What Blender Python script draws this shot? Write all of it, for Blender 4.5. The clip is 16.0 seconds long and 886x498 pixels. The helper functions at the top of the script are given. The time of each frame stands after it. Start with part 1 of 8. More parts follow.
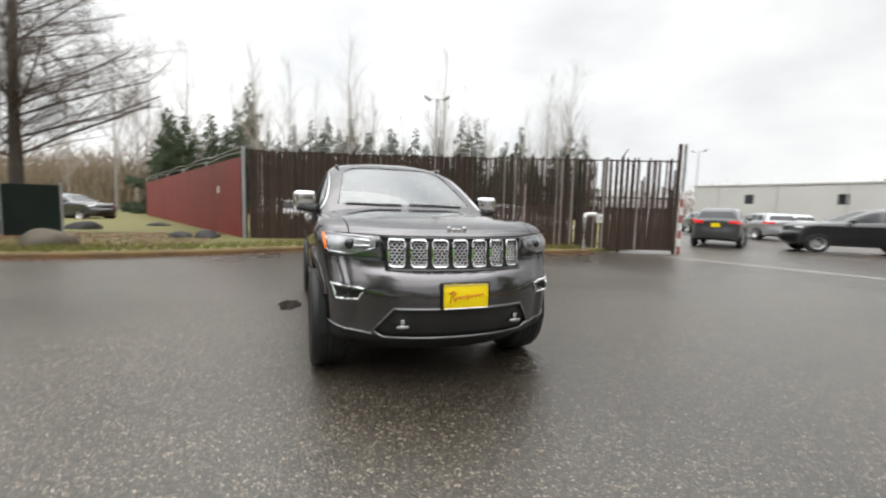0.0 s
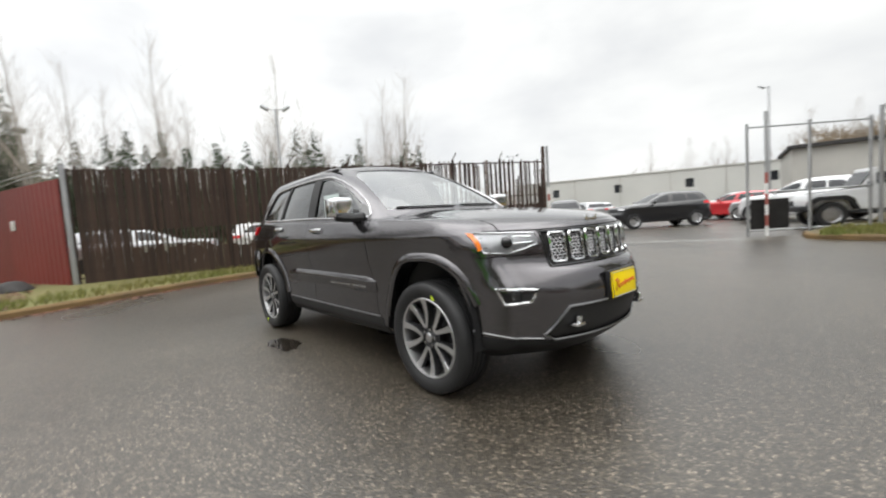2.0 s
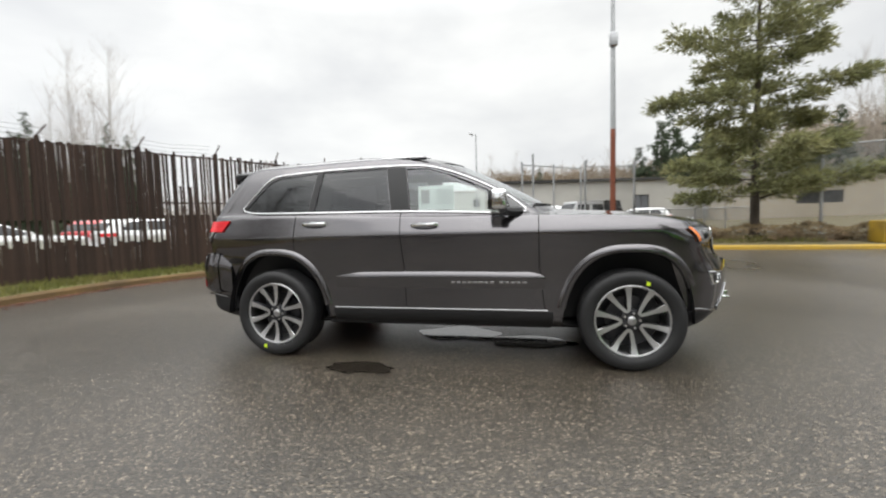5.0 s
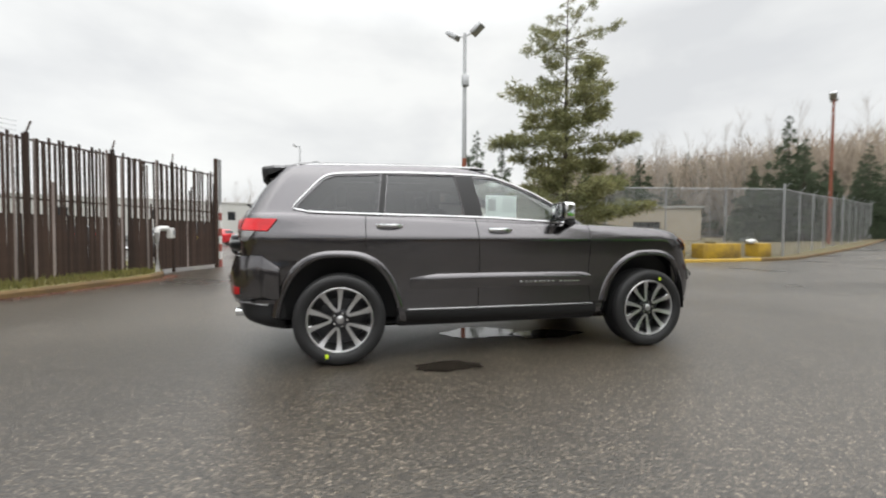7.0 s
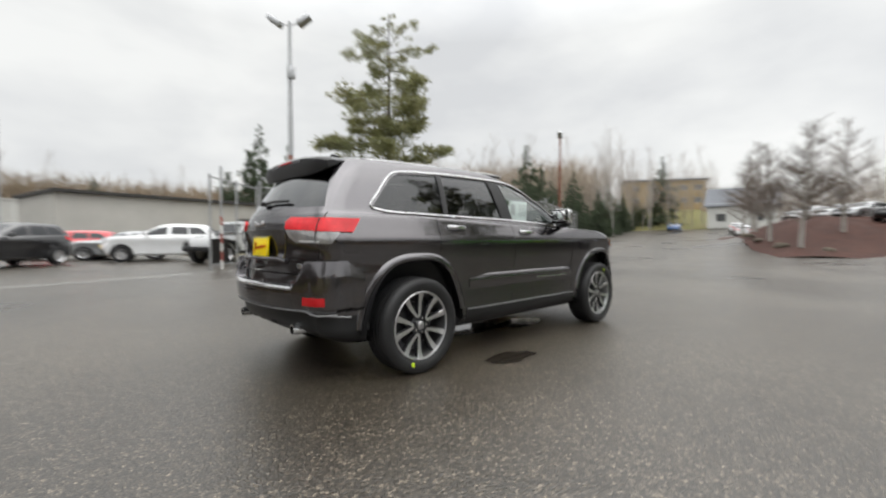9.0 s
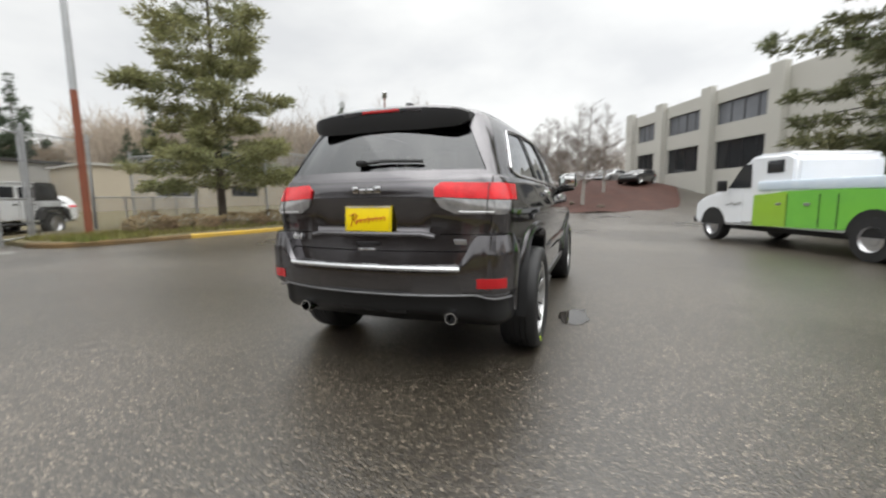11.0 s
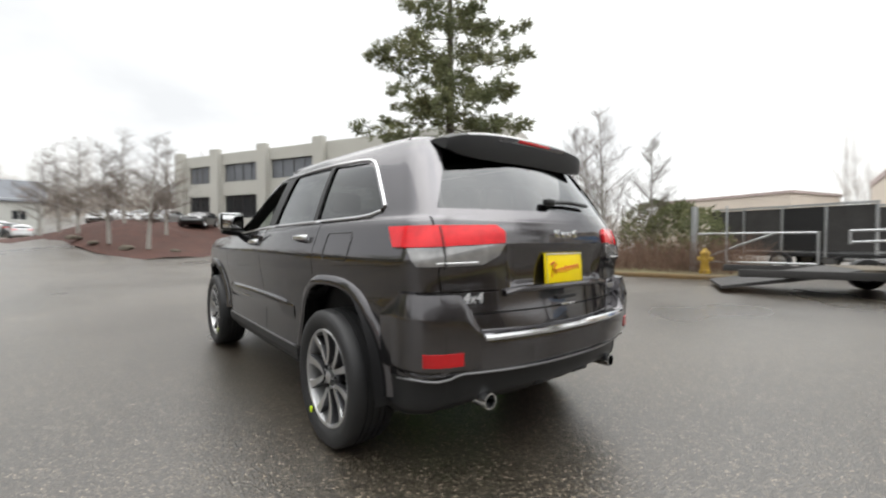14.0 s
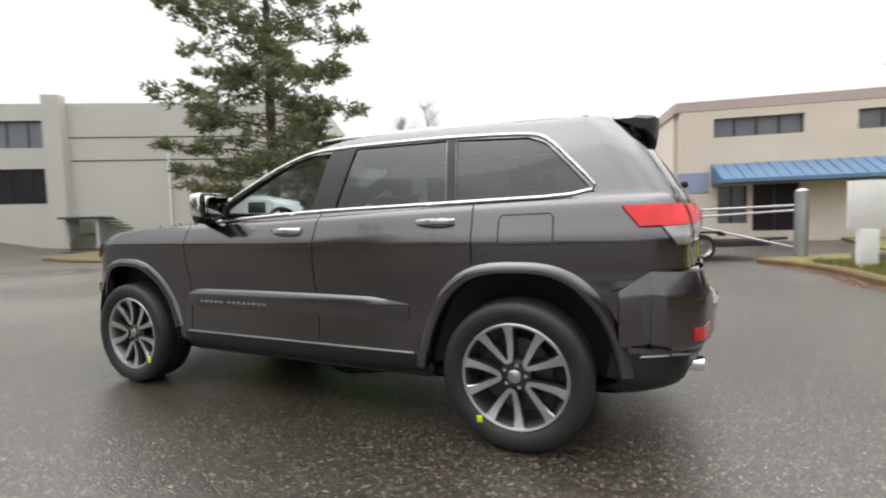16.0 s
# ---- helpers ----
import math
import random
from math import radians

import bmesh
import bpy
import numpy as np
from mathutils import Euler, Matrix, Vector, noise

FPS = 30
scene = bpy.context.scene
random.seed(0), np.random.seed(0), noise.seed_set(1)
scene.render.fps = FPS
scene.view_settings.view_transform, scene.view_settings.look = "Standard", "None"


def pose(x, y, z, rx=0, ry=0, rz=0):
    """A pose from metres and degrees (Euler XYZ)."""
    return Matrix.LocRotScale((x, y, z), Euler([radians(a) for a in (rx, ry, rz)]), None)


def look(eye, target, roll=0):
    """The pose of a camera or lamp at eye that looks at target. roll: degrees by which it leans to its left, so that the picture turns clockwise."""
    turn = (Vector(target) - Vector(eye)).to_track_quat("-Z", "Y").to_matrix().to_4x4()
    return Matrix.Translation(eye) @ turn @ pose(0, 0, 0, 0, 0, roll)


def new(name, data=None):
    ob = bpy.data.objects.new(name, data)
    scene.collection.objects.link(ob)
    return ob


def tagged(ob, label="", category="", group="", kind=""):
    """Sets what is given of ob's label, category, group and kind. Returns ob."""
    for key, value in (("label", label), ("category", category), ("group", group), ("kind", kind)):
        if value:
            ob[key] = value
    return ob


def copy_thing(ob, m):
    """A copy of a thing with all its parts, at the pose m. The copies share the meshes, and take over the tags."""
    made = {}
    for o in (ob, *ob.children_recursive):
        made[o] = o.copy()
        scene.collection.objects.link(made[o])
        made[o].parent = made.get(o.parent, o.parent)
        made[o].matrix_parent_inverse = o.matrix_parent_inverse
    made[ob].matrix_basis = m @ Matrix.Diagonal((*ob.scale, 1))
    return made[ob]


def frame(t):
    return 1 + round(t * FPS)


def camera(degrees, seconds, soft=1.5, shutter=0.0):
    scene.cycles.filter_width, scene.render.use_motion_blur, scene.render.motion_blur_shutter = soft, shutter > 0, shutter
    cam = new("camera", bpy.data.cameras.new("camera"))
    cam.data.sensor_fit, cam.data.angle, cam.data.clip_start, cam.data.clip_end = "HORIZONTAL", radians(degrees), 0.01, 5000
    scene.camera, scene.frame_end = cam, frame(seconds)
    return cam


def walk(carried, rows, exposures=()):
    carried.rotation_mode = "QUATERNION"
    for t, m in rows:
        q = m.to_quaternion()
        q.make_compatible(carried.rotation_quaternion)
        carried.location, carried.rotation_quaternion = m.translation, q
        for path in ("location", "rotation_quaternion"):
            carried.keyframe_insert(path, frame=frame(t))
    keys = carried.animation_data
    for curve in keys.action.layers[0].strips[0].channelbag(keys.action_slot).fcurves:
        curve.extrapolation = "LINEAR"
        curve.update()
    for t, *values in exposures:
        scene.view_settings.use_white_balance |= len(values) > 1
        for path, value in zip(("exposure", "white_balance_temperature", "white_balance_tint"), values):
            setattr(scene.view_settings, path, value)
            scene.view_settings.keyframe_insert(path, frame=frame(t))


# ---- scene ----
cam = camera(93.4, 16.0, 2.1, 0.6)
PATH = [
    (0, (4.797, -1.028, 1.229), (2.918, -0.37, 1.039), 1.6),
    (0.5, (4.636, -1.364, 1.221), (2.847, -0.484, 1.063), -0.4),
    (1, (4.303, -1.702, 1.179), (2.583, -0.694, 1.018), -1.1),
    (1.5, (3.957, -2.172, 1.156), (2.316, -1.044, 0.977), -1.8),
    (2, (3.574, -2.585, 1.155), (2.074, -1.27, 1.005), -3.9),
    (2.5, (3.121, -2.937, 1.165), (1.782, -1.456, 1.04), -4.3),
    (3, (2.669, -3.311, 1.151), (1.491, -1.7, 1.012), -4.1),
    (3.5, (2.173, -3.622, 1.147), (1.168, -1.898, 1.012), -3.5),
    (4, (1.698, -3.855, 1.14), (0.908, -2.021, 1.045), -1.9),
    (4.2, (1.515, -3.922, 1.159), (0.793, -2.06, 1.042), -2.2),
    (6.3, (-0.603, -4.364, 1.115), (-0.443, -2.374, 0.997), -0.6),
    (6.5, (-0.839, -4.383, 1.093), (-0.582, -2.4, 1.037), -1.1),
    (7, (-1.433, -4.38, 1.069), (-0.967, -2.436, 1.002), 0.3),
    (7.5, (-2.027, -4.269, 1.06), (-1.366, -2.383, 0.991), 0.5),
    (8, (-2.577, -4.073, 1.069), (-1.639, -2.307, 1.073), -0.2),
    (8.5, (-3.106, -3.749, 1.063), (-1.961, -2.109, 1.039), -1.2),
    (9, (-3.556, -3.378, 1.05), (-2.183, -1.925, 1.0), 0.0),
    (9.2, (-3.718, -3.195, 1.069), (-2.229, -1.866, 0.942), 0.1),
    (11.3, (-4.618, -0.969, 1.112), (-2.691, -0.459, 0.951), -0.0),
    (11.5, (-4.64, -0.739, 1.116), (-2.673, -0.395, 1.013), 0.5),
    (12, (-4.615, -0.176, 1.115), (-2.619, -0.244, 1.019), 0.0),
    (12.5, (-4.507, 0.389, 1.134), (-2.567, -0.085, 1.042), -0.2),
    (13, (-4.282, 0.978, 1.124), (-2.454, 0.178, 0.983), -0.5),
    (13.5, (-3.985, 1.438, 1.147), (-2.266, 0.418, 1.087), 0.5),
    (14, (-3.626, 1.855, 1.129), (-2.074, 0.594, 1.087), 0.1),
    (14.5, (-3.22, 2.186, 1.117), (-1.837, 0.742, 1.042), 1.3),
    (15, (-2.801, 2.477, 1.114), (-1.624, 0.863, 1.021), -0.1),
    (15.5, (-2.352, 2.706, 1.116), (-1.37, 0.967, 1.017), -0.2),
    (16, (-1.919, 2.886, 1.119), (-1.153, 1.041, 1.01), -1.5),
]
walk(cam, [(t, look(eye, target, roll)) for t, eye, target, roll in PATH],
     [(0.0, 0.06), (3.5, 0.05), (7.0, -0.01), (9.0, -0.08), (11.5, 0.10), (13.0, 0.13), (14.5, 0.22), (16.0, 0.24)])

# ---- light: an overcast sky with soft brighter cloud, and a weak wide sun above it ----
world = bpy.data.worlds.new("overcast_sky")
scene.world = world
world.use_nodes = True
wn, wl = world.node_tree.nodes, world.node_tree.links
wn.clear()
w_out, w_bg = wn.new("ShaderNodeOutputWorld"), wn.new("ShaderNodeBackground")
w_sky = wn.new("ShaderNodeTexSky")
w_sky.sky_type, w_sky.sun_disc = 'NISHITA', False
w_sky.sun_elevation, w_sky.sun_rotation = radians(48), radians(110)
w_co, w_map = wn.new("ShaderNodeTexCoord"), wn.new("ShaderNodeMapping")
w_map.inputs["Scale"].default_value = (1.0, 1.0, 2.2)
w_noise, w_ramp, w_mix = wn.new("ShaderNodeTexNoise"), wn.new("ShaderNodeValToRGB"), wn.new("ShaderNodeMix")
w_noise.inputs["Scale"].default_value, w_noise.inputs["Detail"].default_value = 2.4, 5.0
w_noise.inputs["Roughness"].default_value, w_noise.inputs["Distortion"].default_value = 0.50, 0.15
w_ramp.color_ramp.elements[0].position, w_ramp.color_ramp.elements[0].color = 0.32, (8.1, 8.25, 8.4, 1)
w_ramp.color_ramp.elements[1].position, w_ramp.color_ramp.elements[1].color = 0.62, (10.5, 10.6, 10.45, 1)
w_mix.data_type, w_mix.inputs["Factor"].default_value = 'RGBA', 0.97
wl.new(w_co.outputs["Generated"], w_map.inputs["Vector"])
wl.new(w_map.outputs["Vector"], w_noise.inputs["Vector"])
wl.new(w_noise.outputs["Fac"], w_ramp.inputs["Fac"])
wl.new(w_sky.outputs["Color"], w_mix.inputs[6])
wl.new(w_ramp.outputs["Color"], w_mix.inputs[7])
w_sep, w_up, w_gain = wn.new("ShaderNodeSeparateXYZ"), wn.new("ShaderNodeMapRange"), wn.new("ShaderNodeMix")
w_gain.data_type, w_gain.blend_type, w_gain.inputs["Factor"].default_value = 'RGBA', 'MULTIPLY', 1.0
w_up.inputs["From Min"].default_value, w_up.inputs["From Max"].default_value = 0.42, 1.0
w_up.inputs["To Min"].default_value, w_up.inputs["To Max"].default_value = 1.0, 3.4
w_side, w_cloud, w_both = wn.new("ShaderNodeVectorMath"), wn.new("ShaderNodeMapRange"), wn.new("ShaderNodeMath")
w_side.operation, w_side.inputs[1].default_value = 'DOT_PRODUCT', (0.5, 0.866, 0.0)
w_cloud.inputs["From Min"].default_value, w_cloud.inputs["From Max"].default_value = -0.7, 0.95
w_cloud.inputs["To Min"].default_value, w_cloud.inputs["To Max"].default_value = 1.14, 0.93
w_both.operation = 'MULTIPLY'
wl.new(w_co.outputs["Generated"], w_sep.inputs["Vector"])
wl.new(w_sep.outputs["Z"], w_up.inputs["Value"])
wl.new(w_mix.outputs[2], w_gain.inputs[6])
wl.new(w_co.outputs["Generated"], w_side.inputs[0])
wl.new(w_side.outputs["Value"], w_cloud.inputs["Value"])
wl.new(w_up.outputs["Result"], w_both.inputs[0])
wl.new(w_cloud.outputs["Result"], w_both.inputs[1])
wl.new(w_both.outputs[0], w_gain.inputs[7])
wl.new(w_gain.outputs[2], w_bg.inputs["Color"])
w_bg.inputs["Strength"].default_value = 0.1
wl.new(w_bg.outputs["Background"], w_out.inputs["Surface"])
sun_data = bpy.data.lights.new("sun", 'SUN')
sun_data.energy, sun_data.angle, sun_data.color = 1.5, radians(100), (1.0, 0.97, 0.93)
sun = new("sun", sun_data)
sun.matrix_world = look((0, 0, 40), (-9, 8, 0))


# ---- materials ----
def material(name, base, rough=0.6, metal=0.0, vary=0.25, grain=40.0, blotch=1.5, bump=0.0, coat=0.0,
             transmission=0.0, ior=1.45, alt=None, island=0.0, spec=0.5, rough_vary=0.1):
    """A surface with colour that varies at two scales, varied gloss and a fine relief."""
    m = bpy.data.materials.new(name)
    m.use_nodes = True
    n, l = m.node_tree.nodes, m.node_tree.links
    b = n["Principled BSDF"]
    co = n.new("ShaderNodeTexCoord")
    fine, wide = n.new("ShaderNodeTexNoise"), n.new("ShaderNodeTexNoise")
    fine.inputs["Scale"].default_value, fine.inputs["Detail"].default_value = grain, 6
    wide.inputs["Scale"].default_value, wide.inputs["Detail"].default_value = blotch, 4
    for t in (fine, wide):
        l.new(co.outputs["Object"], t.inputs["Vector"])
    mixer = n.new("ShaderNodeMix")
    mixer.data_type = 'RGBA'
    other = alt or tuple(c * (1 - vary) for c in base)
    mixer.inputs[6].default_value, mixer.inputs[7].default_value = (*base, 1), (*other, 1)
    both = n.new("ShaderNodeMath")
    both.operation = 'MULTIPLY_ADD'
    l.new(fine.outputs["Fac"], both.inputs[0])
    both.inputs[1].default_value = 0.6
    ramp = n.new("ShaderNodeMapRange")
    ramp.inputs["From Min"].default_value, ramp.inputs["From Max"].default_value = 0.3, 0.7
    l.new(wide.outputs["Fac"], ramp.inputs["Value"])
    half = n.new("ShaderNodeMath")
    half.operation = 'MULTIPLY_ADD'
    half.inputs[1].default_value, half.inputs[2].default_value = 0.7, -0.15
    l.new(ramp.outputs["Result"], half.inputs[0])
    l.new(half.outputs[0], both.inputs[2])
    l.new(both.outputs[0], mixer.inputs["Factor"])
    colour = mixer.outputs[2]
    if island:
        geo, info = n.new("ShaderNodeNewGeometry"), n.new("ShaderNodeObjectInfo")
        add, rng, mul = n.new("ShaderNodeMath"), n.new("ShaderNodeMapRange"), n.new("ShaderNodeMix")
        l.new(geo.outputs["Random Per Island"], add.inputs[0])
        l.new(info.outputs["Random"], add.inputs[1])
        frac = n.new("ShaderNodeMath")
        frac.operation = 'FRACT'
        l.new(add.outputs[0], frac.inputs[0])
        rng.inputs["To Min"].default_value, rng.inputs["To Max"].default_value = 1 - island, 1 + island
        l.new(frac.outputs[0], rng.inputs["Value"])
        mul.data_type, mul.blend_type = 'RGBA', 'MULTIPLY'
        mul.inputs["Factor"].default_value = 1
        l.new(colour, mul.inputs[6])
        l.new(rng.outputs["Result"], mul.inputs[7])
        colour = mul.outputs[2]
    l.new(colour, b.inputs["Base Color"])
    gloss = n.new("ShaderNodeMapRange")
    gloss.inputs["To Min"].default_value, gloss.inputs["To Max"].default_value = max(0.0, rough * (1 - rough_vary)), min(1.0, rough * (1 + rough_vary))
    l.new(fine.outputs["Fac"], gloss.inputs["Value"])
    l.new(gloss.outputs["Result"], b.inputs["Roughness"])
    b.inputs["Metallic"].default_value = metal
    b.inputs["Coat Weight"].default_value = coat
    b.inputs["Coat Roughness"].default_value = 0.03
    b.inputs["Transmission Weight"].default_value = transmission
    b.inputs["IOR"].default_value = ior
    b.inputs["Specular IOR Level"].default_value = spec
    if bump:
        bm_node = n.new("ShaderNodeBump")
        bm_node.inputs["Strength"].default_value, bm_node.inputs["Distance"].default_value = bump, 0.01
        l.new(fine.outputs["Fac"], bm_node.inputs["Height"])
        l.new(bm_node.outputs["Normal"], b.inputs["Normal"])
    return m


def glow(m, colour, strength):
    b = m.node_tree.nodes["Principled BSDF"]
    b.inputs["Emission Color"].default_value, b.inputs["Emission Strength"].default_value = (*colour, 1), strength
    return m


M_PAINT = material("granite_metallic_paint", (0.120, 0.115, 0.121), 0.17, 0.93, 0.10, 900, 3, coat=1.0)
M_PAINT.node_tree.nodes["Principled BSDF"].inputs["Specular Tint"].default_value = (0.25, 0.25, 0.26, 1)
M_BLACK = material("black_plastic", (0.012, 0.012, 0.013), 0.5, 0, 0.3, 200, 4, bump=0.05)
M_GLOSSBLACK = material("gloss_black", (0.008, 0.008, 0.009), 0.12, 0, 0.2, 100, 4, coat=0.6)
M_CHROME = material("chrome", (0.80, 0.81, 0.82), 0.10, 1.0, 0.06, 60, 4)
M_SATIN = material("satin_silver", (0.52, 0.52, 0.53), 0.32, 1.0, 0.1, 80, 4)
M_TRIM = material("bright_trim", (0.58, 0.58, 0.59), 0.15, 1.0, 0.06, 60, 4)
M_DULLTRIM = material("dull_bright_trim", (0.30, 0.30, 0.305), 0.30, 1.0, 0.1, 80, 4)
M_LAMPCLEAR = material("clear_lamp_silver", (0.45, 0.445, 0.445), 0.16, 0.35, 0.6, 30, 14, coat=1.0)
M_ALLOY = material("machined_alloy", (0.60, 0.60, 0.605), 0.40, 1.0, 0.1, 150, 4)
M_BADGE = material("bright_badge", (0.62, 0.62, 0.63), 0.35, 0.3, 0.1, 60, 4)
M_HEADLAMP = material("headlamp_silver", (0.36, 0.36, 0.37), 0.28, 0.7, 0.5, 30, 16, coat=0.8)
M_ALLOYDARK = material("dark_alloy_pocket", (0.07, 0.07, 0.075), 0.35, 0.7, 0.2, 150, 4)
M_TYRE = material("wet_tyre_rubber", (0.018, 0.018, 0.019), 0.55, 0, 0.3, 120, 6, bump=0.1)


def thin_glass(name, tint, base):
    """A thin pane: tinted straight through, with a clear reflection that grows towards grazing."""
    m = bpy.data.materials.new(name)
    m.use_nodes = True
    n, l = m.node_tree.nodes, m.node_tree.links
    n.clear()
    out, mix = n.new("ShaderNodeOutputMaterial"), n.new("ShaderNodeMixShader")
    clear, gloss = n.new("ShaderNodeBsdfTransparent"), n.new("ShaderNodeBsdfGlossy")
    clear.inputs["Color"].default_value = (*tint, 1)
    gloss.inputs["Color"].default_value = (0.97, 0.985, 1.0, 1)
    gloss.inputs["Roughness"].default_value = 0.015
    facing, power, lift = n.new("ShaderNodeLayerWeight"), n.new("ShaderNodeMath"), n.new("ShaderNodeMath")
    facing.inputs["Blend"].default_value = 0.5
    power.operation, power.inputs[1].default_value = 'POWER', 4.0
    lift.operation, lift.inputs[1].default_value, lift.inputs[2].default_value = 'MULTIPLY_ADD', 1 - base, base
    l.new(facing.outputs["Facing"], power.inputs[0])
    l.new(power.outputs[0], lift.inputs[0])
    l.new(lift.outputs[0], mix.inputs["Fac"])
    l.new(clear.outputs["BSDF"], mix.inputs[1])
    l.new(gloss.outputs["BSDF"], mix.inputs[2])
    l.new(mix.outputs["Shader"], out.inputs["Surface"])
    return m


M_TINT = thin_glass("privacy_glass", (0.10, 0.105, 0.11), 0.055)
M_REARGLASS = thin_glass("rear_privacy_glass", (0.08, 0.085, 0.09), 0.075)
M_GLASS = thin_glass("clear_car_glass", (0.78, 0.86, 0.83), 0.075)
M_RED = material("red_lamp_lens", (0.78, 0.012, 0.020), 0.22, 0, 0.45, 45, 9, coat=0.5, spec=0.3)
M_DARKRED = material("dark_red_reflector", (0.48, 0.008, 0.012), 0.2, 0, 0.3, 60, 8, coat=0.7)
M_AMBER = material("amber_lens", (0.85, 0.20, 0.015), 0.2, 0, 0.2, 60, 8, coat=0.7)
M_SCREEN = thin_glass("windscreen_glass", (0.72, 0.80, 0.77), 0.15)
M_LENS = material("clear_lens", (0.85, 0.87, 0.88), 0.03, 0, 0.03, 20, 4, transmission=1.0, ior=1.3)
M_YELLOW = material("yellow_plate", (0.88, 0.66, 0.0), 0.4, 0, 0.06, 30, 4)
M_SCRIPT = material("red_script", (0.60, 0.05, 0.02), 0.4, 0, 0.1, 30, 4)
M_WHITE = material("white_paper", (0.78, 0.80, 0.80), 0.6, 0, 0.06, 40, 6)
M_INTERIOR = material("black_interior", (0.022, 0.021, 0.021), 0.65, 0, 0.3, 60, 4)
M_DOT = material("lime_sticker", (0.55, 0.75, 0.02), 0.5, 0, 0.1, 60, 4)


def leafy(m, share):
    """Lets part of the light pass through thin leaves and needles."""
    n, l = m.node_tree.nodes, m.node_tree.links
    b, out = n["Principled BSDF"], n["Material Output"]
    mix, thin = n.new("ShaderNodeMixShader"), n.new("ShaderNodeBsdfTranslucent")
    mix.inputs["Fac"].default_value = share
    l.new(b.inputs["Base Color"].links[0].from_socket, thin.inputs["Color"])
    l.new(b.outputs["BSDF"], mix.inputs[1])
    l.new(thin.outputs["BSDF"], mix.inputs[2])
    l.new(mix.outputs["Shader"], out.inputs["Surface"])
    return m


# ---- mesh helpers ----
def mesh_of(bm, name, mat, smooth=True):
    me = bpy.data.meshes.new(name)
    bm.normal_update()
    bm.to_mesh(me)
    bm.free()
    for m in (mat if isinstance(mat, (list, tuple)) else [mat]):
        me.materials.append(m)
    if smooth:
        me.shade_smooth()
        me.set_sharp_from_angle(angle=radians(38))
    return me


def part(name, bm, mat, parent, label="", smooth=True):
    ob = new(name, mesh_of(bm, name, mat, smooth))
    ob.parent = parent
    return tagged(ob, label)


def thing(name, label, category, m=None, group="", kind=""):
    """An empty at a thing's base."""
    ob = new(name)
    ob.empty_display_size = 0.2
    if m is not None:
        ob.matrix_basis = m
    return tagged(ob, label, category, group, kind)


def solid(name, bm, mat, label, category="", group="", kind="", m=None, smooth=True):
    ob = new(name, mesh_of(bm, name, mat, smooth))
    if m is not None:
        ob.matrix_basis = m
    return tagged(ob, label, category, group, kind)


def box(bm, cx, cy, cz, sx, sy, sz, bevel=0.0, m=None):
    """A box by its middle and sizes, with rounded edges."""
    r = bmesh.ops.create_cube(bm, size=1.0, matrix=Matrix.Translation((cx, cy, cz)) @ Matrix.Diagonal((sx, sy, sz, 1)))
    vs = r["verts"]
    if bevel:
        es = list({e for v in vs for e in v.link_edges})
        out = bmesh.ops.bevel(bm, geom=es, offset=bevel, segments=2, profile=0.5, affect='EDGES')
        vs = list({v for f in out["faces"] for v in f.verts} | {v for v in vs if v.is_valid})
    if m is not None:
        bmesh.ops.transform(bm, matrix=m, verts=vs)
    return vs


def rod(bm, a, b, r1, r2=None, n=10, caps=True):
    """A round bar from a to b."""
    a, b = Vector(a), Vector(b)
    d = b - a
    q = d.to_track_quat('Z', 'Y').to_matrix().to_4x4()
    m = Matrix.Translation((a + b) / 2) @ q
    return bmesh.ops.create_cone(bm, cap_ends=caps, segments=n, radius1=r1, radius2=r1 if r2 is None else r2, depth=d.length, matrix=m)["verts"]


def lathe(bm, profile, n=48, axis='Y', full=True):
    """Turns a profile of (radius, along) about an axis."""
    rings = []
    for k in range(n):
        a = 2 * math.pi * k / n
        c, s = math.cos(a), math.sin(a)
        if axis == 'Y':
            rings.append([bm.verts.new((r * c, h, r * s)) for r, h in profile])
        else:
            rings.append([bm.verts.new((r * c, r * s, h)) for r, h in profile])
    for k in range(n):
        a, b = rings[k], rings[(k + 1) % n]
        for i in range(len(profile) - 1):
            bm.faces.new((a[i], b[i], b[i + 1], a[i + 1]))
    bmesh.ops.recalc_face_normals(bm, faces=bm.faces)
    return bm


def tube(bm, pts, r, n=8, closed=False, flat=1.0):
    """A round bar along a run of points."""
    pts = [Vector(p) for p in pts]
    rings = []
    count = len(pts)
    for i, p in enumerate(pts):
        a = pts[(i - 1) % count] if closed or i else p
        b = pts[(i + 1) % count] if closed or i < count - 1 else p
        d = (b - a).normalized()
        u = d.cross(Vector((0, 0, 1)))
        if u.length < 1e-3:
            u = d.cross(Vector((0, 1, 0)))
        u.normalize()
        v = u.cross(d)
        rr = r[i] if isinstance(r, (list, tuple)) else r
        rings.append([bm.verts.new(p + rr * (math.cos(2 * math.pi * k / n) * u * flat + math.sin(2 * math.pi * k / n) * v)) for k in range(n)])
    for i in range(count if closed else count - 1):
        a, b = rings[i], rings[(i + 1) % count]
        for k in range(n):
            bm.faces.new((a[k], a[(k + 1) % n], b[(k + 1) % n], b[k]))
    if not closed:
        bm.faces.new(rings[0][::-1])
        bm.faces.new(rings[-1])
    return bm


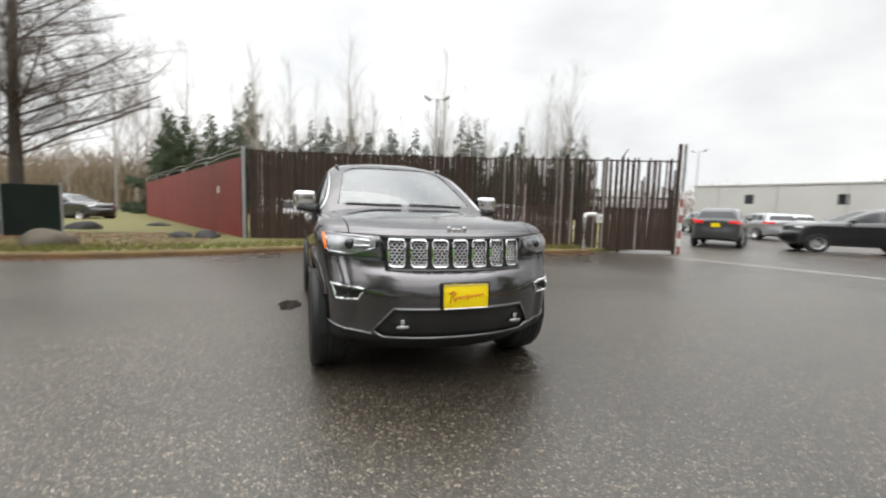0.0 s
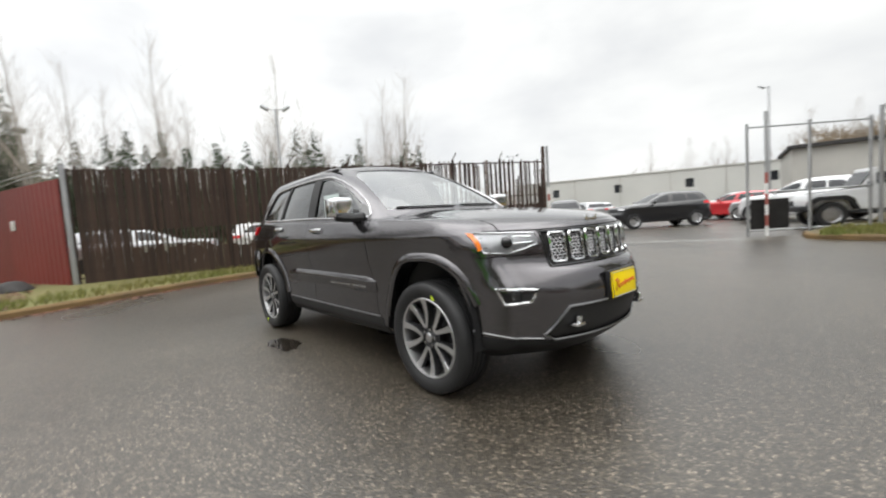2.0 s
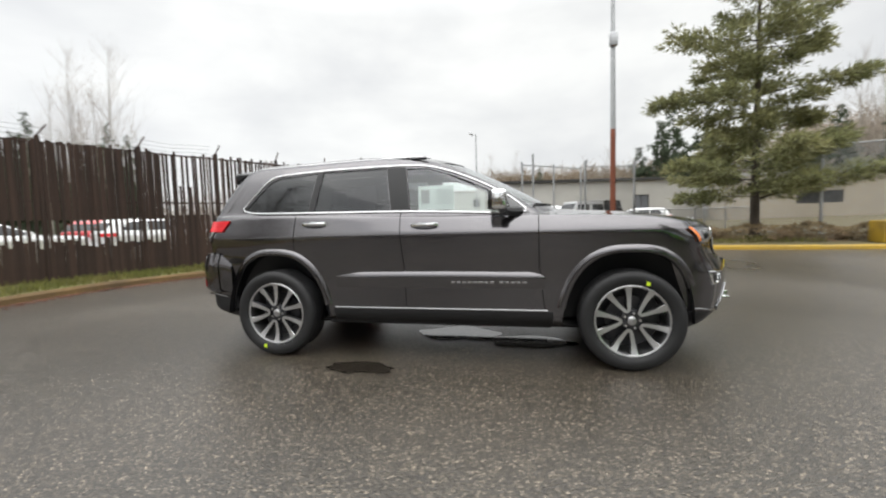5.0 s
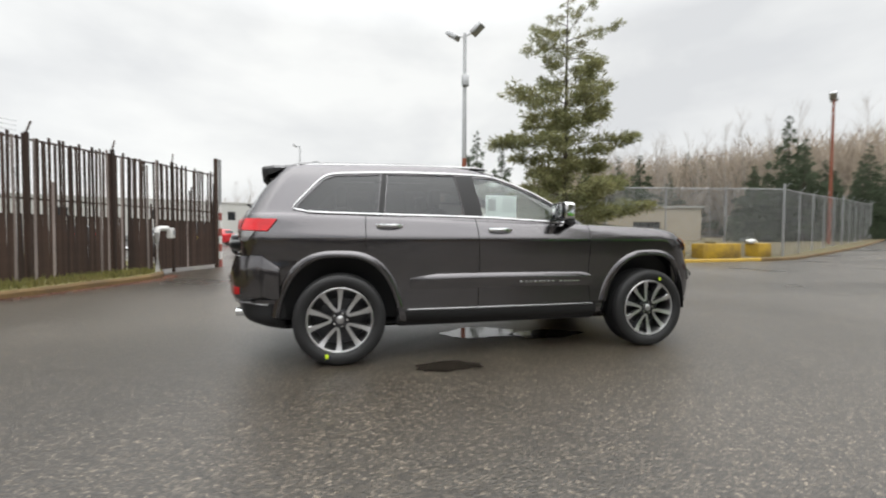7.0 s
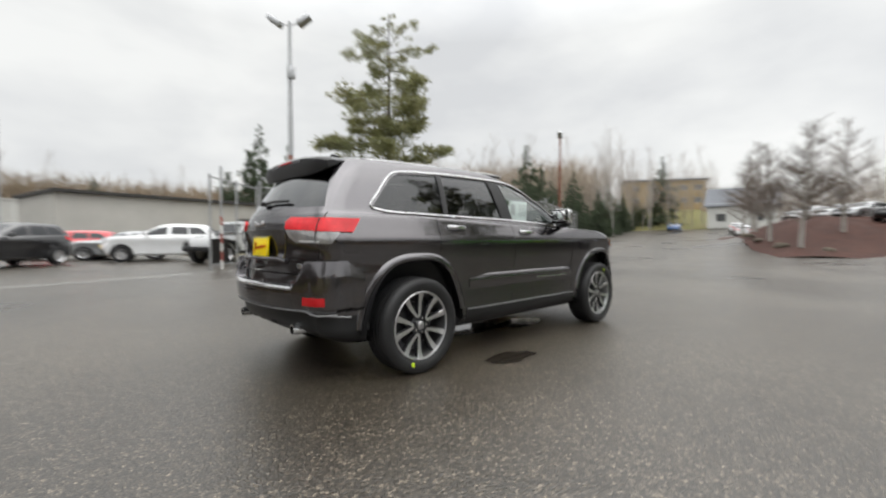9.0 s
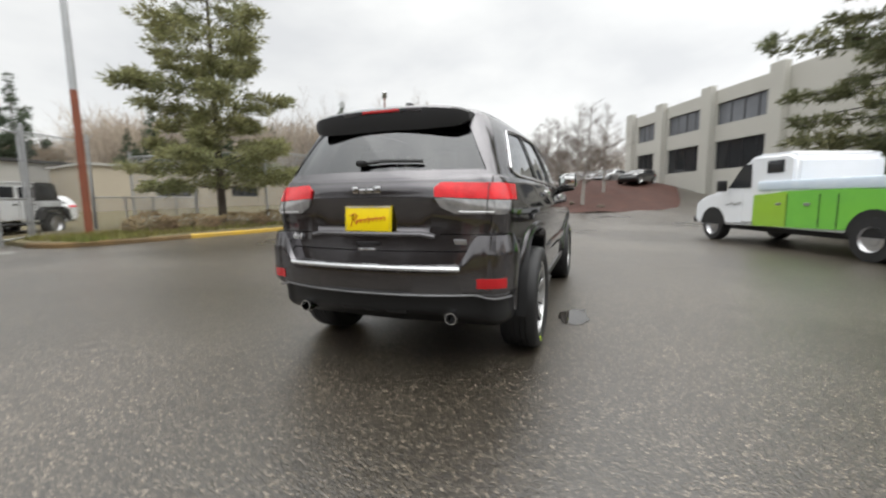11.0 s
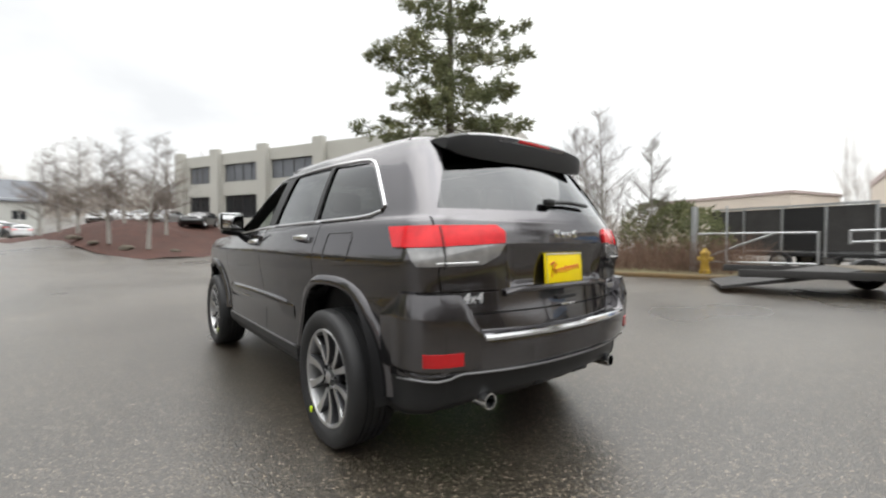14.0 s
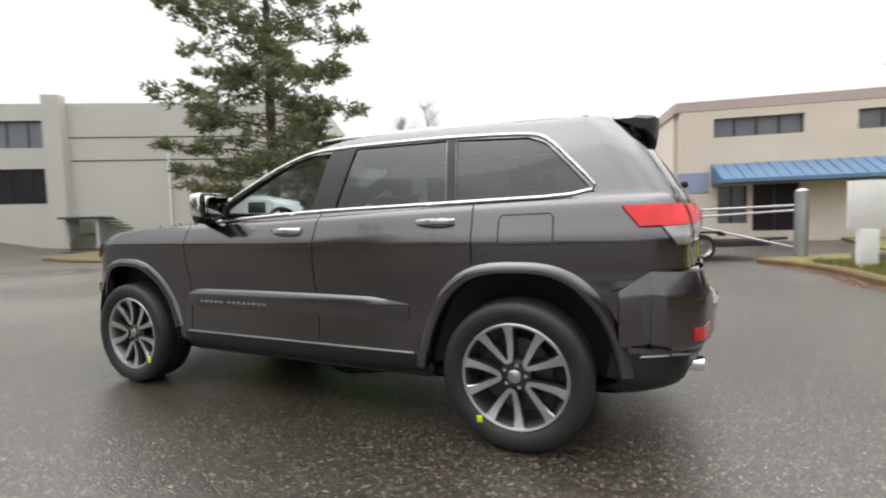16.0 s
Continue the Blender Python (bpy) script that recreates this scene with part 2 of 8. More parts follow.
def prism(bm, poly, lo, hi, axis='y'):
    """A polygon in the plane square to an axis, pulled from lo to hi along it."""
    def at(p, h):
        return {'x': (h, p[0], p[1]), 'y': (p[0], h, p[1]), 'z': (p[0], p[1], h)}[axis]
    a = [bm.verts.new(at(p, lo)) for p in poly]
    b = [bm.verts.new(at(p, hi)) for p in poly]
    fs = [bm.faces.new(a), bm.faces.new(b)]
    for i in range(len(poly)):
        j = (i + 1) % len(poly)
        fs.append(bm.faces.new((a[i], a[j], b[j], b[i])))
    bmesh.ops.recalc_face_normals(bm, faces=fs)
    return a + b


def lettering(text, size, depth, mat, name, parent, m, label="", shear=0.0, align='CENTER'):
    """Raised letters as a mesh part."""
    cu = bpy.data.curves.new(name, 'FONT')
    cu.body, cu.size, cu.extrude, cu.align_x, cu.align_y, cu.shear = text, size, depth, align, 'CENTER', shear
    tmp = new("tmp", cu)
    me = bpy.data.meshes.new_from_object(tmp.evaluated_get(bpy.context.evaluated_depsgraph_get()))
    bpy.data.objects.remove(tmp)
    bpy.data.curves.remove(cu)
    me.materials.append(mat)
    me.transform(m)
    ob = new(name, me)
    ob.parent = parent
    return tagged(ob, label)


# ---- the car's outer skin, drawn as rows that run from the nose round the side to the tail ----
def smooth_step(a, b, x):
    t = min(1.0, max(0.0, (x - a) / (b - a)))
    return t * t * (3 - 2 * t)


# z at the nose, at the front wing, at the rear wing, at the tail; x of nose; its bow; half width; x of tail; its bow
LOWER_ROWS = [
    (0.27, 0.29, 0.29, 0.33, 2.12, 0.34, 0.81, -2.16, 0.20),
    (0.36, 0.37, 0.37, 0.43, 2.24, 0.38, 0.88, -2.33, 0.20),
    (0.46, 0.47, 0.47, 0.52, 2.30, 0.40, 0.884, -2.365, 0.20),
    (0.58, 0.62, 0.62, 0.62, 2.325, 0.41, 0.885, -2.378, 0.20),
    (0.68, 0.71, 0.71, 0.70, 2.325, 0.41, 0.893, -2.375, 0.20),
    (0.79, 0.79, 0.79, 0.77, 2.285, 0.42, 0.906, -2.362, 0.19),
    (0.84, 0.89, 0.87, 0.86, 2.225, 0.40, 0.926, -2.345, 0.17),
    (1.00, 0.975, 0.94, 1.00, 2.205, 0.40, 0.936, -2.335, 0.17),
    (1.06, 1.03, 1.02, 1.10, 2.170, 0.42, 0.942, -2.350, 0.18),
]
UPPER_ROWS = [
    (1.076, 1.058, 1.055, 1.132, 2.140, 0.41, 0.938, -2.349, 0.185),
    (1.095, 1.10, 1.12, 1.17, 2.10, 0.40, 0.917, -2.345, 0.19),
    (1.135, 1.14, 1.195, 1.20, 1.90, 0.34, 0.893, -2.335, 0.20),
    (1.185, 1.16, 1.22, 1.215, 1.50, 0.30, 0.882, -2.330, 0.20),
    (1.215, 1.175, 1.235, 1.225, 1.06, 0.26, 0.872, -2.325, 0.20),
    (1.225, 1.20, 1.25, 1.24, 0.97, 0.26, 0.857, -2.318, 0.20),
    (1.36, 1.36, 1.38, 1.36, 0.73, 0.28, 0.805, -2.245, 0.19),
    (1.52, 1.53, 1.53, 1.52, 0.42, 0.30, 0.738, -2.140, 0.18),
    (1.64, 1.635, 1.62, 1.61, 0.16, 0.30, 0.682, -2.065, 0.18),
    (1.705, 1.69, 1.675, 1.665, -0.03, 0.30, 0.625, -2.000, 0.18),
    (1.738, 1.73, 1.715, 1.705, -0.25, 0.28, 0.50, -1.85, 0.16),
    (1.76, 1.757, 1.745, 1.74, -0.55, 0.20, 0.22, -1.45, 0.10),
]


def body_row(row):
    """Half of a row, from the middle of the nose to the middle of the tail."""
    zf, zs, zt, zr, xf, bf, w, xr, br = row
    pts = []

    def width(x):
        k = 0.020 if row[1] < 1.2 else 0.012
        q = 0.030 if row[1] < 0.85 else 0.042
        return w - (k * max(0, x - 0.6) ** 2 + q * max(0, -0.5 - x) ** 2) * min(1.0, w / 0.8)

    cf, cr = min(0.17, w * 0.35), min(0.13, w * 0.3)
    xs, xe = xf - bf - cf * 0.9, xr + br + cr * 0.9
    ws, we = width(xs), width(xe)
    for i in range(18):                                     # nose
        y = (ws - cf) * i / 17
        pts.append((xf - bf * (y / ws) ** 2.3, y, 0.0))
    x0, y0 = pts[-1][0], pts[-1][1]
    for i in range(1, 11):                                  # front corner
        a = math.pi / 2 * i / 11
        pts.append((xs + (x0 - xs) * math.cos(a), y0 + (ws - y0) * math.sin(a), 0.0))
    for i in range(72):                                     # side
        x = xs + (xe - xs) * i / 71
        pts.append((x, width(x), 0.5))
    ye = we - cr
    x1 = xr + br * (ye / we) ** 2.3
    for i in range(1, 11):                                  # rear corner
        a = math.pi / 2 * i / 11
        pts.append((xe + (x1 - xe) * math.sin(a), we + (ye - we) * (1 - math.cos(a)), 0.0))
    for i in range(18):                                     # tail
        y = ye * (1 - i / 17)
        pts.append((xr + br * (y / we) ** 2.3, y, 0.0))
    out = []
    for x, y, _ in pts:
        z = zf + (zs - zf) * smooth_step(0.35 * w, 0.98 * w, y) if x > xs - 0.02 else (
            zr + (zt - zr) * smooth_step(0.35 * w, 0.98 * w, y) if x < xe + 0.02 else zs + (zt - zs) * smooth_step(xs, xe, x))
        out.append(Vector((x, y, z)))
    return out


def between(a, b, c, d, t):
    """Catmull-Rom."""
    return 0.5 * (2 * b + (c - a) * t + (2 * a - 5 * b + 4 * c - d) * t * t + (3 * b - a - 3 * c + d) * t ** 3)


def body_skin():
    """The whole closed skin: both sides, with roof and floor."""
    rows = [body_row(r) for r in LOWER_ROWS + UPPER_ROWS]
    fine = []
    for i in range(len(rows) - 1):
        a, b, c, d = rows[max(0, i - 1)], rows[i], rows[i + 1], rows[min(len(rows) - 1, i + 2)]
        for s in range(4):
            fine.append([between(p, q, u, v, s / 4) for p, q, u, v in zip(a, b, c, d)])
    fine.append(rows[-1])
    bm = bmesh.new()
    grid = []
    for r in fine:
        left = [bm.verts.new(p) for p in r]
        right = [bm.verts.new((p.x, -p.y, p.z)) for p in r[1:-1]]
        grid.append(left + right[::-1])
    for a, b in zip(grid, grid[1:]):
        n = len(a)
        for k in range(n):
            bm.faces.new((a[k], a[(k + 1) % n], b[(k + 1) % n], b[k]))
    bm.faces.new(grid[0][::-1])
    bm.faces.new(grid[-1])
    bmesh.ops.recalc_face_normals(bm, faces=bm.faces)
    return bm


PLANES = {'y': (0, 2, 1), 'x': (1, 2, 0), 'z': (0, 1, 2)}


def inside(poly, u, v):
    sign = 0
    for (a, b), (c, d) in zip(poly, poly[1:] + poly[:1]):
        k = (c - a) * (v - b) - (d - b) * (u - a)
        if abs(k) < 1e-12:
            continue
        if sign * k < 0:
            return False
        sign = 1 if k > 0 else -1
    return True


def score(bm, poly, axis, lo, hi):
    """Cuts the skin along a convex outline seen along an axis, between lo and hi on it; returns the faces within."""
    iu, iv, iw = PLANES[axis]
    us, vs = [p[0] for p in poly], [p[1] for p in poly]
    u0, u1, v0, v1 = min(us), max(us), min(vs), max(vs)

    def near(f):
        cs = [v.co for v in f.verts]
        return (min(c[iu] for c in cs) <= u1 and max(c[iu] for c in cs) >= u0 and min(c[iv] for c in cs) <= v1
                and max(c[iv] for c in cs) >= v0 and lo <= sum(c[iw] for c in cs) / len(cs) <= hi)
    local = [f for f in bm.faces if near(f)]
    for (a, b), (c, d) in zip(poly, poly[1:] + poly[:1]):
        co, no = [0, 0, 0], [0, 0, 0]
        co[iu], co[iv], no[iu], no[iv] = a, b, d - b, a - c
        geom = list({x for f in local for x in (*f.verts, *f.edges, f)})
        out = bmesh.ops.bisect_plane(bm, geom=geom, plane_co=co, plane_no=no, dist=1e-5)
        local = [f for f in out["geom"] if isinstance(f, bmesh.types.BMFace) and near(f)]
    found = []
    for f in local:
        c = f.calc_center_median()
        if inside(poly, c[iu], c[iv]):
            found.append(f)
    return found


def cut(bm, poly, axis, lo, hi):
    fs = score(bm, poly, axis, lo, hi)
    bmesh.ops.delete(bm, geom=fs, context='FACES')


def skin_table(bm):
    """Places of the corners, and for each four-sided face its corners and box, to pick faces from quickly."""
    bm.verts.index_update()
    co = np.array([v.co for v in bm.verts])
    quads = np.array([[v.index for v in f.verts] for f in bm.faces if len(f.verts) == 4])
    return co, quads, co[quads].min(1), co[quads].max(1)


def pick(table, keep):
    """A small mesh of the chosen faces alone."""
    co, quads = table[0], table[1]
    bm, made = bmesh.new(), {}
    for q in quads[keep]:
        vs = []
        for i in q:
            if i not in made:
                made[i] = bm.verts.new(co[i])
            vs.append(made[i])
        bm.faces.new(vs)
    bm.normal_update()
    return bm


def patch(table, poly, axis, lo, hi, lift=0.0, thick=0.0):
    """A piece of the skin within an outline, lifted off it along its normals and given thickness."""
    iu, iv, iw = PLANES[axis]
    low, high = table[2], table[3]
    us, vs = [p[0] for p in poly], [p[1] for p in poly]
    mid = (low[:, iw] + high[:, iw]) / 2
    bm = pick(table, (low[:, iu] < max(us)) & (high[:, iu] > min(us)) & (low[:, iv] < max(vs)) & (high[:, iv] > min(vs)) & (mid > lo) & (mid < hi))
    fs = set(score(bm, poly, axis, lo, hi))
    bmesh.ops.delete(bm, geom=[f for f in bm.faces if f not in fs], context='FACES')
    bm.normal_update()
    base = {v: v.normal.copy() for v in bm.verts}
    for v in bm.verts:
        v.co += base[v] * lift
    if thick:
        bmesh.ops.solidify(bm, geom=bm.faces[:], thickness=thick)
    return bm


def disc(cx, cz, r, n=28, squash=1.0):
    return [(cx + r * math.cos(2 * math.pi * k / n), cz + squash * r * math.sin(2 * math.pi * k / n)) for k in range(n)]


# ---- the parked car ----
from mathutils.bvhtree import BVHTree

HUB_X, HUB_Y, HUB_Z = 1.457, 0.90, 0.374


def arch_at(hx, a, grow=0.0):
    """A point of the wheel arch's edge: flat on top with legs that splay out; a from 0 to 1 runs from front to back."""
    c, sn = math.cos(math.pi * a), math.sin(math.pi * a)
    x = math.copysign(abs(c) ** 0.72, c) * (0.432 + grow) * (1 + 0.13 * (1 - sn) ** 1.4)
    if hx > 0 and c > 0:
        x = abs(c) ** 0.72 * (0.418 + grow)
    return hx + x, HUB_Z - 0.02 + (0.535 + grow) * sn ** 0.86


FRONT_GLASS = [(0.70, 1.192), (-0.22, 1.237), (-0.28, 1.592), (-0.10, 1.587), (0.12, 1.518), (0.34, 1.424), (0.58, 1.296)]
REAR_GLASS = [(-0.39, 1.24), (-1.09, 1.245), (-1.05, 1.597), (-0.46, 1.605)]
QUARTER_GLASS = [(-1.15, 1.248), (-1.83, 1.262), (-1.71, 1.40), (-1.59, 1.53), (-1.50, 1.57), (-1.11, 1.593)]
WINDSHIELD = [(-0.67, 1.255), (0.67, 1.255), (0.55, 1.60), (0.46, 1.66), (-0.46, 1.66), (-0.55, 1.60)]
BACKLIGHT = [(-0.69, 1.275), (0.69, 1.275), (0.545, 1.56), (-0.545, 1.56)]


def build_car():
    car = thing("parked_suv", "dark grey metallic four-door SUV standing on wet asphalt", "car")
    skin = body_skin()
    tree = BVHTree.FromBMesh(skin)
    whole = skin_table(skin)

    def on_side(x, z, s, lift=0.0):
        p, n, _, _ = tree.ray_cast(Vector((x, s * 3, z)), Vector((0, -s, 0)))
        return p + n * lift

    def on_end(y, z, s, lift=0.0):
        p, n, _, _ = tree.ray_cast(Vector((s * 4, y, z)), Vector((-s, 0, 0)))
        return p + n * lift

    def run_side(pts, s, step=0.05, lift=0.0):
        out = []
        for (a, b), (c, d) in zip(pts, pts[1:]):
            n = max(1, int(math.hypot(c - a, d - b) / step))
            out += [on_side(a + (c - a) * k / n, b + (d - b) * k / n, s, lift) for k in range(n)]
        return out + [on_side(*pts[-1], s, lift)]

    def run_end(pts, s, step=0.04, lift=0.0):
        out = []
        for (a, b), (c, d) in zip(pts, pts[1:]):
            n = max(1, int(math.hypot(c - a, d - b) / step))
            out += [on_end(a + (c - a) * k / n, b + (d - b) * k / n, s, lift) for k in range(n)]
        return out + [on_end(*pts[-1], s, lift)]

    sides = ((1, 0.45, 1.2), (-1, -1.2, -0.45))
    for s, lo, hi in sides:
        for hx in (HUB_X, -HUB_X):
            cut(skin, [arch_at(hx, k / 28) for k in range(29)] + [(hx - 0.47, 0.2), (hx + 0.47, 0.2)], 'y', lo, hi)
        for poly in (FRONT_GLASS, REAR_GLASS, QUARTER_GLASS):
            cut(skin, poly, 'y', lo, hi)
    cut(skin, WINDSHIELD, 'x', 0.0, 1.3)
    cut(skin, BACKLIGHT, 'x', -2.6, -1.7)
    recess = [(-0.41, 1.112), (0.41, 1.112), (0.385, 0.90), (-0.385, 0.90)]
    cut(skin, recess, 'x', -2.7, -1.9)

    # a dark shell just inside the panels
    shell = skin.copy()
    shell.normal_update()
    for v, n in [(v, v.normal.copy()) for v in shell.verts]:
        v.co -= n * 0.014
    part("inner_shell", shell, M_INTERIOR, car, "black inner body shell")

    # shut lines
    def seam(pts, axis, lo, hi, w=0.007):
        for (a, b), (c, d) in zip(pts, pts[1:]):
            L = math.hypot(c - a, d - b)
            u, v = (c - a) / L * w / 2, (d - b) / L * w / 2
            cut(skin, [(a - v - u, b + u - v), (c - v + u, d + u + v), (c + v + u, d - u + v), (a + v - u, b - u - v)], axis, lo, hi)

    for s, lo, hi in sides:
        seam([(-1.25, 1.245), (-1.25, 0.93)], 'y', lo, hi)
        seam([(-0.30, 1.24), (-0.27, 0.80), (-0.27, 0.42)], 'y', lo, hi)
        seam([(0.80, 1.17), (0.80, 0.80), (0.84, 0.42)], 'y', lo, hi)
        seam([(0.84, 0.42), (-0.90, 0.42)], 'y', lo, hi, 0.006)
        seam([(-1.90, 0.80), (-2.16, 0.90), (-2.3, 0.90)], 'y', lo, hi, 0.005)
        seam([(1.90, 0.905), (2.12, 0.905)], 'y', lo, hi, 0.005)
    seam([(-0.79, 1.055), (-0.50, 1.045), (0.50, 1.045), (0.79, 1.055)], 'x', 1.5, 2.6, 0.008)
    seam([(-0.71, 0.80), (0.71, 0.80)], 'x', -2.7, -1.9, 0.008)
    for s in (1, -1):
        seam([(s * 0.73, 1.23), (s * 0.735, 0.98), (s * 0.70, 0.80)], 'x', -2.7, -1.9, 0.007)
        seam([(1.95, s * 0.70), (1.08, s * 0.735)], 'z', 1.02, 1.3, 0.007)
    # openings at the front
    grille = [(-0.515, 1.035), (-0.485, 0.825), (0.485, 0.825), (0.515, 1.035)]
    intake = [(-0.56, 0.435), (-0.45, 0.585), (0.45, 0.585), (0.56, 0.435), (0.50, 0.395), (-0.50, 0.395)]
    cut(skin, grille, 'x', 1.9, 2.6)
    cut(skin, intake, 'x', 1.9, 2.6)

    # panels that open are parts of their own
    def take(name, poly, axis, lo, hi, label=""):
        fs = set(score(skin, poly, axis, lo, hi))
        piece, made = bmesh.new(), {}
        for f in fs:
            piece.faces.new([made.setdefault(v, None) or made.update({v: piece.verts.new(v.co)}) or made[v] for v in f.verts])
        bmesh.ops.delete(skin, geom=list(fs), context='FACES')
        return part(name, piece, M_PAINT, car, label)

    for s, lo, hi in sides:
        take("front_door", [(0.80, 1.17), (0.80, 0.80), (0.84, 0.42), (-0.27, 0.42), (-0.27, 0.80), (-0.30, 1.24)], 'y', lo, hi)
        take("rear_door", [(-0.30, 1.24), (-0.27, 0.80), (-0.27, 0.42), (-0.90, 0.42), (-1.05, 0.60), (-1.25, 0.93), (-1.25, 1.245)], 'y', lo, hi)
    take("bonnet", [(2.12, -0.52), (1.95, -0.70), (1.08, -0.735), (1.08, 0.735), (1.95, 0.70), (2.12, 0.52)], 'z', 1.05, 1.3)
    take("liftgate", [(-0.73, 1.25), (-0.735, 0.98), (-0.70, 0.80), (0.70, 0.80), (0.735, 0.98), (0.73, 1.25)], 'x', -2.7, -1.9)
    take("front_bumper", [(-0.97, 0.20), (0.97, 0.20), (0.97, 0.905), (-0.97, 0.905)], 'x', 1.86, 2.6)
    take("rear_bumper", [(-0.97, 0.20), (0.97, 0.20), (0.97, 0.80), (-0.97, 0.80)], 'x', -2.7, -1.93)
    # what is left of the skin, panel by panel
    left = set(skin.verts)
    islands = []
    while left:
        seed = left.pop()
        group_, stack = {seed}, [seed]
        while stack:
            for e in stack.pop().link_edges:
                for v in e.verts:
                    if v not in group_:
                        group_.add(v)
                        stack.append(v)
        left -= group_
        islands.append(group_)
    islands.sort(key=len, reverse=True)
    for k, group_ in enumerate(islands):
        fs = {f for v in group_ for f in v.link_faces}
        if not fs:
            continue
        piece, made = bmesh.new(), {v: None for v in group_}
        for v in group_:
            made[v] = piece.verts.new(v.co)
        for f in fs:
            piece.faces.new([made[v] for v in f.verts])
        part("body" if k == 0 else "body_panel", piece, M_PAINT, car)
    skin.free()

    # glass
    for s, lo, hi in sides:
        for name, poly, mat, label in (("front_window", FRONT_GLASS, M_GLASS, "clear side window"), ("rear_window", REAR_GLASS, M_TINT, "dark privacy glass"),
                                       ("quarter_window", QUARTER_GLASS, M_TINT, "dark privacy glass")):
            cx, cz = sum(p[0] for p in poly) / len(poly), sum(p[1] for p in poly) / len(poly)
            big = [(cx + (x - cx) * 1.02, cz + (z - cz) * 1.04) for x, z in poly]
            if s > 0 and name == "front_window":            # the driver's window is down
                continue
            pane = part(name, patch(whole, big, 'y', lo, hi, -0.009), mat, car, label)
            pane.visible_shadow = False
        pillar = [(-0.225, 1.24), (-0.385, 1.243), (-0.455, 1.602), (-0.285, 1.60)]
        part("pillar_cover", patch(whole, pillar, 'y', lo, hi, 0.003), M_BLACK, car, "black door pillar")
        part("pillar_cover", patch(whole, [(-1.095, 1.247), (-1.145, 1.249), (-1.105, 1.596), (-1.055, 1.598)], 'y', lo, hi, 0.003), M_BLACK, car)
        dlo = [(0.75, 1.18), (0.2, 1.208), (-0.23, 1.226), (-1.0, 1.236), (-1.87, 1.252), (-1.74, 1.40), (-1.61, 1.545), (-1.52, 1.588),
               (-1.0, 1.613), (-0.4, 1.618), (-0.1, 1.607), (0.13, 1.538), (0.36, 1.442), (0.6, 1.31), (0.75, 1.18)]
        bm = bmesh.new()
        loop = dlo[:-1]
        for _ in range(2):
            loop = [q for a, b in zip(loop, loop[1:] + loop[:1]) for q in ((a[0] * 0.8 + b[0] * 0.2, a[1] * 0.8 + b[1] * 0.2), (a[0] * 0.2 + b[0] * 0.8, a[1] * 0.2 + b[1] * 0.8))]
        tube(bm, run_side(loop + loop[:1], s, 0.04, 0.004)[:-1], 0.0088, 6, True)
        part("window_trim", bm, M_TRIM, car, "chrome window surround")
    for name, poly, lo, hi, mat in (("windshield", WINDSHIELD, 0.0, 1.3, M_SCREEN), ("rear_screen", BACKLIGHT, -2.6, -1.7, M_REARGLASS)):
        big = [(y * 1.02, 1.42 + (z - 1.42) * 1.04) for y, z in poly]
        part(name, patch(whole, big, 'x', lo, hi, -0.006), mat, car).visible_shadow = False

    # lamps at the front
    for s in (1, -1):
        low = [(s * y, z) for y, z in ((0.845, 1.045), (0.545, 1.025), (0.545, 0.965), (0.70, 0.918), (0.83, 0.935))]
        head = part("headlight", patch(whole, low, 'x', 1.6, 2.6, 0.001), M_HEADLAMP, car, "headlight with clear lens and silver housing")
        part("lens", patch(whole, low, 'x', 1.6, 2.6, 0.016), M_LENS, head).visible_shadow = False
        bm = bmesh.new()
        pts = run_end(low + low[:1], 1, 0.03, 0.010)
        tube(bm, pts[:-1], 0.0055, 6, True)
        part("bezel", bm, M_TRIM, head, "chrome headlight outline")
        part("corner_marker", patch(whole, [(s * 0.862, 1.045), (s * 0.842, 1.042), (s * 0.832, 0.955), (s * 0.845, 0.945)], 'x', 1.5, 2.6, 0.018), M_AMBER, head, "amber corner lamp")
        c = on_end(s * 0.70, 0.985, 1, 0.004)
        bm = bmesh.new()
        bmesh.ops.create_uvsphere(bm, u_segments=20, v_segments=12, radius=0.036, matrix=Matrix.Translation(c))
        part("projector", bm, M_GLOSSBLACK, head, "dark projector lens")
        dark = [(s * y, z) for y, z in ((0.775, 1.02), (0.60, 1.005), (0.60, 0.985), (0.70, 0.945), (0.765, 0.95))]
        bm = bmesh.new()
        tube(bm, run_end([(s * 0.575, 1.008), (s * 0.665, 1.012), (s * 0.67, 0.975), (s * 0.575, 0.978)], 1, 0.02, 0.010), 0.005, 6)
        part("light_guide", bm, M_CHROME, head, "bright hook-shaped light guide")
        part("reflector", patch(whole, dark, 'x', 1.6, 2.6, 0.004), M_DULLTRIM, head, "grey reflector bowl")
        # fog lamp
        fog = [(s * y, z) for y, z in ((0.815, 0.725), (0.62, 0.705), (0.655, 0.635), (0.785, 0.635))]
        f = part("fog_lamp", patch(whole, fog, 'x', 1.5, 2.6, 0.003), M_GLOSSBLACK, car, "fog lamp in a chrome frame")
        bm = bmesh.new()
        tube(bm, run_end(fog + fog[:1], 1, 0.03, 0.004)[:-1], 0.0105, 8, True)
        part("frame", bm, M_CHROME, f)
        bm = bmesh.new()
        c = on_end(s * 0.735, 0.678, 1, 0.0)
        rod(bm, c, c + Vector((0.02, s * 0.006, 0)), 0.032, 0.028, 20)
        part("lens", bm, M_LENS, f)

    # grille of seven slots
    g = part("grille", patch(whole, grille, 'x', 1.9, 2.6, -0.028), M_GLOSSBLACK, car, "seven-slot grille in black and chrome")
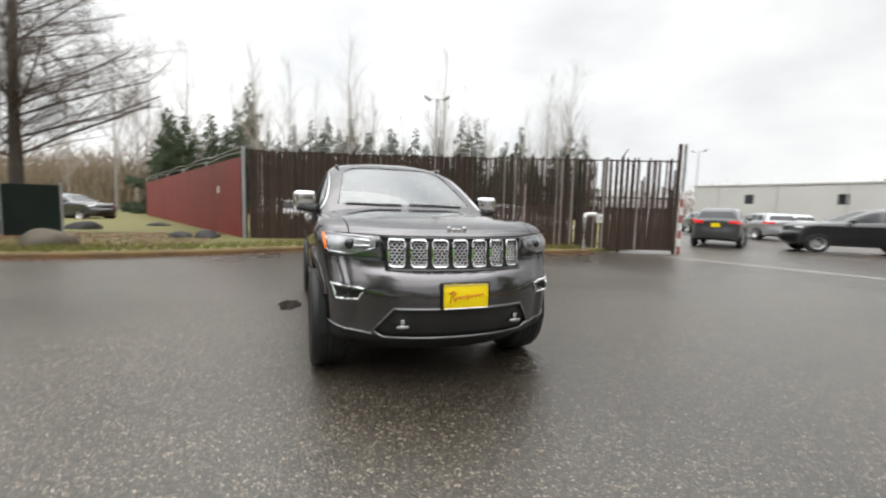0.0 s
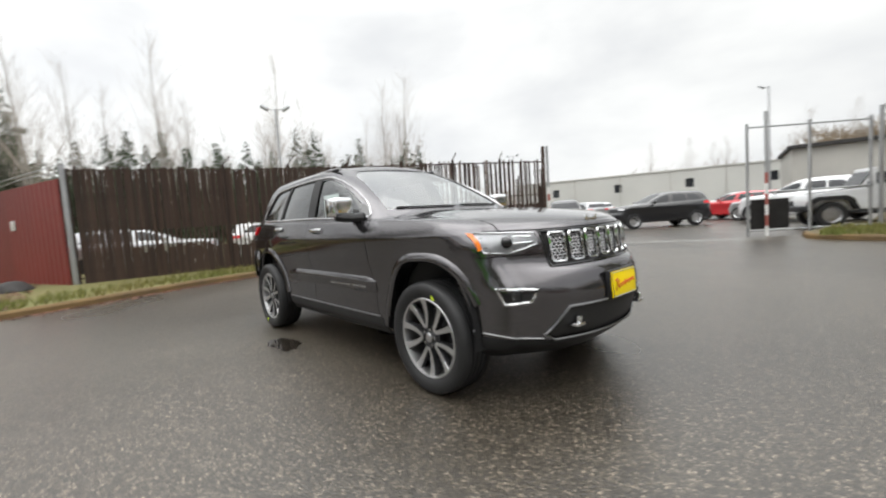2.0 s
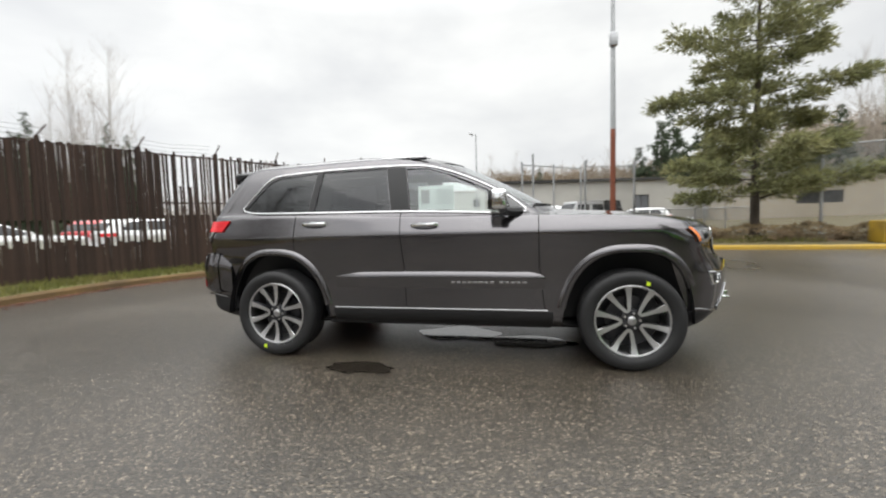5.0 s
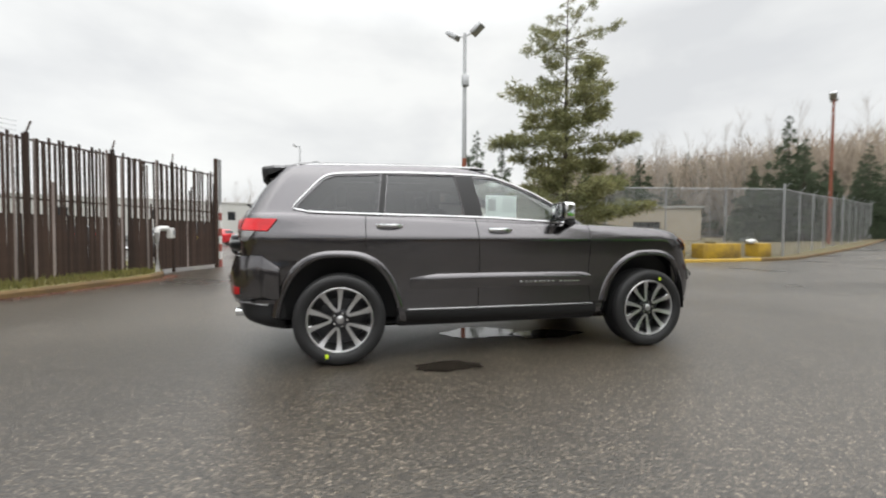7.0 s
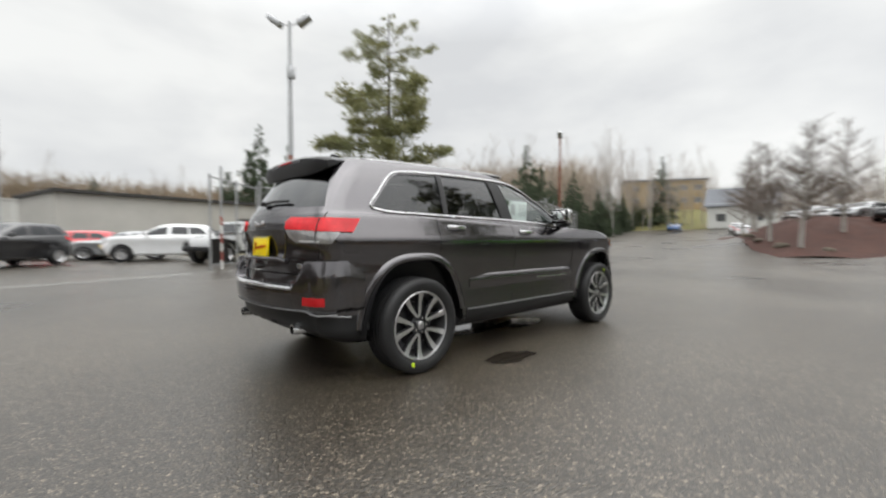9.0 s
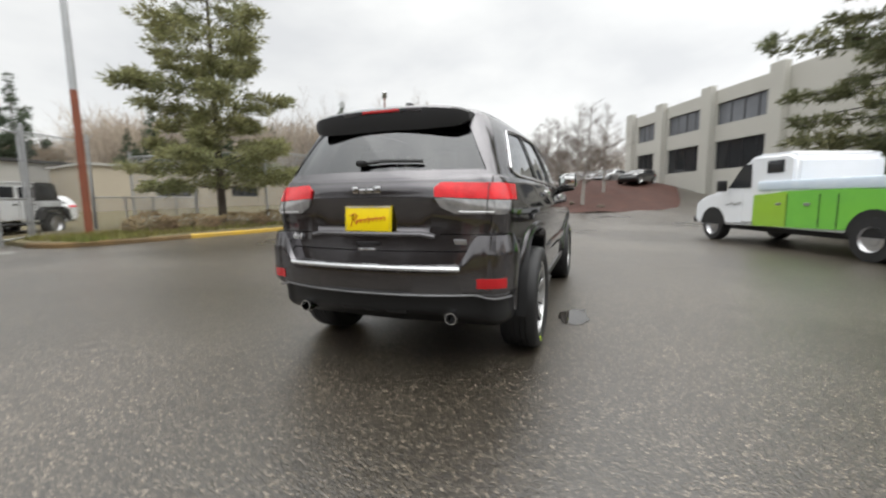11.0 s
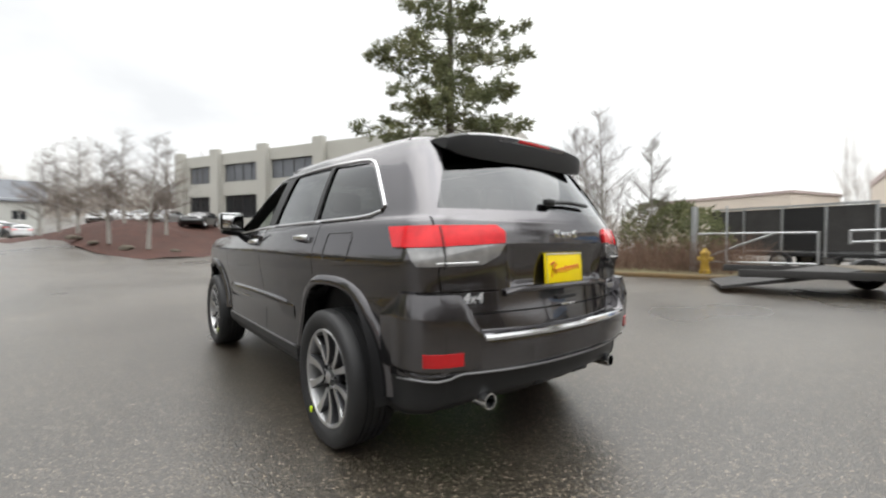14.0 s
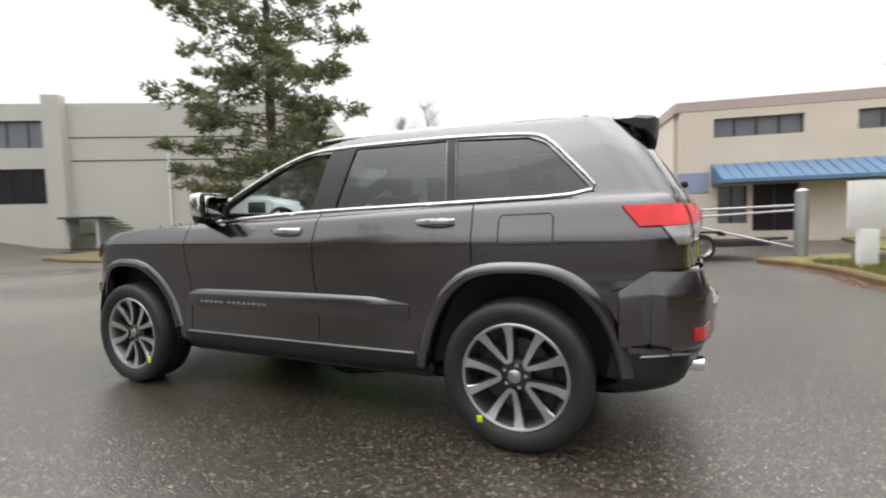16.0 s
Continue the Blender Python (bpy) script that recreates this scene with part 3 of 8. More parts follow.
    bm = bmesh.new()
    tube(bm, run_end(grille + grille[:1], 1, 0.03, 0.0)[:-1], 0.010, 6, True)
    part("surround", bm, M_GLOSSBLACK, g)
    for k in range(7):
        yc = (k - 3) * 0.139
        w, h0, h1 = 0.052, 0.846, 1.020
        ring = [(yc - w, h1 - 0.014), (yc - w + 0.012, h1), (yc + w - 0.012, h1), (yc + w, h1 - 0.014), (yc + w * 0.92, h0 + 0.014), (yc + w * 0.92 - 0.012, h0),
                (yc - w * 0.92 + 0.012, h0), (yc - w * 0.92, h0 + 0.014)]
        bm = bmesh.new()
        tube(bm, run_end(ring + ring[:1], 1, 0.025, 0.006)[:-1], 0.0082, 6, True)
        slot = part("slot_frame", bm, M_CHROME, g, "chrome slot frame")
        bm = bmesh.new()
        rows = 8
        for r in range(rows):
            z = h0 + 0.018 + (h1 - h0 - 0.036) * r / (rows - 1)
            pts = [on_end(yc + d, z + (0.006 if (j + r) % 2 else -0.006), 1, -0.008) for j, d in enumerate((-0.045, -0.03, -0.015, 0.0, 0.015, 0.03, 0.045))]
            tube(bm, pts, 0.0034, 5)
        part("mesh_insert", bm, M_SATIN, slot, "silver honeycomb mesh")
    # lower intake
    it = part("lower_intake", patch(whole, intake, 'x', 1.9, 2.6, -0.04), M_BLACK, car, "black lower intake with chrome outline")
    bm = bmesh.new()
    for k in range(5):
        tube(bm, run_end([(-0.5, 0.425 + 0.03 * k), (0.5, 0.425 + 0.03 * k)], 1, 0.06, -0.03), 0.006, 5)
    part("mesh", bm, M_BLACK, it)
    bm = bmesh.new()
    tube(bm, run_end([(-0.15, 0.592), (-0.45, 0.588), (-0.57, 0.43), (-0.50, 0.39), (0.50, 0.39), (0.57, 0.43), (0.45, 0.588), (0.15, 0.592)], 1, 0.03, 0.006), 0.0075, 8)
    part("outline", bm, M_DULLTRIM, it, "chrome outline")
    for s in (1, -1):
        bm = bmesh.new()
        c = on_end(s * 0.40, 0.475, 1, 0.0)
        box(bm, c.x + 0.01, c.y, c.z, 0.07, 0.085, 0.022, 0.008)
        box(bm, c.x + 0.02, c.y, c.z + 0.028, 0.04, 0.03, 0.045, 0.008)
        part("tow_hook", bm, M_CHROME, car, "bright tow hook")
        bm = bmesh.new()
        tube(bm, run_end([(s * 0.57, 0.405), (s * 0.72, 0.425), (s * 0.86, 0.47)], 1, 0.03, 0.004), 0.005, 6)
        part("bumper_trim", bm, M_DULLTRIM, car, "chrome bumper strip")
    chin = [(-0.92, 0.455), (-0.72, 0.415), (-0.57, 0.395), (-0.50, 0.378), (0.50, 0.378), (0.57, 0.395), (0.72, 0.415), (0.92, 0.455)]
    for (y0, z0), (y1, z1) in zip(chin, chin[1:]):
        part("chin", patch(whole, [(y0, 0.25), (y0, z0), (y1, z1), (y1, 0.25)], 'x', 1.7, 2.6, 0.003), M_BLACK, car, "black lower lip of the bumper")
    # front plate
    bm = bmesh.new()
    box(bm, 0, 0, 0, 0.012, 0.31, 0.16, 0.004)
    plate = part("front_plate", bm, M_YELLOW, car, "yellow dealer plate with red script")
    plate.matrix_basis = pose(2.345, 0.0, 0.672, 0, -3, 0)
    bm = bmesh.new()
    box(bm, 2.325, 0, 0.67, 0.03, 0.34, 0.185, 0.008)
    part("plate_holder", bm, M_BLACK, car)

    def script(parent, sx):
        """A slanting line of handwriting, as a plain wavy stroke."""
        bm = bmesh.new()
        pts = []
        for k in range(85):
            u, wave = k / 84, 6.283 * 7.5 * k / 84
            tall = 1.7 if 0.40 < u < 0.47 else 1.0
            pts.append((sx * 0.008, sx * (-0.085 + 0.205 * u + 0.008 * math.sin(wave + 0.9)), -0.014 + 0.022 * u + 0.011 * tall * math.cos(wave)))
        tube(bm, pts, 0.0030, 5)
        tube(bm, [(sx * 0.008, sx * y, z) for y, z in ((-0.115, -0.040), (-0.100, 0.030), (-0.125, 0.022), (-0.090, 0.036), (-0.072, 0.024), (-0.098, 0.0), (-0.078, -0.028))], 0.0038, 5)
        part("script", bm, M_SCRIPT, parent, "red handwriting stroke")
        bm = bmesh.new()
        edge = [(sx * 0.006, y, z) for y, z in ((-0.15, -0.075), (0.15, -0.075), (0.15, 0.075), (-0.15, 0.075))]
        tube(bm, edge, 0.004, 5, True)
        part("plate_rim", bm, M_SATIN, parent)
    script(plate, 1)

    # badge on the bonnet and on the tail, plain bright shapes
    for s, z, wdt in ((1, 1.083, 0.15), (-1, 1.155, 0.20)):
        for k in range(4):
            bm = bmesh.new()
            y = -wdt / 2 + wdt * (k + 0.5) / 4
            p = on_end(y, z, s, 0.004)
            box(bm, p.x, p.y, p.z + (0.006 if k in (0, 3) else 0), 0.012, wdt / 4 * 0.82, 0.042 if k in (0, 3) else 0.03, 0.005)
            part("badge", bm, M_CHROME, car, "plain bright metal badge")

    # tail lamps wrap round the corner
    for s in (1, -1):
        rear_red = [(s * 0.985, 1.185), (s * 0.455, 1.195), (s * 0.42, 1.165), (s * 0.425, 1.115), (s * 0.985, 1.085)]
        lamp = part("tail_light", tail_patch(whole, rear_red, s, 0.014), M_RED, car, "red tail light over a clear strip")
        clear = [(s * 0.985, 1.083), (s * 0.425, 1.112), (s * 0.455, 1.060), (s * 0.535, 1.020), (s * 0.985, 1.010)]
        part("reversing_lamp", tail_patch(whole, clear, s, 0.010, -2.10), M_LAMPCLEAR, lamp, "clear silver reversing strip")
        bm = bmesh.new()
        tube(bm, run_end([(s * 0.56, 1.032), (s * 0.75, 1.028)], -1, 0.03, 0.009), 0.005, 6)
        part("light_bar", bm, M_BADGE, lamp, "bright strip inside the clear lens")
        bm = bmesh.new()
        tube(bm, run_end([(s * 0.715, 1.185), (s * 0.715, 1.0)], -1, 0.03, 0.016), 0.0035, 5)
        part("lamp_joint", bm, M_BLACK, lamp)
        # bumper reflector, exhaust, trims
        bm = bmesh.new()
        lathe(bm, [(0.030, 0.0), (0.037, 0.0), (0.039, 0.03), (0.037, 0.16), (0.034, 0.16), (0.032, 0.02), (0.030, 0.0)], 28)
        ex = part("exhaust_tip", bm, M_CHROME, car, "round chrome exhaust tip")
        ex.matrix_basis = pose(-2.318, s * 0.515, 0.405, 0, 0, -90)
        bm = bmesh.new()
        rod(bm, (-2.24, s * 0.515, 0.404), (-1.9, s * 0.50, 0.41), 0.0335, 0.04, 20)
        part("exhaust_pipe", bm, M_BLACK, car)
    for pts, r, label in (([(-0.56, 0.705), (0.56, 0.705)], 0.017, "bright bumper step strip"),
                          ([(-0.80, 0.530), (-0.74, 0.530), (-0.64, 0.556), (0.64, 0.556), (0.74, 0.530), (0.80, 0.530)], 0.007, "chrome lower bumper line")):
        bm = bmesh.new()
        tube(bm, run_end(pts, -1, 0.03, 0.040 if r < 0.01 else 0.054), r, 8)
        part("bumper_trim", bm, M_DULLTRIM if r < 0.01 else M_CHROME, car, label)
    part("lower_valance", patch(whole, [(-0.62, 0.555), (0.62, 0.555), (0.86, 0.50), (0.80, 0.31), (-0.80, 0.31), (-0.86, 0.50)], 'x', -2.7, -1.9, 0.004), M_BLACK, car, "black lower valance")
    for y, w in ((0, 0.10), (0.17, 0.09), (-0.17, 0.14)):
        bm = bmesh.new()
        box(bm, -2.285, y, 0.440, 0.10, w, 0.05, 0.012)
        part("tow_hitch" if y == 0 else "hitch_socket", bm, M_BLACK, car, "black tow fitting under the bumper")
    # recess with plate on the liftgate
    bm, grid = bmesh.new(), []
    for k in range(15):
        f = k / 14
        half = 0.414 - 0.026 * f
        deep = 0.010 * min(1, f * 12) + 0.020 * min(f / 0.84, max(0.0, (1 - f) / 0.16))
        line = []
        for j in range(21):
            q = -1 + 2 * j / 20
            p = on_end(q * half, 1.114 - 0.216 * f, -1)
            line.append(bm.verts.new((p.x - 0.001 + deep * min(1.0, (1 - abs(q)) / 0.10), p.y, p.z)))
        grid.append(line)
    for a, b in zip(grid, grid[1:]):
        for i in range(20):
            bm.faces.new((a[i], b[i], b[i + 1], a[i + 1]))
    bmesh.ops.recalc_face_normals(bm, faces=bm.faces)
    if sum(f.normal.x for f in bm.faces) > 0:
        bmesh.ops.reverse_faces(bm, faces=bm.faces)
    part("plate_recess", bm, M_PAINT, car, "hollow round the rear plate")
    bm = bmesh.new()
    box(bm, -2.305, 0, 0.985, 0.05, 0.20, 0.10, 0.01)
    part("plate_holder", bm, M_BLACK, car)
    bm = bmesh.new()
    tube(bm, run_end([(-0.42, 0.885), (-0.34, 0.90), (0.34, 0.90), (0.42, 0.885)], -1, 0.04, 0.008), 0.017, 8)
    part("liftgate_bar", bm, M_PAINT, car)
    bm = bmesh.new()
    box(bm, 0, 0, 0, 0.012, 0.32, 0.16, 0.004)
    plate = part("rear_plate", bm, M_YELLOW, car, "yellow dealer plate with red script")
    plate.matrix_basis = pose(-2.340, 0.0, 0.985, 0, 4, 0)
    script(plate, -1)
    bm = bmesh.new()
    box(bm, -2.352, 0, 0.842, 0.02, 0.16, 0.018, 0.004)
    part("handle_recess", bm, M_BLACK, car)
    bm = bmesh.new()
    box(bm, -2.362, 0, 0.808, 0.02, 0.12, 0.014, 0.004)
    part("liftgate_handle", bm, M_CHROME, car)
    p, across = on_end(0.585, 0.868, -1), on_end(0.52, 0.868, -1) - on_end(0.65, 0.868, -1)
    up = on_end(0.585, 0.90, -1) - on_end(0.585, 0.84, -1)
    across.normalize()
    out = across.cross(up).normalized()
    up = out.cross(across)
    face = Matrix((across, up, out)).transposed().to_4x4()
    lettering("4x4", 0.066, 0.004, M_BADGE, "drive_badge", car, Matrix.Translation(p + out * 0.008) @ face, "bright 4x4 badge", 0.2)
    p = on_end(-0.56, 0.855, -1, 0.004)
    bm = bmesh.new()
    box(bm, p.x, p.y, p.z, 0.008, 0.085, 0.03, 0.003)
    part("badge", bm, M_SATIN, car)
    # rear spoiler
    bm = bmesh.new()
    rowsp = []
    for k in range(25):
        q = -1 + 2 * k / 24
        y = 0.555 * q
        e = math.sqrt(max(0.0, 1 - abs(q) ** 3.2))
        prof = [(-1.90, 1.708), (-2.04, 1.702), (-2.125, 1.684), (-2.145, 1.668), (-2.145, 1.64), (-2.140, 1.585), (-2.132, 1.535), (-2.09, 1.545)]
        rowsp.append([bm.verts.new((-1.94 + (x + 1.94) * (0.58 + 0.42 * e), y, 1.640 - 0.024 * q * q + (z - 1.640) * (0.35 + 0.65 * e))) for x, z in prof])
    for a, b in zip(rowsp, rowsp[1:]):
        for i in range(len(a) - 1):
            bm.faces.new((a[i], a[i + 1], b[i + 1], b[i]))
    for r in (rowsp[0], rowsp[-1]):
        bm.faces.new(r)
    bmesh.ops.recalc_face_normals(bm, faces=bm.faces)
    for f in bm.faces:
        f.material_index = 0 if f.calc_center_median().z > 1.648 else 1
    sp = part("rear_spoiler", bm, [M_PAINT, M_BLACK], car, "roof spoiler with a black underside")
    bm = bmesh.new()
    box(bm, -2.146, 0, 1.655, 0.012, 0.26, 0.018, 0.005)
    part("brake_light", bm, M_DARKRED, sp, "dark red high brake light")
    # rear wiper
    bm = bmesh.new()
    tube(bm, run_end([(0.05, 1.315), (-0.10, 1.325), (-0.33, 1.318)], -1, 0.04, 0.018), 0.011, 6)
    c = on_end(0.06, 1.315, -1, 0.02)
    box(bm, c.x, c.y, c.z, 0.04, 0.07, 0.036, 0.012)
    part("rear_wiper", bm, M_BLACK, car, "black rear wiper")

    # rear bumper cover, one sweep from arch to arch: high corners, dipping to the step between them
    edge = [(on_side(-1.93 - 0.022 * k, 0.80, 1), Vector((0, 1, 0)), 0.0, 0.0) for k in range(9)]
    for k in range(1, 12):
        a = radians(8 + 68 * k / 12)
        aim = Vector((-math.sin(a), math.cos(a), 0))
        p, _, _, _ = tree.ray_cast(Vector((-2.0, 0.62, 0.80)) + aim * 2, -aim)
        edge.append((p, aim, 0.0, 0.042 * math.sin(a)))
    edge += [(on_end(0.77 - 0.0193 * k, 0.78, -1), Vector((-1, 0, 0)), smooth_step(0.685, 0.545, 0.77 - 0.0193 * k), 0.042) for k in range(41)]
    edge += [(Vector((p.x, -p.y, p.z)), Vector((aim.x, -aim.y, 0)), dip, push) for p, aim, dip, push in edge[-2::-1]]
    bm, ring = bmesh.new(), []
    lens_rows = {1: [], -1: []}
    for k, (p, aim, dip, push) in enumerate(edge):
        e = min(1.0, k / 6, (len(edge) - 1 - k) / 6)
        crown = 0.80 + 0.095 * e - 0.185 * dip
        belly = crown - 0.075 * e * (1 - dip) - 0.018
        ring.append([bm.verts.new(Vector((p.x, p.y, z)) + aim * off) for off, z in
                     ((-0.05, crown + 0.002), (0.002 + push, crown), (0.010 + 0.018 * e + push, belly), (0.012 + 0.018 * e + push, belly - 0.02), (0.010 + 0.012 * e + push, 0.575), (push - 0.006, 0.545), (-0.04, 0.535))])
        if 0.655 < abs(p.y) < 0.80 and p.x < -2.1:           # where the reflectors sit
            lens_rows[1 if p.y > 0 else -1].append([Vector((p.x, p.y, z)) + aim * (push + off + 0.012 * e) for off, z in ((0.004, 0.590), (0.016, 0.594), (0.017, 0.650), (0.004, 0.654))])
    for a, b in zip(ring, ring[1:]):
        for i in range(6):
            bm.faces.new((a[i], b[i], b[i + 1], a[i + 1]))
    bmesh.ops.recalc_face_normals(bm, faces=bm.faces)
    part("bumper_cover", bm, M_PAINT, car, "body-coloured rear bumper with raised corners")
    for rows_ in lens_rows.values():
        bm = bmesh.new()
        ring = [[bm.verts.new(p) for p in r] for r in rows_]
        for a, b in zip(ring, ring[1:]):
            for i in range(3):
                bm.faces.new((a[i], b[i], b[i + 1], a[i + 1]))
        bm.faces.new(ring[0])
        bm.faces.new(ring[-1])
        bmesh.ops.recalc_face_normals(bm, faces=bm.faces)
        part("bumper_reflector", bm, M_DARKRED, car, "red bumper reflector")

    # flanks
    for s, lo, hi in sides:
        for hx in (HUB_X, -HUB_X):                          # wheel arch flares
            bm, ring = bmesh.new(), []
            prof = [(-0.012, -0.10), (-0.012, 0.010), (-0.004, 0.021), (0.010, 0.024), (0.034, 0.016), (0.050, 0.0), (0.052, -0.02)]
            starts = 0.14 if hx > 0 else 0.045
            for k in range(45):
                at = starts + ((0.982 if hx < 0 else 0.955) - starts) * k / 44
                px, pz = arch_at(hx, at, 0.03)
                p, n, _, _ = tree.ray_cast(Vector((px, s * 3, max(0.33, pz))), Vector((0, -s, 0)))
                base_y = p.y if p is not None and abs(p.y) > 0.6 else s * 0.88
                row_ = []
                for g, off in prof:
                    qx, qz = arch_at(hx, at, g)
                    row_.append(bm.verts.new((qx, base_y + s * off, qz)))
                ring.append(row_)
            for a, b in zip(ring, ring[1:]):
                for i in range(len(prof) - 1):
                    bm.faces.new((a[i], b[i], b[i + 1], a[i + 1]))
            bmesh.ops.recalc_face_normals(bm, faces=bm.faces)
            part("arch_flare", bm, M_PAINT, car, "body-coloured wheel arch flare")
            bm, ring = bmesh.new(), []                      # wheel house
            for k in range(25):
                qx, qz = arch_at(hx, k / 24, 0.004)
                ring.append([bm.verts.new((qx, s * y, qz)) for y in (0.895, 0.82, 0.755)] + [bm.verts.new((hx, s * 0.56, HUB_Z))])
            for a, b in zip(ring, ring[1:]):
                for i in range(3):
                    bm.faces.new((a[i], b[i], b[i + 1], a[i + 1]))
            part("wheel_house", bm, M_BLACK, car, "black wheel arch liner")
        # ledge moulding along the doors
        bm = bmesh.new()
        xs = [0.84 - 1.72 * k / 30 for k in range(31)]
        ring = []
        for k, x in enumerate(xs):
            e = min(1.0, k / 1.5, (30 - k) / 4)
            y0 = on_side(x, 0.70, s).y
            h, t = 0.006 + 0.036 * e, 0.002 + 0.020 * e
            zc = 0.695 + 0.008 * math.sin(k / 30 * math.pi)
            ring.append([bm.verts.new((x, y0 + s * off, zc + dz)) for off, dz in ((-0.01, h + 0.006), (0.002, h), (t, 0.002), (t, -0.012), (t * 0.5, -0.05), (-0.01, -0.10))])
        for a, b in zip(ring, ring[1:]):
            for i in range(5):
                bm.faces.new((a[i], b[i], b[i + 1], a[i + 1]))
        bmesh.ops.recalc_face_normals(bm, faces=bm.faces)
        part("door_moulding", bm, M_PAINT, car, "body-coloured ledge along the doors")
        for k in range(2):
            for j in range(5 if k == 0 else 8):
                bm = bmesh.new()
                x = 0.69 - (0.0 if k == 0 else 0.25) - j * 0.044
                p = on_side(x, 0.655, s, 0.020)
                box(bm, p.x, p.y, p.z, 0.032, 0.004, 0.016, 0.002)
                part("badge", bm, M_TRIM, car, "small bright bar")
        bm = bmesh.new()
        tube(bm, [on_side(0.86 - 1.76 * k / 24, 0.435, s, 0.005) for k in range(25)], 0.0065, 6)
        part("sill_trim", bm, M_DULLTRIM, car, "chrome sill strip")
        bm = bmesh.new()
        tube(bm, [on_side(-2.02 - 0.17 * k / 10, 0.500 + 0.002 * k, s, 0.004) for k in range(11)], 0.005, 6)
        part("bumper_trim", bm, M_DULLTRIM, car)
        part("sill_cladding", patch(whole, [(0.90, 0.424), (-0.92, 0.424), (-0.90, 0.28), (0.90, 0.28)], 'y', lo, hi, 0.003), M_BLACK, car, "black cladding below the sill strip")
        bm = bmesh.new()
        box(bm, -0.04, s * 0.78, 0.325, 1.90, 0.10, 0.09, 0.03)
        part("sill", bm, M_BLACK, car, "black lower sill")
        for hx, hz in ((-0.085, 1.115), (-1.055, 1.143)):   # handles
            bm = bmesh.new()
            p = on_side(hx, hz, s)
            pts = [(p.x + 0.105 - 0.21 * k / 12, p.y + s * (0.008 + 0.030 * math.sin(math.pi * k / 12) ** 0.6), p.z) for k in range(13)]
            tube(bm, pts, 0.0155, 8, flat=0.7)
            part("door_handle", bm, M_CHROME, car, "chrome door handle")
        # mirror
        bm = bmesh.new()
        bmesh.ops.create_cube(bm, size=1.0)
        bmesh.ops.bevel(bm, geom=bm.edges[:], offset=0.22, segments=4, profile=0.55, affect='EDGES')
        bmesh.ops.transform(bm, matrix=pose(0.505, s * 0.965, 1.29, 0, 0, -s * 8) @ Matrix.Diagonal((0.12, 0.20, 0.155, 1)), verts=bm.verts)
        mir = part("mirror", bm, M_CHROME, car, "door mirror with a chrome cap")
        bm = bmesh.new()
        tube(bm, [(0.66, s * 0.84, 1.20), (0.60, s * 0.90, 1.20), (0.55, s * 0.96, 1.205), (0.54, s * 1.03, 1.215)], [0.04, 0.035, 0.035, 0.03], 8)
        part("foot", bm, M_BLACK, mir)
        bm = bmesh.new()
        box(bm, 0.452, s * 0.965, 1.29, 0.034, 0.192, 0.145, 0.012, None)
        part("bezel", bm, M_GLOSSBLACK, mir)
        bm = bmesh.new()
        box(bm, 0.436, s * 0.965, 1.29, 0.012, 0.16, 0.112, 0.005, None)
        part("mirror_glass", bm, M_MIRROR, mir)
        part("corner_cover", patch(whole, [(0.74, 1.187), (0.60, 1.194), (0.55, 1.315), (0.60, 1.298)], 'y', lo, hi, 0.002), M_GLOSSBLACK, car)
        # roof rail
        bm = bmesh.new()
        pts = []
        for k in range(31):
            x = -0.10 - 1.72 * k / 30
            e = min(1, k / 2.5, (30 - k) / 2.5)
            pts.append((x, s * (0.60 - 0.03 * (k / 30) ** 2), 1.686 - 0.030 * (k / 30) ** 2 + 0.012 * e))
        tube(bm, pts, 0.011, 8)
        rail = part("roof_rail", bm, M_SATIN, car, "bright roof rail on dark feet")
        for x in (-0.20, -1.0, -1.72):
            bm = bmesh.new()
            k = (-0.10 - x) / 1.72
            box(bm, x, s * (0.60 - 0.03 * k * k), 1.686 - 0.030 * k * k, 0.15, 0.030, 0.024, 0.010)
            part("foot", bm, M_BLACK, rail)
    # fuel flap on the left
    flap = [(-1.40, 1.165), (-1.63, 1.168), (-1.645, 1.145), (-1.645, 1.04), (-1.63, 1.022), (-1.40, 1.02), (-1.385, 1.04), (-1.385, 1.145)]
    bm = bmesh.new()
    tube(bm, run_side(flap + flap[:1], 1, 0.03, 0.0)[:-1], 0.004, 5, True)
    part("fuel_flap", bm, M_BLACK, car, "shut line of the fuel flap")
    # front wipers, fin
    for y0, y1 in ((0.55, -0.02), (-0.10, -0.60)):
        bm = bmesh.new()
        tube(bm, [on_end(y0 + (y1 - y0) * k / 8, 1.250 + 0.006 * k / 8, 1, 0.008) for k in range(9)], 0.007, 6)
        part("wiper", bm, M_BLACK, car, "black wiper blade")
    bm = bmesh.new()
    prism(bm, [(-1.62, 1.735), (-1.66, 1.79), (-1.72, 1.795), (-1.76, 1.73)], -0.02, 0.02)
    part("roof_fin", bm, M_BLACK, car, "black aerial fin")
    # underside
    bm = bmesh.new()
    box(bm, -0.1, 0, 0.31, 3.6, 1.10, 0.10, 0.02)
    for hx in (HUB_X, -HUB_X):
        rod(bm, (hx, -0.75, HUB_Z), (hx, 0.75, HUB_Z), 0.06)
    box(bm, 1.40, 0, 0.32, 0.7, 0.9, 0.12, 0.03)
    part("underbody", bm, M_BLACK, car, "black underbody and axles")
    return car, tree


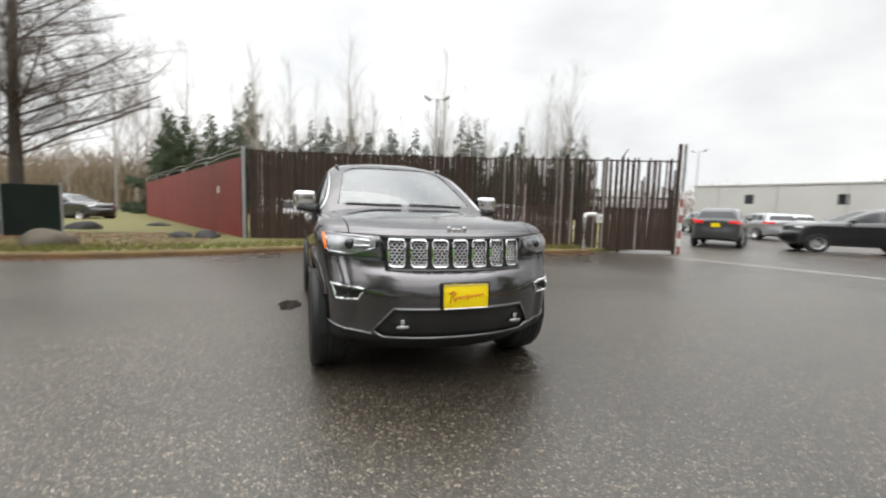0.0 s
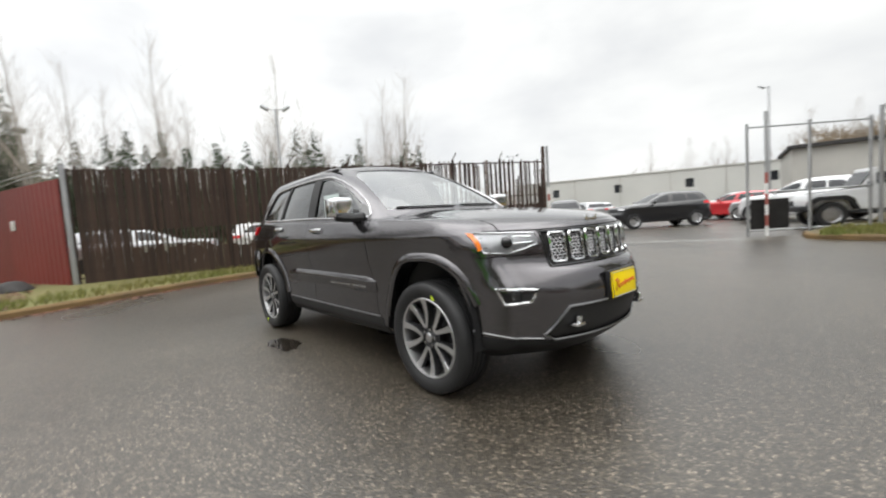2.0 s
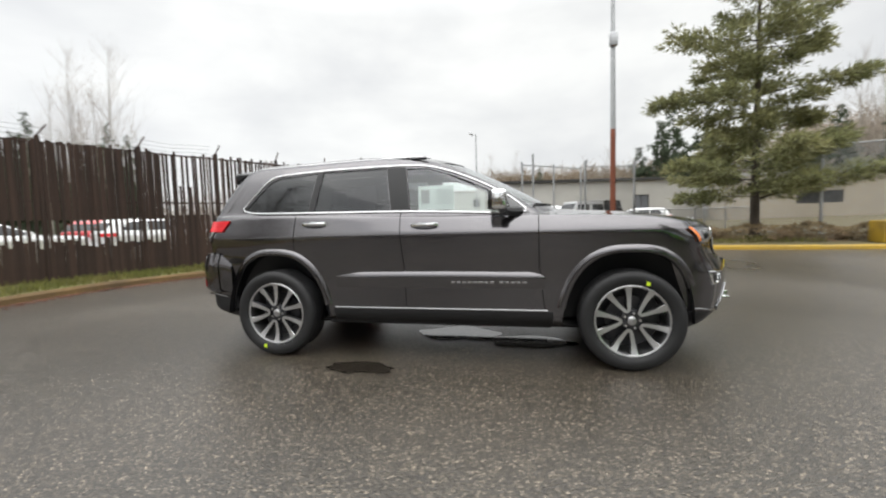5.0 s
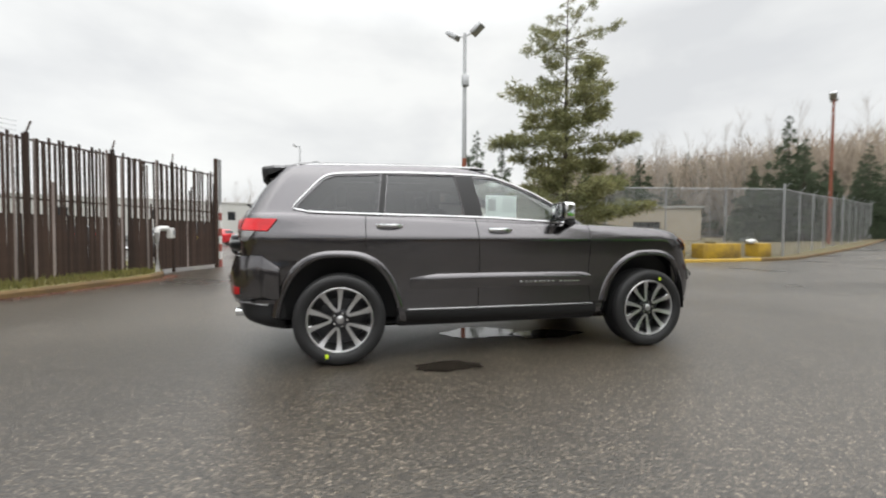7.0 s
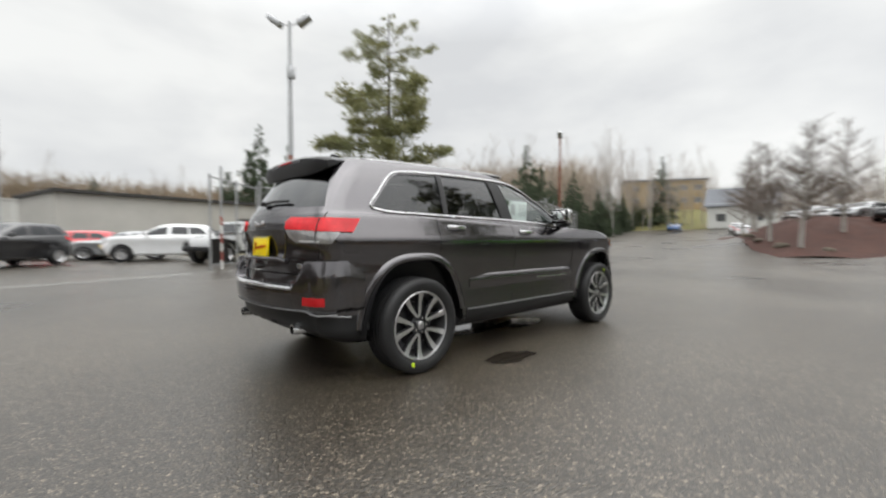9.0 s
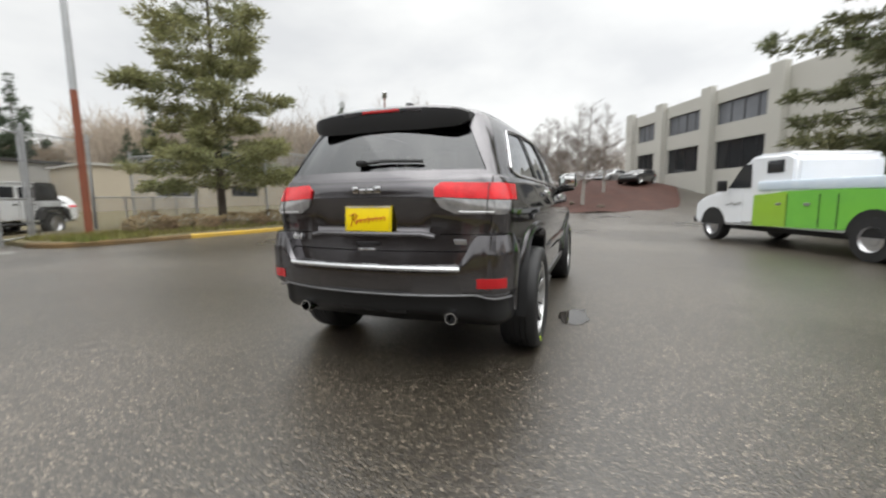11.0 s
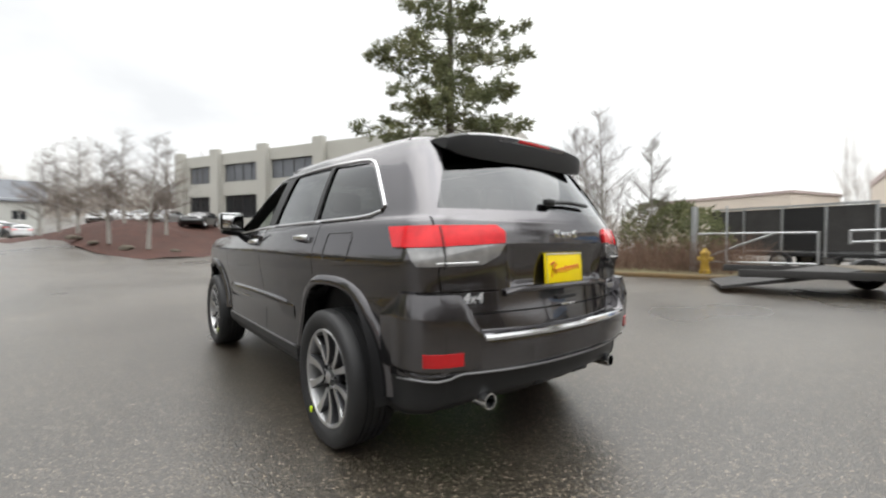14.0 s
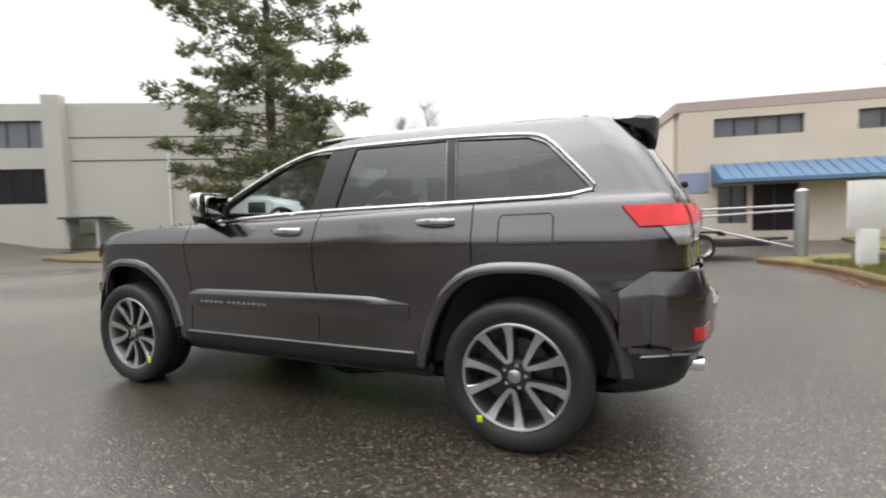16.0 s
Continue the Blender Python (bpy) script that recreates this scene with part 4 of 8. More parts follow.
def tail_patch(whole, poly, s, lift, front=-2.01):
    """The part of the tail skin behind x = -2.0 within an outline seen from behind, taken round the corner."""
    low, high = whole[2], whole[3]
    zs = [p[1] for p in poly]
    bm = pick(whole, (low[:, 0] < -1.95) & (np.minimum(low[:, 1] * s, high[:, 1] * s) > 0.3) & (low[:, 2] < max(zs)) & (high[:, 2] > min(zs)))
    fs = set(score(bm, poly, 'x', -9.0, -1.9))
    bmesh.ops.delete(bm, geom=[f for f in bm.faces if f not in fs], context='FACES')
    bmesh.ops.bisect_plane(bm, geom=bm.verts[:] + bm.edges[:] + bm.faces[:], plane_co=(front, 0, 1.1), plane_no=(1, 0, -0.75), clear_outer=True)
    bm.normal_update()
    for v, n in [(v, v.normal.copy()) for v in bm.verts]:
        v.co += n * lift
    bmesh.ops.solidify(bm, geom=bm.faces[:], thickness=lift)
    return bm


M_MIRROR = material("mirror_glass", (0.9, 0.9, 0.9), 0.01, 1.0, 0.02, 5, 2)


def wheel_parts(parent, s):
    """Tyre, rim with forked spokes, brake disc and hub, facing out along s * y."""
    bm = bmesh.new()
    prof = [(0.262, -0.10), (0.285, -0.122), (0.325, -0.132), (0.358, -0.122), (0.369, -0.105), (0.374, -0.06)]
    for y in (-0.055, -0.02, 0.02, 0.055):
        prof += [(0.374, y - 0.006), (0.366, y - 0.005), (0.366, y + 0.005), (0.374, y + 0.006)]
    prof += [(0.374, 0.06), (0.369, 0.105), (0.356, 0.122), (0.325, 0.132), (0.285, 0.122), (0.262, 0.10)]
    lathe(bm, prof, 64)
    tyre = part("tyre", bm, M_TYRE, parent, "wet black tyre")
    bm = bmesh.new()
    lathe(bm, [(0.268, 0.108), (0.262, 0.112), (0.252, 0.108), (0.248, 0.09), (0.243, 0.02), (0.235, -0.10)], 56)
    part("rim", bm, M_ALLOY, parent, "machined alloy rim")
    bm = bmesh.new()
    rod(bm, (0, -0.015, 0), (0, 0.010, 0), 0.175, 0.175, 40)
    rod(bm, (0, -0.09, 0), (0, -0.085, 0), 0.24, 0.24, 40)
    part("brake_disc", bm, M_ALLOYDARK, parent)
    for k in range(5):
        bm = bmesh.new()
        a = 2 * math.pi * k / 5 + math.pi / 2
        c, sn = math.cos(a), math.sin(a)
        for side in (-1, 1):                                # the two arms of a spoke spread from a foot near the hub
            rows = []
            for j in range(9):
                f = j / 8
                r = 0.078 + 0.176 * f
                t = side * (0.012 + 0.070 * f ** 0.9)
                w = 0.0150 + 0.0105 * f + 0.011 * max(0.0, f - 0.8) / 0.2
                y = 0.090 + 0.018 * f - 0.012 * math.sin(math.pi * f)
                ring = []
                for dt, dy in ((-w, -0.045), (-w, -0.004), (-w * 0.86, 0.0), (w * 0.86, 0.0), (w, -0.004), (w, -0.045)):
                    tt = t + dt * side
                    ring.append(bm.verts.new((r * c - tt * sn, y + dy, r * sn + tt * c)))
                rows.append(ring)
            for p, q in zip(rows, rows[1:]):
                for i in range(5):
                    bm.faces.new((p[i], q[i], q[i + 1], p[i + 1]))
        foot = [(0.066, -0.011), (0.066, 0.011), (0.074, 0.022), (0.088, 0.027), (0.088, -0.027), (0.074, -0.022)]
        for y0, y1 in ((0.045, 0.0895),):
            lo_ = [bm.verts.new((r * c - t * sn, y0, r * sn + t * c)) for r, t in foot]
            hi_ = [bm.verts.new((r * c - t * sn, y1, r * sn + t * c)) for r, t in foot]
            bm.faces.new(hi_)
            for i in range(6):
                bm.faces.new((lo_[i], lo_[(i + 1) % 6], hi_[(i + 1) % 6], hi_[i]))
        bmesh.ops.recalc_face_normals(bm, faces=bm.faces)
        for f in bm.faces:
            f.material_index = 0 if abs(f.normal.y) > 0.6 else 1
        part("spoke", bm, [M_ALLOY, M_ALLOYDARK], parent, "machined forked spoke with dark sides")
    bm = bmesh.new()
    lathe(bm, [(0.001, 0.100), (0.026, 0.099), (0.032, 0.094), (0.034, 0.070)], 28)
    part("hub_cap", bm, M_SATIN, parent, "silver hub cap")
    bm = bmesh.new()
    lathe(bm, [(0.030, 0.070), (0.060, 0.072), (0.078, 0.066), (0.080, 0.0)], 28)
    part("hub", bm, M_ALLOYDARK, parent, "dark hub face")
    for k in range(5):
        a = 2 * math.pi * k / 5 + math.pi / 5 + math.pi / 2
        bm = bmesh.new()
        rod(bm, (0.056 * math.cos(a), 0.06, 0.056 * math.sin(a)), (0.056 * math.cos(a), 0.092, 0.056 * math.sin(a)), 0.010, 0.009, 8)
        part("lug_nut", bm, M_CHROME, parent)
    return tyre


def car_interior(car):
    """Seats, dashboard and steering wheel seen through the windows."""
    def seat(x, y, name, w=0.50):
        bm = bmesh.new()
        box(bm, x, y, 0.72, 0.52, w, 0.16, 0.05)
        box(bm, x - 0.33, y, 1.02, 0.16, w, 0.62, 0.06, Matrix.Translation((x - 0.33, y, 0.75)) @ Matrix.Rotation(radians(-14), 4, 'Y') @ Matrix.Translation((-x + 0.33, -y, -0.75)))
        st = part(name, bm, M_SEAT, car, "dark seat with headrest")
        bm = bmesh.new()
        box(bm, x - 0.47, y, 1.42, 0.10, w * 0.52, 0.17, 0.045)
        part("headrest", bm, M_SEAT, st)
    seat(-0.10, 0.37, "front_seat")
    seat(-0.10, -0.37, "front_seat")
    seat(-0.98, 0.42, "rear_seat", 0.55)
    seat(-0.98, -0.42, "rear_seat", 0.55)
    bm = bmesh.new()
    prism(bm, [(0.95, 0.75), (0.95, 1.18), (0.62, 1.17), (0.48, 1.08), (0.50, 0.75)], -0.74, 0.74)
    part("dashboard", bm, M_INTERIOR, car, "black dashboard")
    bm = bmesh.new()
    ring = [(0.175 * math.cos(2 * math.pi * k / 28), 0.175 * math.sin(2 * math.pi * k / 28), 0) for k in range(28)]
    tube(bm, ring, 0.016, 8, True)
    box(bm, 0, 0, -0.02, 0.13, 0.10, 0.04, 0.015)
    for a in (0, 180, 270):
        c, sn = math.cos(radians(a)), math.sin(radians(a))
        rod(bm, (0, 0, -0.01), (0.17 * c, 0.17 * sn, 0), 0.014)
    sw = part("steering_wheel", bm, M_INTERIOR, car, "black steering wheel")
    sw.matrix_basis = pose(0.40, 0.37, 1.13, 0, -65, 0) @ Matrix.Rotation(radians(90), 4, 'Z')
    bm = bmesh.new()
    box(bm, -0.6, 0, 0.56, 3.0, 1.40, 0.06)
    part("cabin_floor", bm, M_INTERIOR, car)


M_SEAT = material("dark_leather", (0.05, 0.047, 0.045), 0.5, 0, 0.25, 60, 5, bump=0.1)

suv, suv_tree = build_car()
car_interior(suv)
for hx, hy, spin in ((HUB_X, 1, 22), (HUB_X, -1, 23), (-HUB_X, 1, 23.7), (-HUB_X, -1, 16.6)):
    w = new("wheel")
    w.parent = suv
    tagged(w, "alloy wheel with five forked spokes")
    w.matrix_basis = pose(hx, hy * 0.812, HUB_Z, 0, 0, 0 if hy > 0 else 180) @ Matrix.Rotation(radians(spin), 4, 'Y')
    wheel_parts(w, hy)
# small lime stickers on the tyres
for x, y, z in ((1.56, -0.936, 0.655), (-1.562, -0.938, 0.086), (-1.285, 0.934, 0.150), (1.238, 0.934, 0.190)):
    bm = bmesh.new()
    box(bm, x, y, z, 0.028, 0.010, 0.036, 0.004)
    part("tyre_sticker", bm, M_DOT, suv, "small lime sticker on the tyre")
# paper sheet inside the front passenger window
bm = bmesh.new()
box(bm, -0.02, -0.765, 1.335, 0.30, 0.004, 0.20, 0)
sheet = part("window_sheet", bm, M_WHITE, suv, "white printed sheet in the side window", False)
bm = bmesh.new()
box(bm, -0.11, -0.769, 1.345, 0.07, 0.003, 0.11, 0)
for k in range(5):
    box(bm, 0.05, -0.769, 1.39 - 0.025 * k, 0.12, 0.003, 0.008, 0)
part("print", bm, M_SATIN, sheet, "grey printed bars", False)


# ---- ground ----
def ground_z(x, y):
    """The lot is flat; the road climbs slowly ahead of the car and a raised lot lies beside it."""
    z = 0.030 * max(0.0, x - 20) + 0.030 * max(0.0, x - 60)
    z += 1.5 * smooth_step(26, 40, x) * smooth_step(-13, -7, y) * smooth_step(8, 1, y)
    return z


def asphalt():
    """Wet, coarse asphalt: pale stones in dark binder, damp patches of lower gloss, worn and stained."""
    m = bpy.data.materials.new("wet_asphalt")
    m.use_nodes = True
    n, l = m.node_tree.nodes, m.node_tree.links
    b = n["Principled BSDF"]
    co = n.new("ShaderNodeTexCoord")
    stones, wide, mid = n.new("ShaderNodeTexVoronoi"), n.new("ShaderNodeTexNoise"), n.new("ShaderNodeTexNoise")
    stones.inputs["Scale"].default_value = 84
    grit = n.new("ShaderNodeTexVoronoi")
    grit.inputs["Scale"].default_value = 210
    l.new(co.outputs["Object"], grit.inputs["Vector"])
    wide.inputs["Scale"].default_value, wide.inputs["Detail"].default_value = 0.24, 2
    mid.inputs["Scale"].default_value, mid.inputs["Detail"].default_value = 9, 6
    for t in (stones, wide, mid):
        l.new(co.outputs["Object"], t.inputs["Vector"])
    pick_ = n.new("ShaderNodeValToRGB")
    pick_.color_ramp.elements[0].position, pick_.color_ramp.elements[0].color = 0.30, (0.020, 0.0168, 0.0125, 1)
    pick_.color_ramp.elements[1].position, pick_.color_ramp.elements[1].color = 1.0, (0.34, 0.285, 0.215, 1)
    for at_, tone_ in ((0.70, (0.047, 0.039, 0.029, 1)), (0.87, (0.090, 0.075, 0.056, 1))):
        e = pick_.color_ramp.elements.new(at_)
        e.color = tone_
    sep = n.new("ShaderNodeSeparateColor")
    l.new(stones.outputs["Color"], sep.inputs["Color"])
    sep2, blend = n.new("ShaderNodeSeparateColor"), n.new("ShaderNodeMath")
    l.new(grit.outputs["Color"], sep2.inputs["Color"])
    blend.operation = 'MULTIPLY_ADD'
    l.new(sep2.outputs["Red"], blend.inputs[0])
    blend.inputs[1].default_value = 0.22
    part_of = n.new("ShaderNodeMath")
    part_of.operation = 'MULTIPLY'
    part_of.inputs[1].default_value = 0.80
    l.new(sep.outputs["Red"], part_of.inputs[0])
    l.new(part_of.outputs[0], blend.inputs[2])
    l.new(blend.outputs[0], pick_.inputs["Fac"])
    tone = n.new("ShaderNodeMix")
    tone.data_type, tone.blend_type = 'RGBA', 'MULTIPLY'
    tone.inputs["Factor"].default_value = 1
    shade = n.new("ShaderNodeMapRange")
    shade.inputs["From Min"].default_value, shade.inputs["From Max"].default_value = 0.3, 0.7
    shade.inputs["To Min"].default_value, shade.inputs["To Max"].default_value = 0.7, 1.35
    l.new(wide.outputs["Fac"], shade.inputs["Value"])
    l.new(pick_.outputs["Color"], tone.inputs[6])
    l.new(shade.outputs["Result"], tone.inputs[7])
    l.new(tone.outputs[2], b.inputs["Base Color"])
    gloss = n.new("ShaderNodeMapRange")
    gloss.inputs["From Min"].default_value, gloss.inputs["From Max"].default_value = 0.35, 0.65
    gloss.inputs["To Min"].default_value, gloss.inputs["To Max"].default_value = 0.27, 0.37
    l.new(wide.outputs["Fac"], gloss.inputs["Value"])
    l.new(gloss.outputs["Result"], b.inputs["Roughness"])
    b.inputs["Specular IOR Level"].default_value = 0.85
    high = n.new("ShaderNodeMath")
    high.operation = 'MULTIPLY_ADD'
    l.new(sep.outputs["Green"], high.inputs[0])
    high.inputs[1].default_value = 0.6
    round_ = n.new("ShaderNodeMath")                       # each stone bulges from the binder
    round_.operation = 'MULTIPLY_ADD'
    round_.inputs[1].default_value = -0.7
    l.new(stones.outputs["Distance"], round_.inputs[0])
    l.new(mid.outputs["Fac"], round_.inputs[2])
    l.new(round_.outputs[0], high.inputs[2])
    bump = n.new("ShaderNodeBump")
    bump.inputs["Strength"].default_value, bump.inputs["Distance"].default_value = 0.36, 0.008
    l.new(high.outputs[0], bump.inputs["Height"])
    l.new(bump.outputs["Normal"], b.inputs["Normal"])
    return m


M_ASPHALT = asphalt()
M_GRASS = material("winter_grass", (0.115, 0.125, 0.035), 0.9, 0, 0.4, 25, 0.7, bump=0.5, alt=(0.15, 0.12, 0.05))
M_BLADE = material("grass_blade", (0.12, 0.15, 0.03), 0.7, 0, 0.4, 3, 0.7, alt=(0.20, 0.16, 0.06), island=0.4)
M_MULCH = material("red_bark_mulch", (0.066, 0.023, 0.014), 0.9, 0, 0.55, 30, 1.2, bump=0.8)
M_LEAF = material("fallen_leaves", (0.17, 0.075, 0.045), 0.7, 0, 0.4, 4, 2, island=0.5)
M_KERB = material("weathered_kerb", (0.165, 0.10, 0.034), 0.8, 0, 0.5, 20, 1.5, bump=0.4, alt=(0.07, 0.048, 0.024))
M_YKERB = material("yellow_kerb_paint", (0.50, 0.31, 0.02), 0.6, 0, 0.4, 20, 1.2, bump=0.3, alt=(0.33, 0.22, 0.05))
M_EARTH = material("brown_earth", (0.095, 0.07, 0.04), 0.95, 0, 0.5, 12, 0.4, bump=0.6, alt=(0.10, 0.09, 0.035))
M_CONC = material("grey_concrete", (0.44, 0.43, 0.40), 0.8, 0, 0.2, 15, 0.5, bump=0.2)
M_TILT = material("painted_concrete_panel", (0.47, 0.46, 0.42), 0.8, 0, 0.12, 8, 0.25, bump=0.1)
M_GALV = material("galvanised_steel", (0.45, 0.46, 0.47), 0.45, 0.8, 0.25, 40, 2)
M_RUST = material("rusty_red_pole", (0.24, 0.075, 0.04), 0.7, 0, 0.35, 30, 1.5, bump=0.2)
M_BROWNSLAT = material("brown_slat", (0.046, 0.025, 0.017), 0.8, 0, 0.5, 30, 1.6, island=0.4, alt=(0.024, 0.015, 0.010))
M_PALESLAT = material("bleached_slat", (0.26, 0.22, 0.20), 0.8, 0, 0.4, 30, 1, island=0.3)
M_REDPANEL = material("dark_red_sheet_metal", (0.20, 0.028, 0.024), 0.5, 0, 0.25, 12, 0.5, island=0.08)
M_WHITEP = material("white_paint", (0.72, 0.72, 0.70), 0.5, 0, 0.15, 25, 1.5)
M_REDP = material("faded_red_paint", (0.36, 0.10, 0.08), 0.6, 0, 0.3, 25, 1.5)
M_BARK = material("grey_bark", (0.082, 0.066, 0.054), 0.9, 0, 0.45, 25, 2, bump=0.6)
M_PALEBARK = material("pale_bark", (0.38, 0.36, 0.33), 0.9, 0, 0.35, 25, 2, bump=0.4)
M_TWIG = material("bare_twigs", (0.18, 0.148, 0.125), 0.9, 0, 0.35, 5, 0.3, island=0.3)
M_DARKTWIG = material("dark_bare_twigs", (0.115, 0.092, 0.078), 0.9, 0, 0.35, 5, 0.3, island=0.3)
# pale alder twigs, lightened further so the colour carries distance haze
M_FARTWIG = material("hazed_bare_woods", (0.36, 0.32, 0.28), 0.95, 0, 0.35, 1, 0.06, island=0.25, alt=(0.29, 0.25, 0.215))
M_PINE = material("pine_needles", (0.19, 0.21, 0.10), 0.7, 0, 0.4, 2, 0.5, island=0.4, alt=(0.25, 0.235, 0.11))
M_FIR = material("fir_needles", (0.115, 0.138, 0.072), 0.75, 0, 0.4, 2, 0.5, island=0.4, alt=(0.165, 0.158, 0.078))
M_FARFIR = material("far_conifer_needles", (0.085, 0.110, 0.066), 0.85, 0, 0.4, 1, 0.2, island=0.4)
for m_ in (M_PINE, M_FIR, M_FARFIR, M_BLADE):
    leafy(m_, 0.4)
M_STONE = material("brown_boulder", (0.115, 0.097, 0.072), 0.85, 0, 0.4, 12, 2, bump=0.7)
M_DARKSTONE = material("dark_boulder", (0.045, 0.043, 0.042), 0.8, 0, 0.4, 12, 2, bump=0.7)
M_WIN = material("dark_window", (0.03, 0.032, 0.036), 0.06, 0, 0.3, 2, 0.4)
# grey base colour paints sky light onto these panes; M_WIN stays dark
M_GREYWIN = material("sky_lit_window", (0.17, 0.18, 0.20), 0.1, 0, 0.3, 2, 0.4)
M_BEIGE = material("cream_stucco", (0.66, 0.58, 0.50), 0.85, 0, 0.12, 20, 0.4, bump=0.15)
M_PINKTRIM = material("dull_pink_trim", (0.47, 0.38, 0.36), 0.8, 0, 0.15, 20, 0.5)
M_BLUEBAND = material("pale_blue_band", (0.29, 0.33, 0.47), 0.8, 0, 0.15, 20, 0.5)
M_AWNING = material("blue_sheet_metal", (0.13, 0.22, 0.36), 0.45, 0.1, 0.2, 12, 0.7)
M_WAREHOUSE = material("pale_grey_cladding", (0.55, 0.55, 0.52), 0.75, 0, 0.15, 12, 0.2)
M_TAN = material("tan_wall", (0.43, 0.38, 0.30), 0.85, 0, 0.15, 12, 0.3)
M_WATER = material("still_water", (0.024, 0.020, 0.016), 0.05, 0, 0.1, 5, 2, spec=0.7, bump=0.04)
M_LINE = material("worn_white_line", (0.42, 0.42, 0.40), 0.7, 0, 0.4, 25, 2)


def sheet(bm, pts, z, skirt=0.0):
    """A flat sheet with a side edge that goes down by skirt."""
    top = [bm.verts.new((x, y, z if not callable(z) else z(x, y))) for x, y in pts]
    f = bm.faces.new(top)
    if f.normal.z < 0:
        f.normal_flip()
    bm.normal_update()
    if skirt:
        low = [bm.verts.new((v.co.x, v.co.y, v.co.z - skirt)) for v in top]
        n = len(top)
        for i in range(n):
            bm.faces.new((top[i], top[(i + 1) % n], low[(i + 1) % n], low[i]))
    bmesh.ops.recalc_face_normals(bm, faces=bm.faces)


def curve(pts, n=8):
    """A smooth run of points through the given ones."""
    pts = [Vector((*p, 0)) if len(p) == 2 else Vector(p) for p in pts]
    out = []
    for i in range(len(pts) - 1):
        a, b, c, d = pts[max(0, i - 1)], pts[i], pts[i + 1], pts[min(len(pts) - 1, i + 2)]
        out += [between(a, b, c, d, k / n) for k in range(n)]
    return out + [pts[-1]]


lines = sorted({*(-900, -500, -250, -120, -70), *range(-40, 101, 4), 120, 160, 250, 500, 900})
bm = bmesh.new()
vs = {(x, y): bm.verts.new((x, y, ground_z(x, y))) for x in lines for y in lines}
for x0, x1 in zip(lines, lines[1:]):
    for y0, y1 in zip(lines, lines[1:]):
        bm.faces.new((vs[x0, y0], vs[x1, y0], vs[x1, y1], vs[x0, y1]))
solid("ground", bm, M_ASPHALT, "wet coarse grey asphalt lot", kind="structure")


def kerb(pts, mat, label, w=0.16, h=0.13):
    """A rounded kerb stone run along a line on the ground."""
    bm = bmesh.new()
    run = curve(pts, 6)
    rows = []
    for i, p in enumerate(run):
        d = (run[min(len(run) - 1, i + 1)] - run[max(0, i - 1)]).normalized()
        s = Vector((-d.y, d.x, 0))
        g = ground_z(p.x, p.y)
        wob = 0.012 * noise.noise(p * 1.3)
        rows.append([bm.verts.new(p + s * o + Vector((0, 0, g + q + (wob if q > 0 else 0)))) for o, q in
                     ((-w / 2, -0.03), (-w / 2 + 0.01, h - 0.04), (-w / 2 + 0.05, h), (w / 2 - 0.05, h), (w / 2 - 0.01, h - 0.04), (w / 2, -0.03))])
    for a, b in zip(rows, rows[1:]):
        for k in range(5):
            bm.faces.new((a[k], b[k], b[k + 1], a[k + 1]))
    bmesh.ops.recalc_face_normals(bm, faces=bm.faces)
    return solid("kerb", bm, mat, label, kind="structure")


WEST_KERB = [(-5.2, -9.7), (-5.7, -8.6), (-5.9, -7.2), (-5.85, -5.6), (-6.3, -3.0), (-7.2, -0.4), (-7.4, 1.6), (-7.0, 3.2), (-6.3, 4.9), (-5.75, 6.5), (-5.95, 7.6)]
SOUTH_KERB = [(0.0, -18.0), (0.05, -12.6), (0.4, -11.8), (2.1, -11.3), (4.9, -10.1), (9.0, -8.7), (16.0, -7.4), (22.0, -7.6)]
NORTH_KERB = [(1.6, 12.2), (1.9, 11.2), (3.0, 10.7), (4.6, 10.3), (8.0, 9.75), (10.5, 9.6), (13.0, 9.9), (16.5, 10.3), (19.5, 11.0), (32, 16.2), (46, 23.0)]
kerb(WEST_KERB, M_KERB, "weathered ochre kerb before the fence")
kerb(SOUTH_KERB, M_KERB, "weathered kerb below brush")
kerb(NORTH_KERB[:4], M_KERB, "bare kerb overgrown with grass")
kerb(NORTH_KERB[3:8], M_YKERB, "kerb with worn yellow paint")
kerb(NORTH_KERB[7:], M_KERB, "weathered kerb along the road")


def verge(name, run, back, mat, label, h=0.12):
    bm = bmesh.new()
    pts = [(p.x, p.y) for p in curve(run, 5)] + list(back)
    sheet(bm, pts, lambda x, y: ground_z(x, y) + h, 0.2)
    return solid(name, bm, mat, label, kind="structure", smooth=False)


verge("grass_verge", WEST_KERB, [(-7.0, 10.6), (-60, 60), (-160, 0), (-160, -90), (-30, -90), (-9, -12.5)], M_GRASS, "winter grass strip with moss and leaves")
verge("earth_verge", SOUTH_KERB, [(26, -13.0), (20, -17.0), (14.5, -24.0), (6.0, -30.0)], M_EARTH, "brown earth under brush")
verge("earth_verge", NORTH_KERB, [(46, 60), (2.6, 60), (2.6, 18)], M_EARTH, "earth and dead grass behind yellow kerb", 0.115)

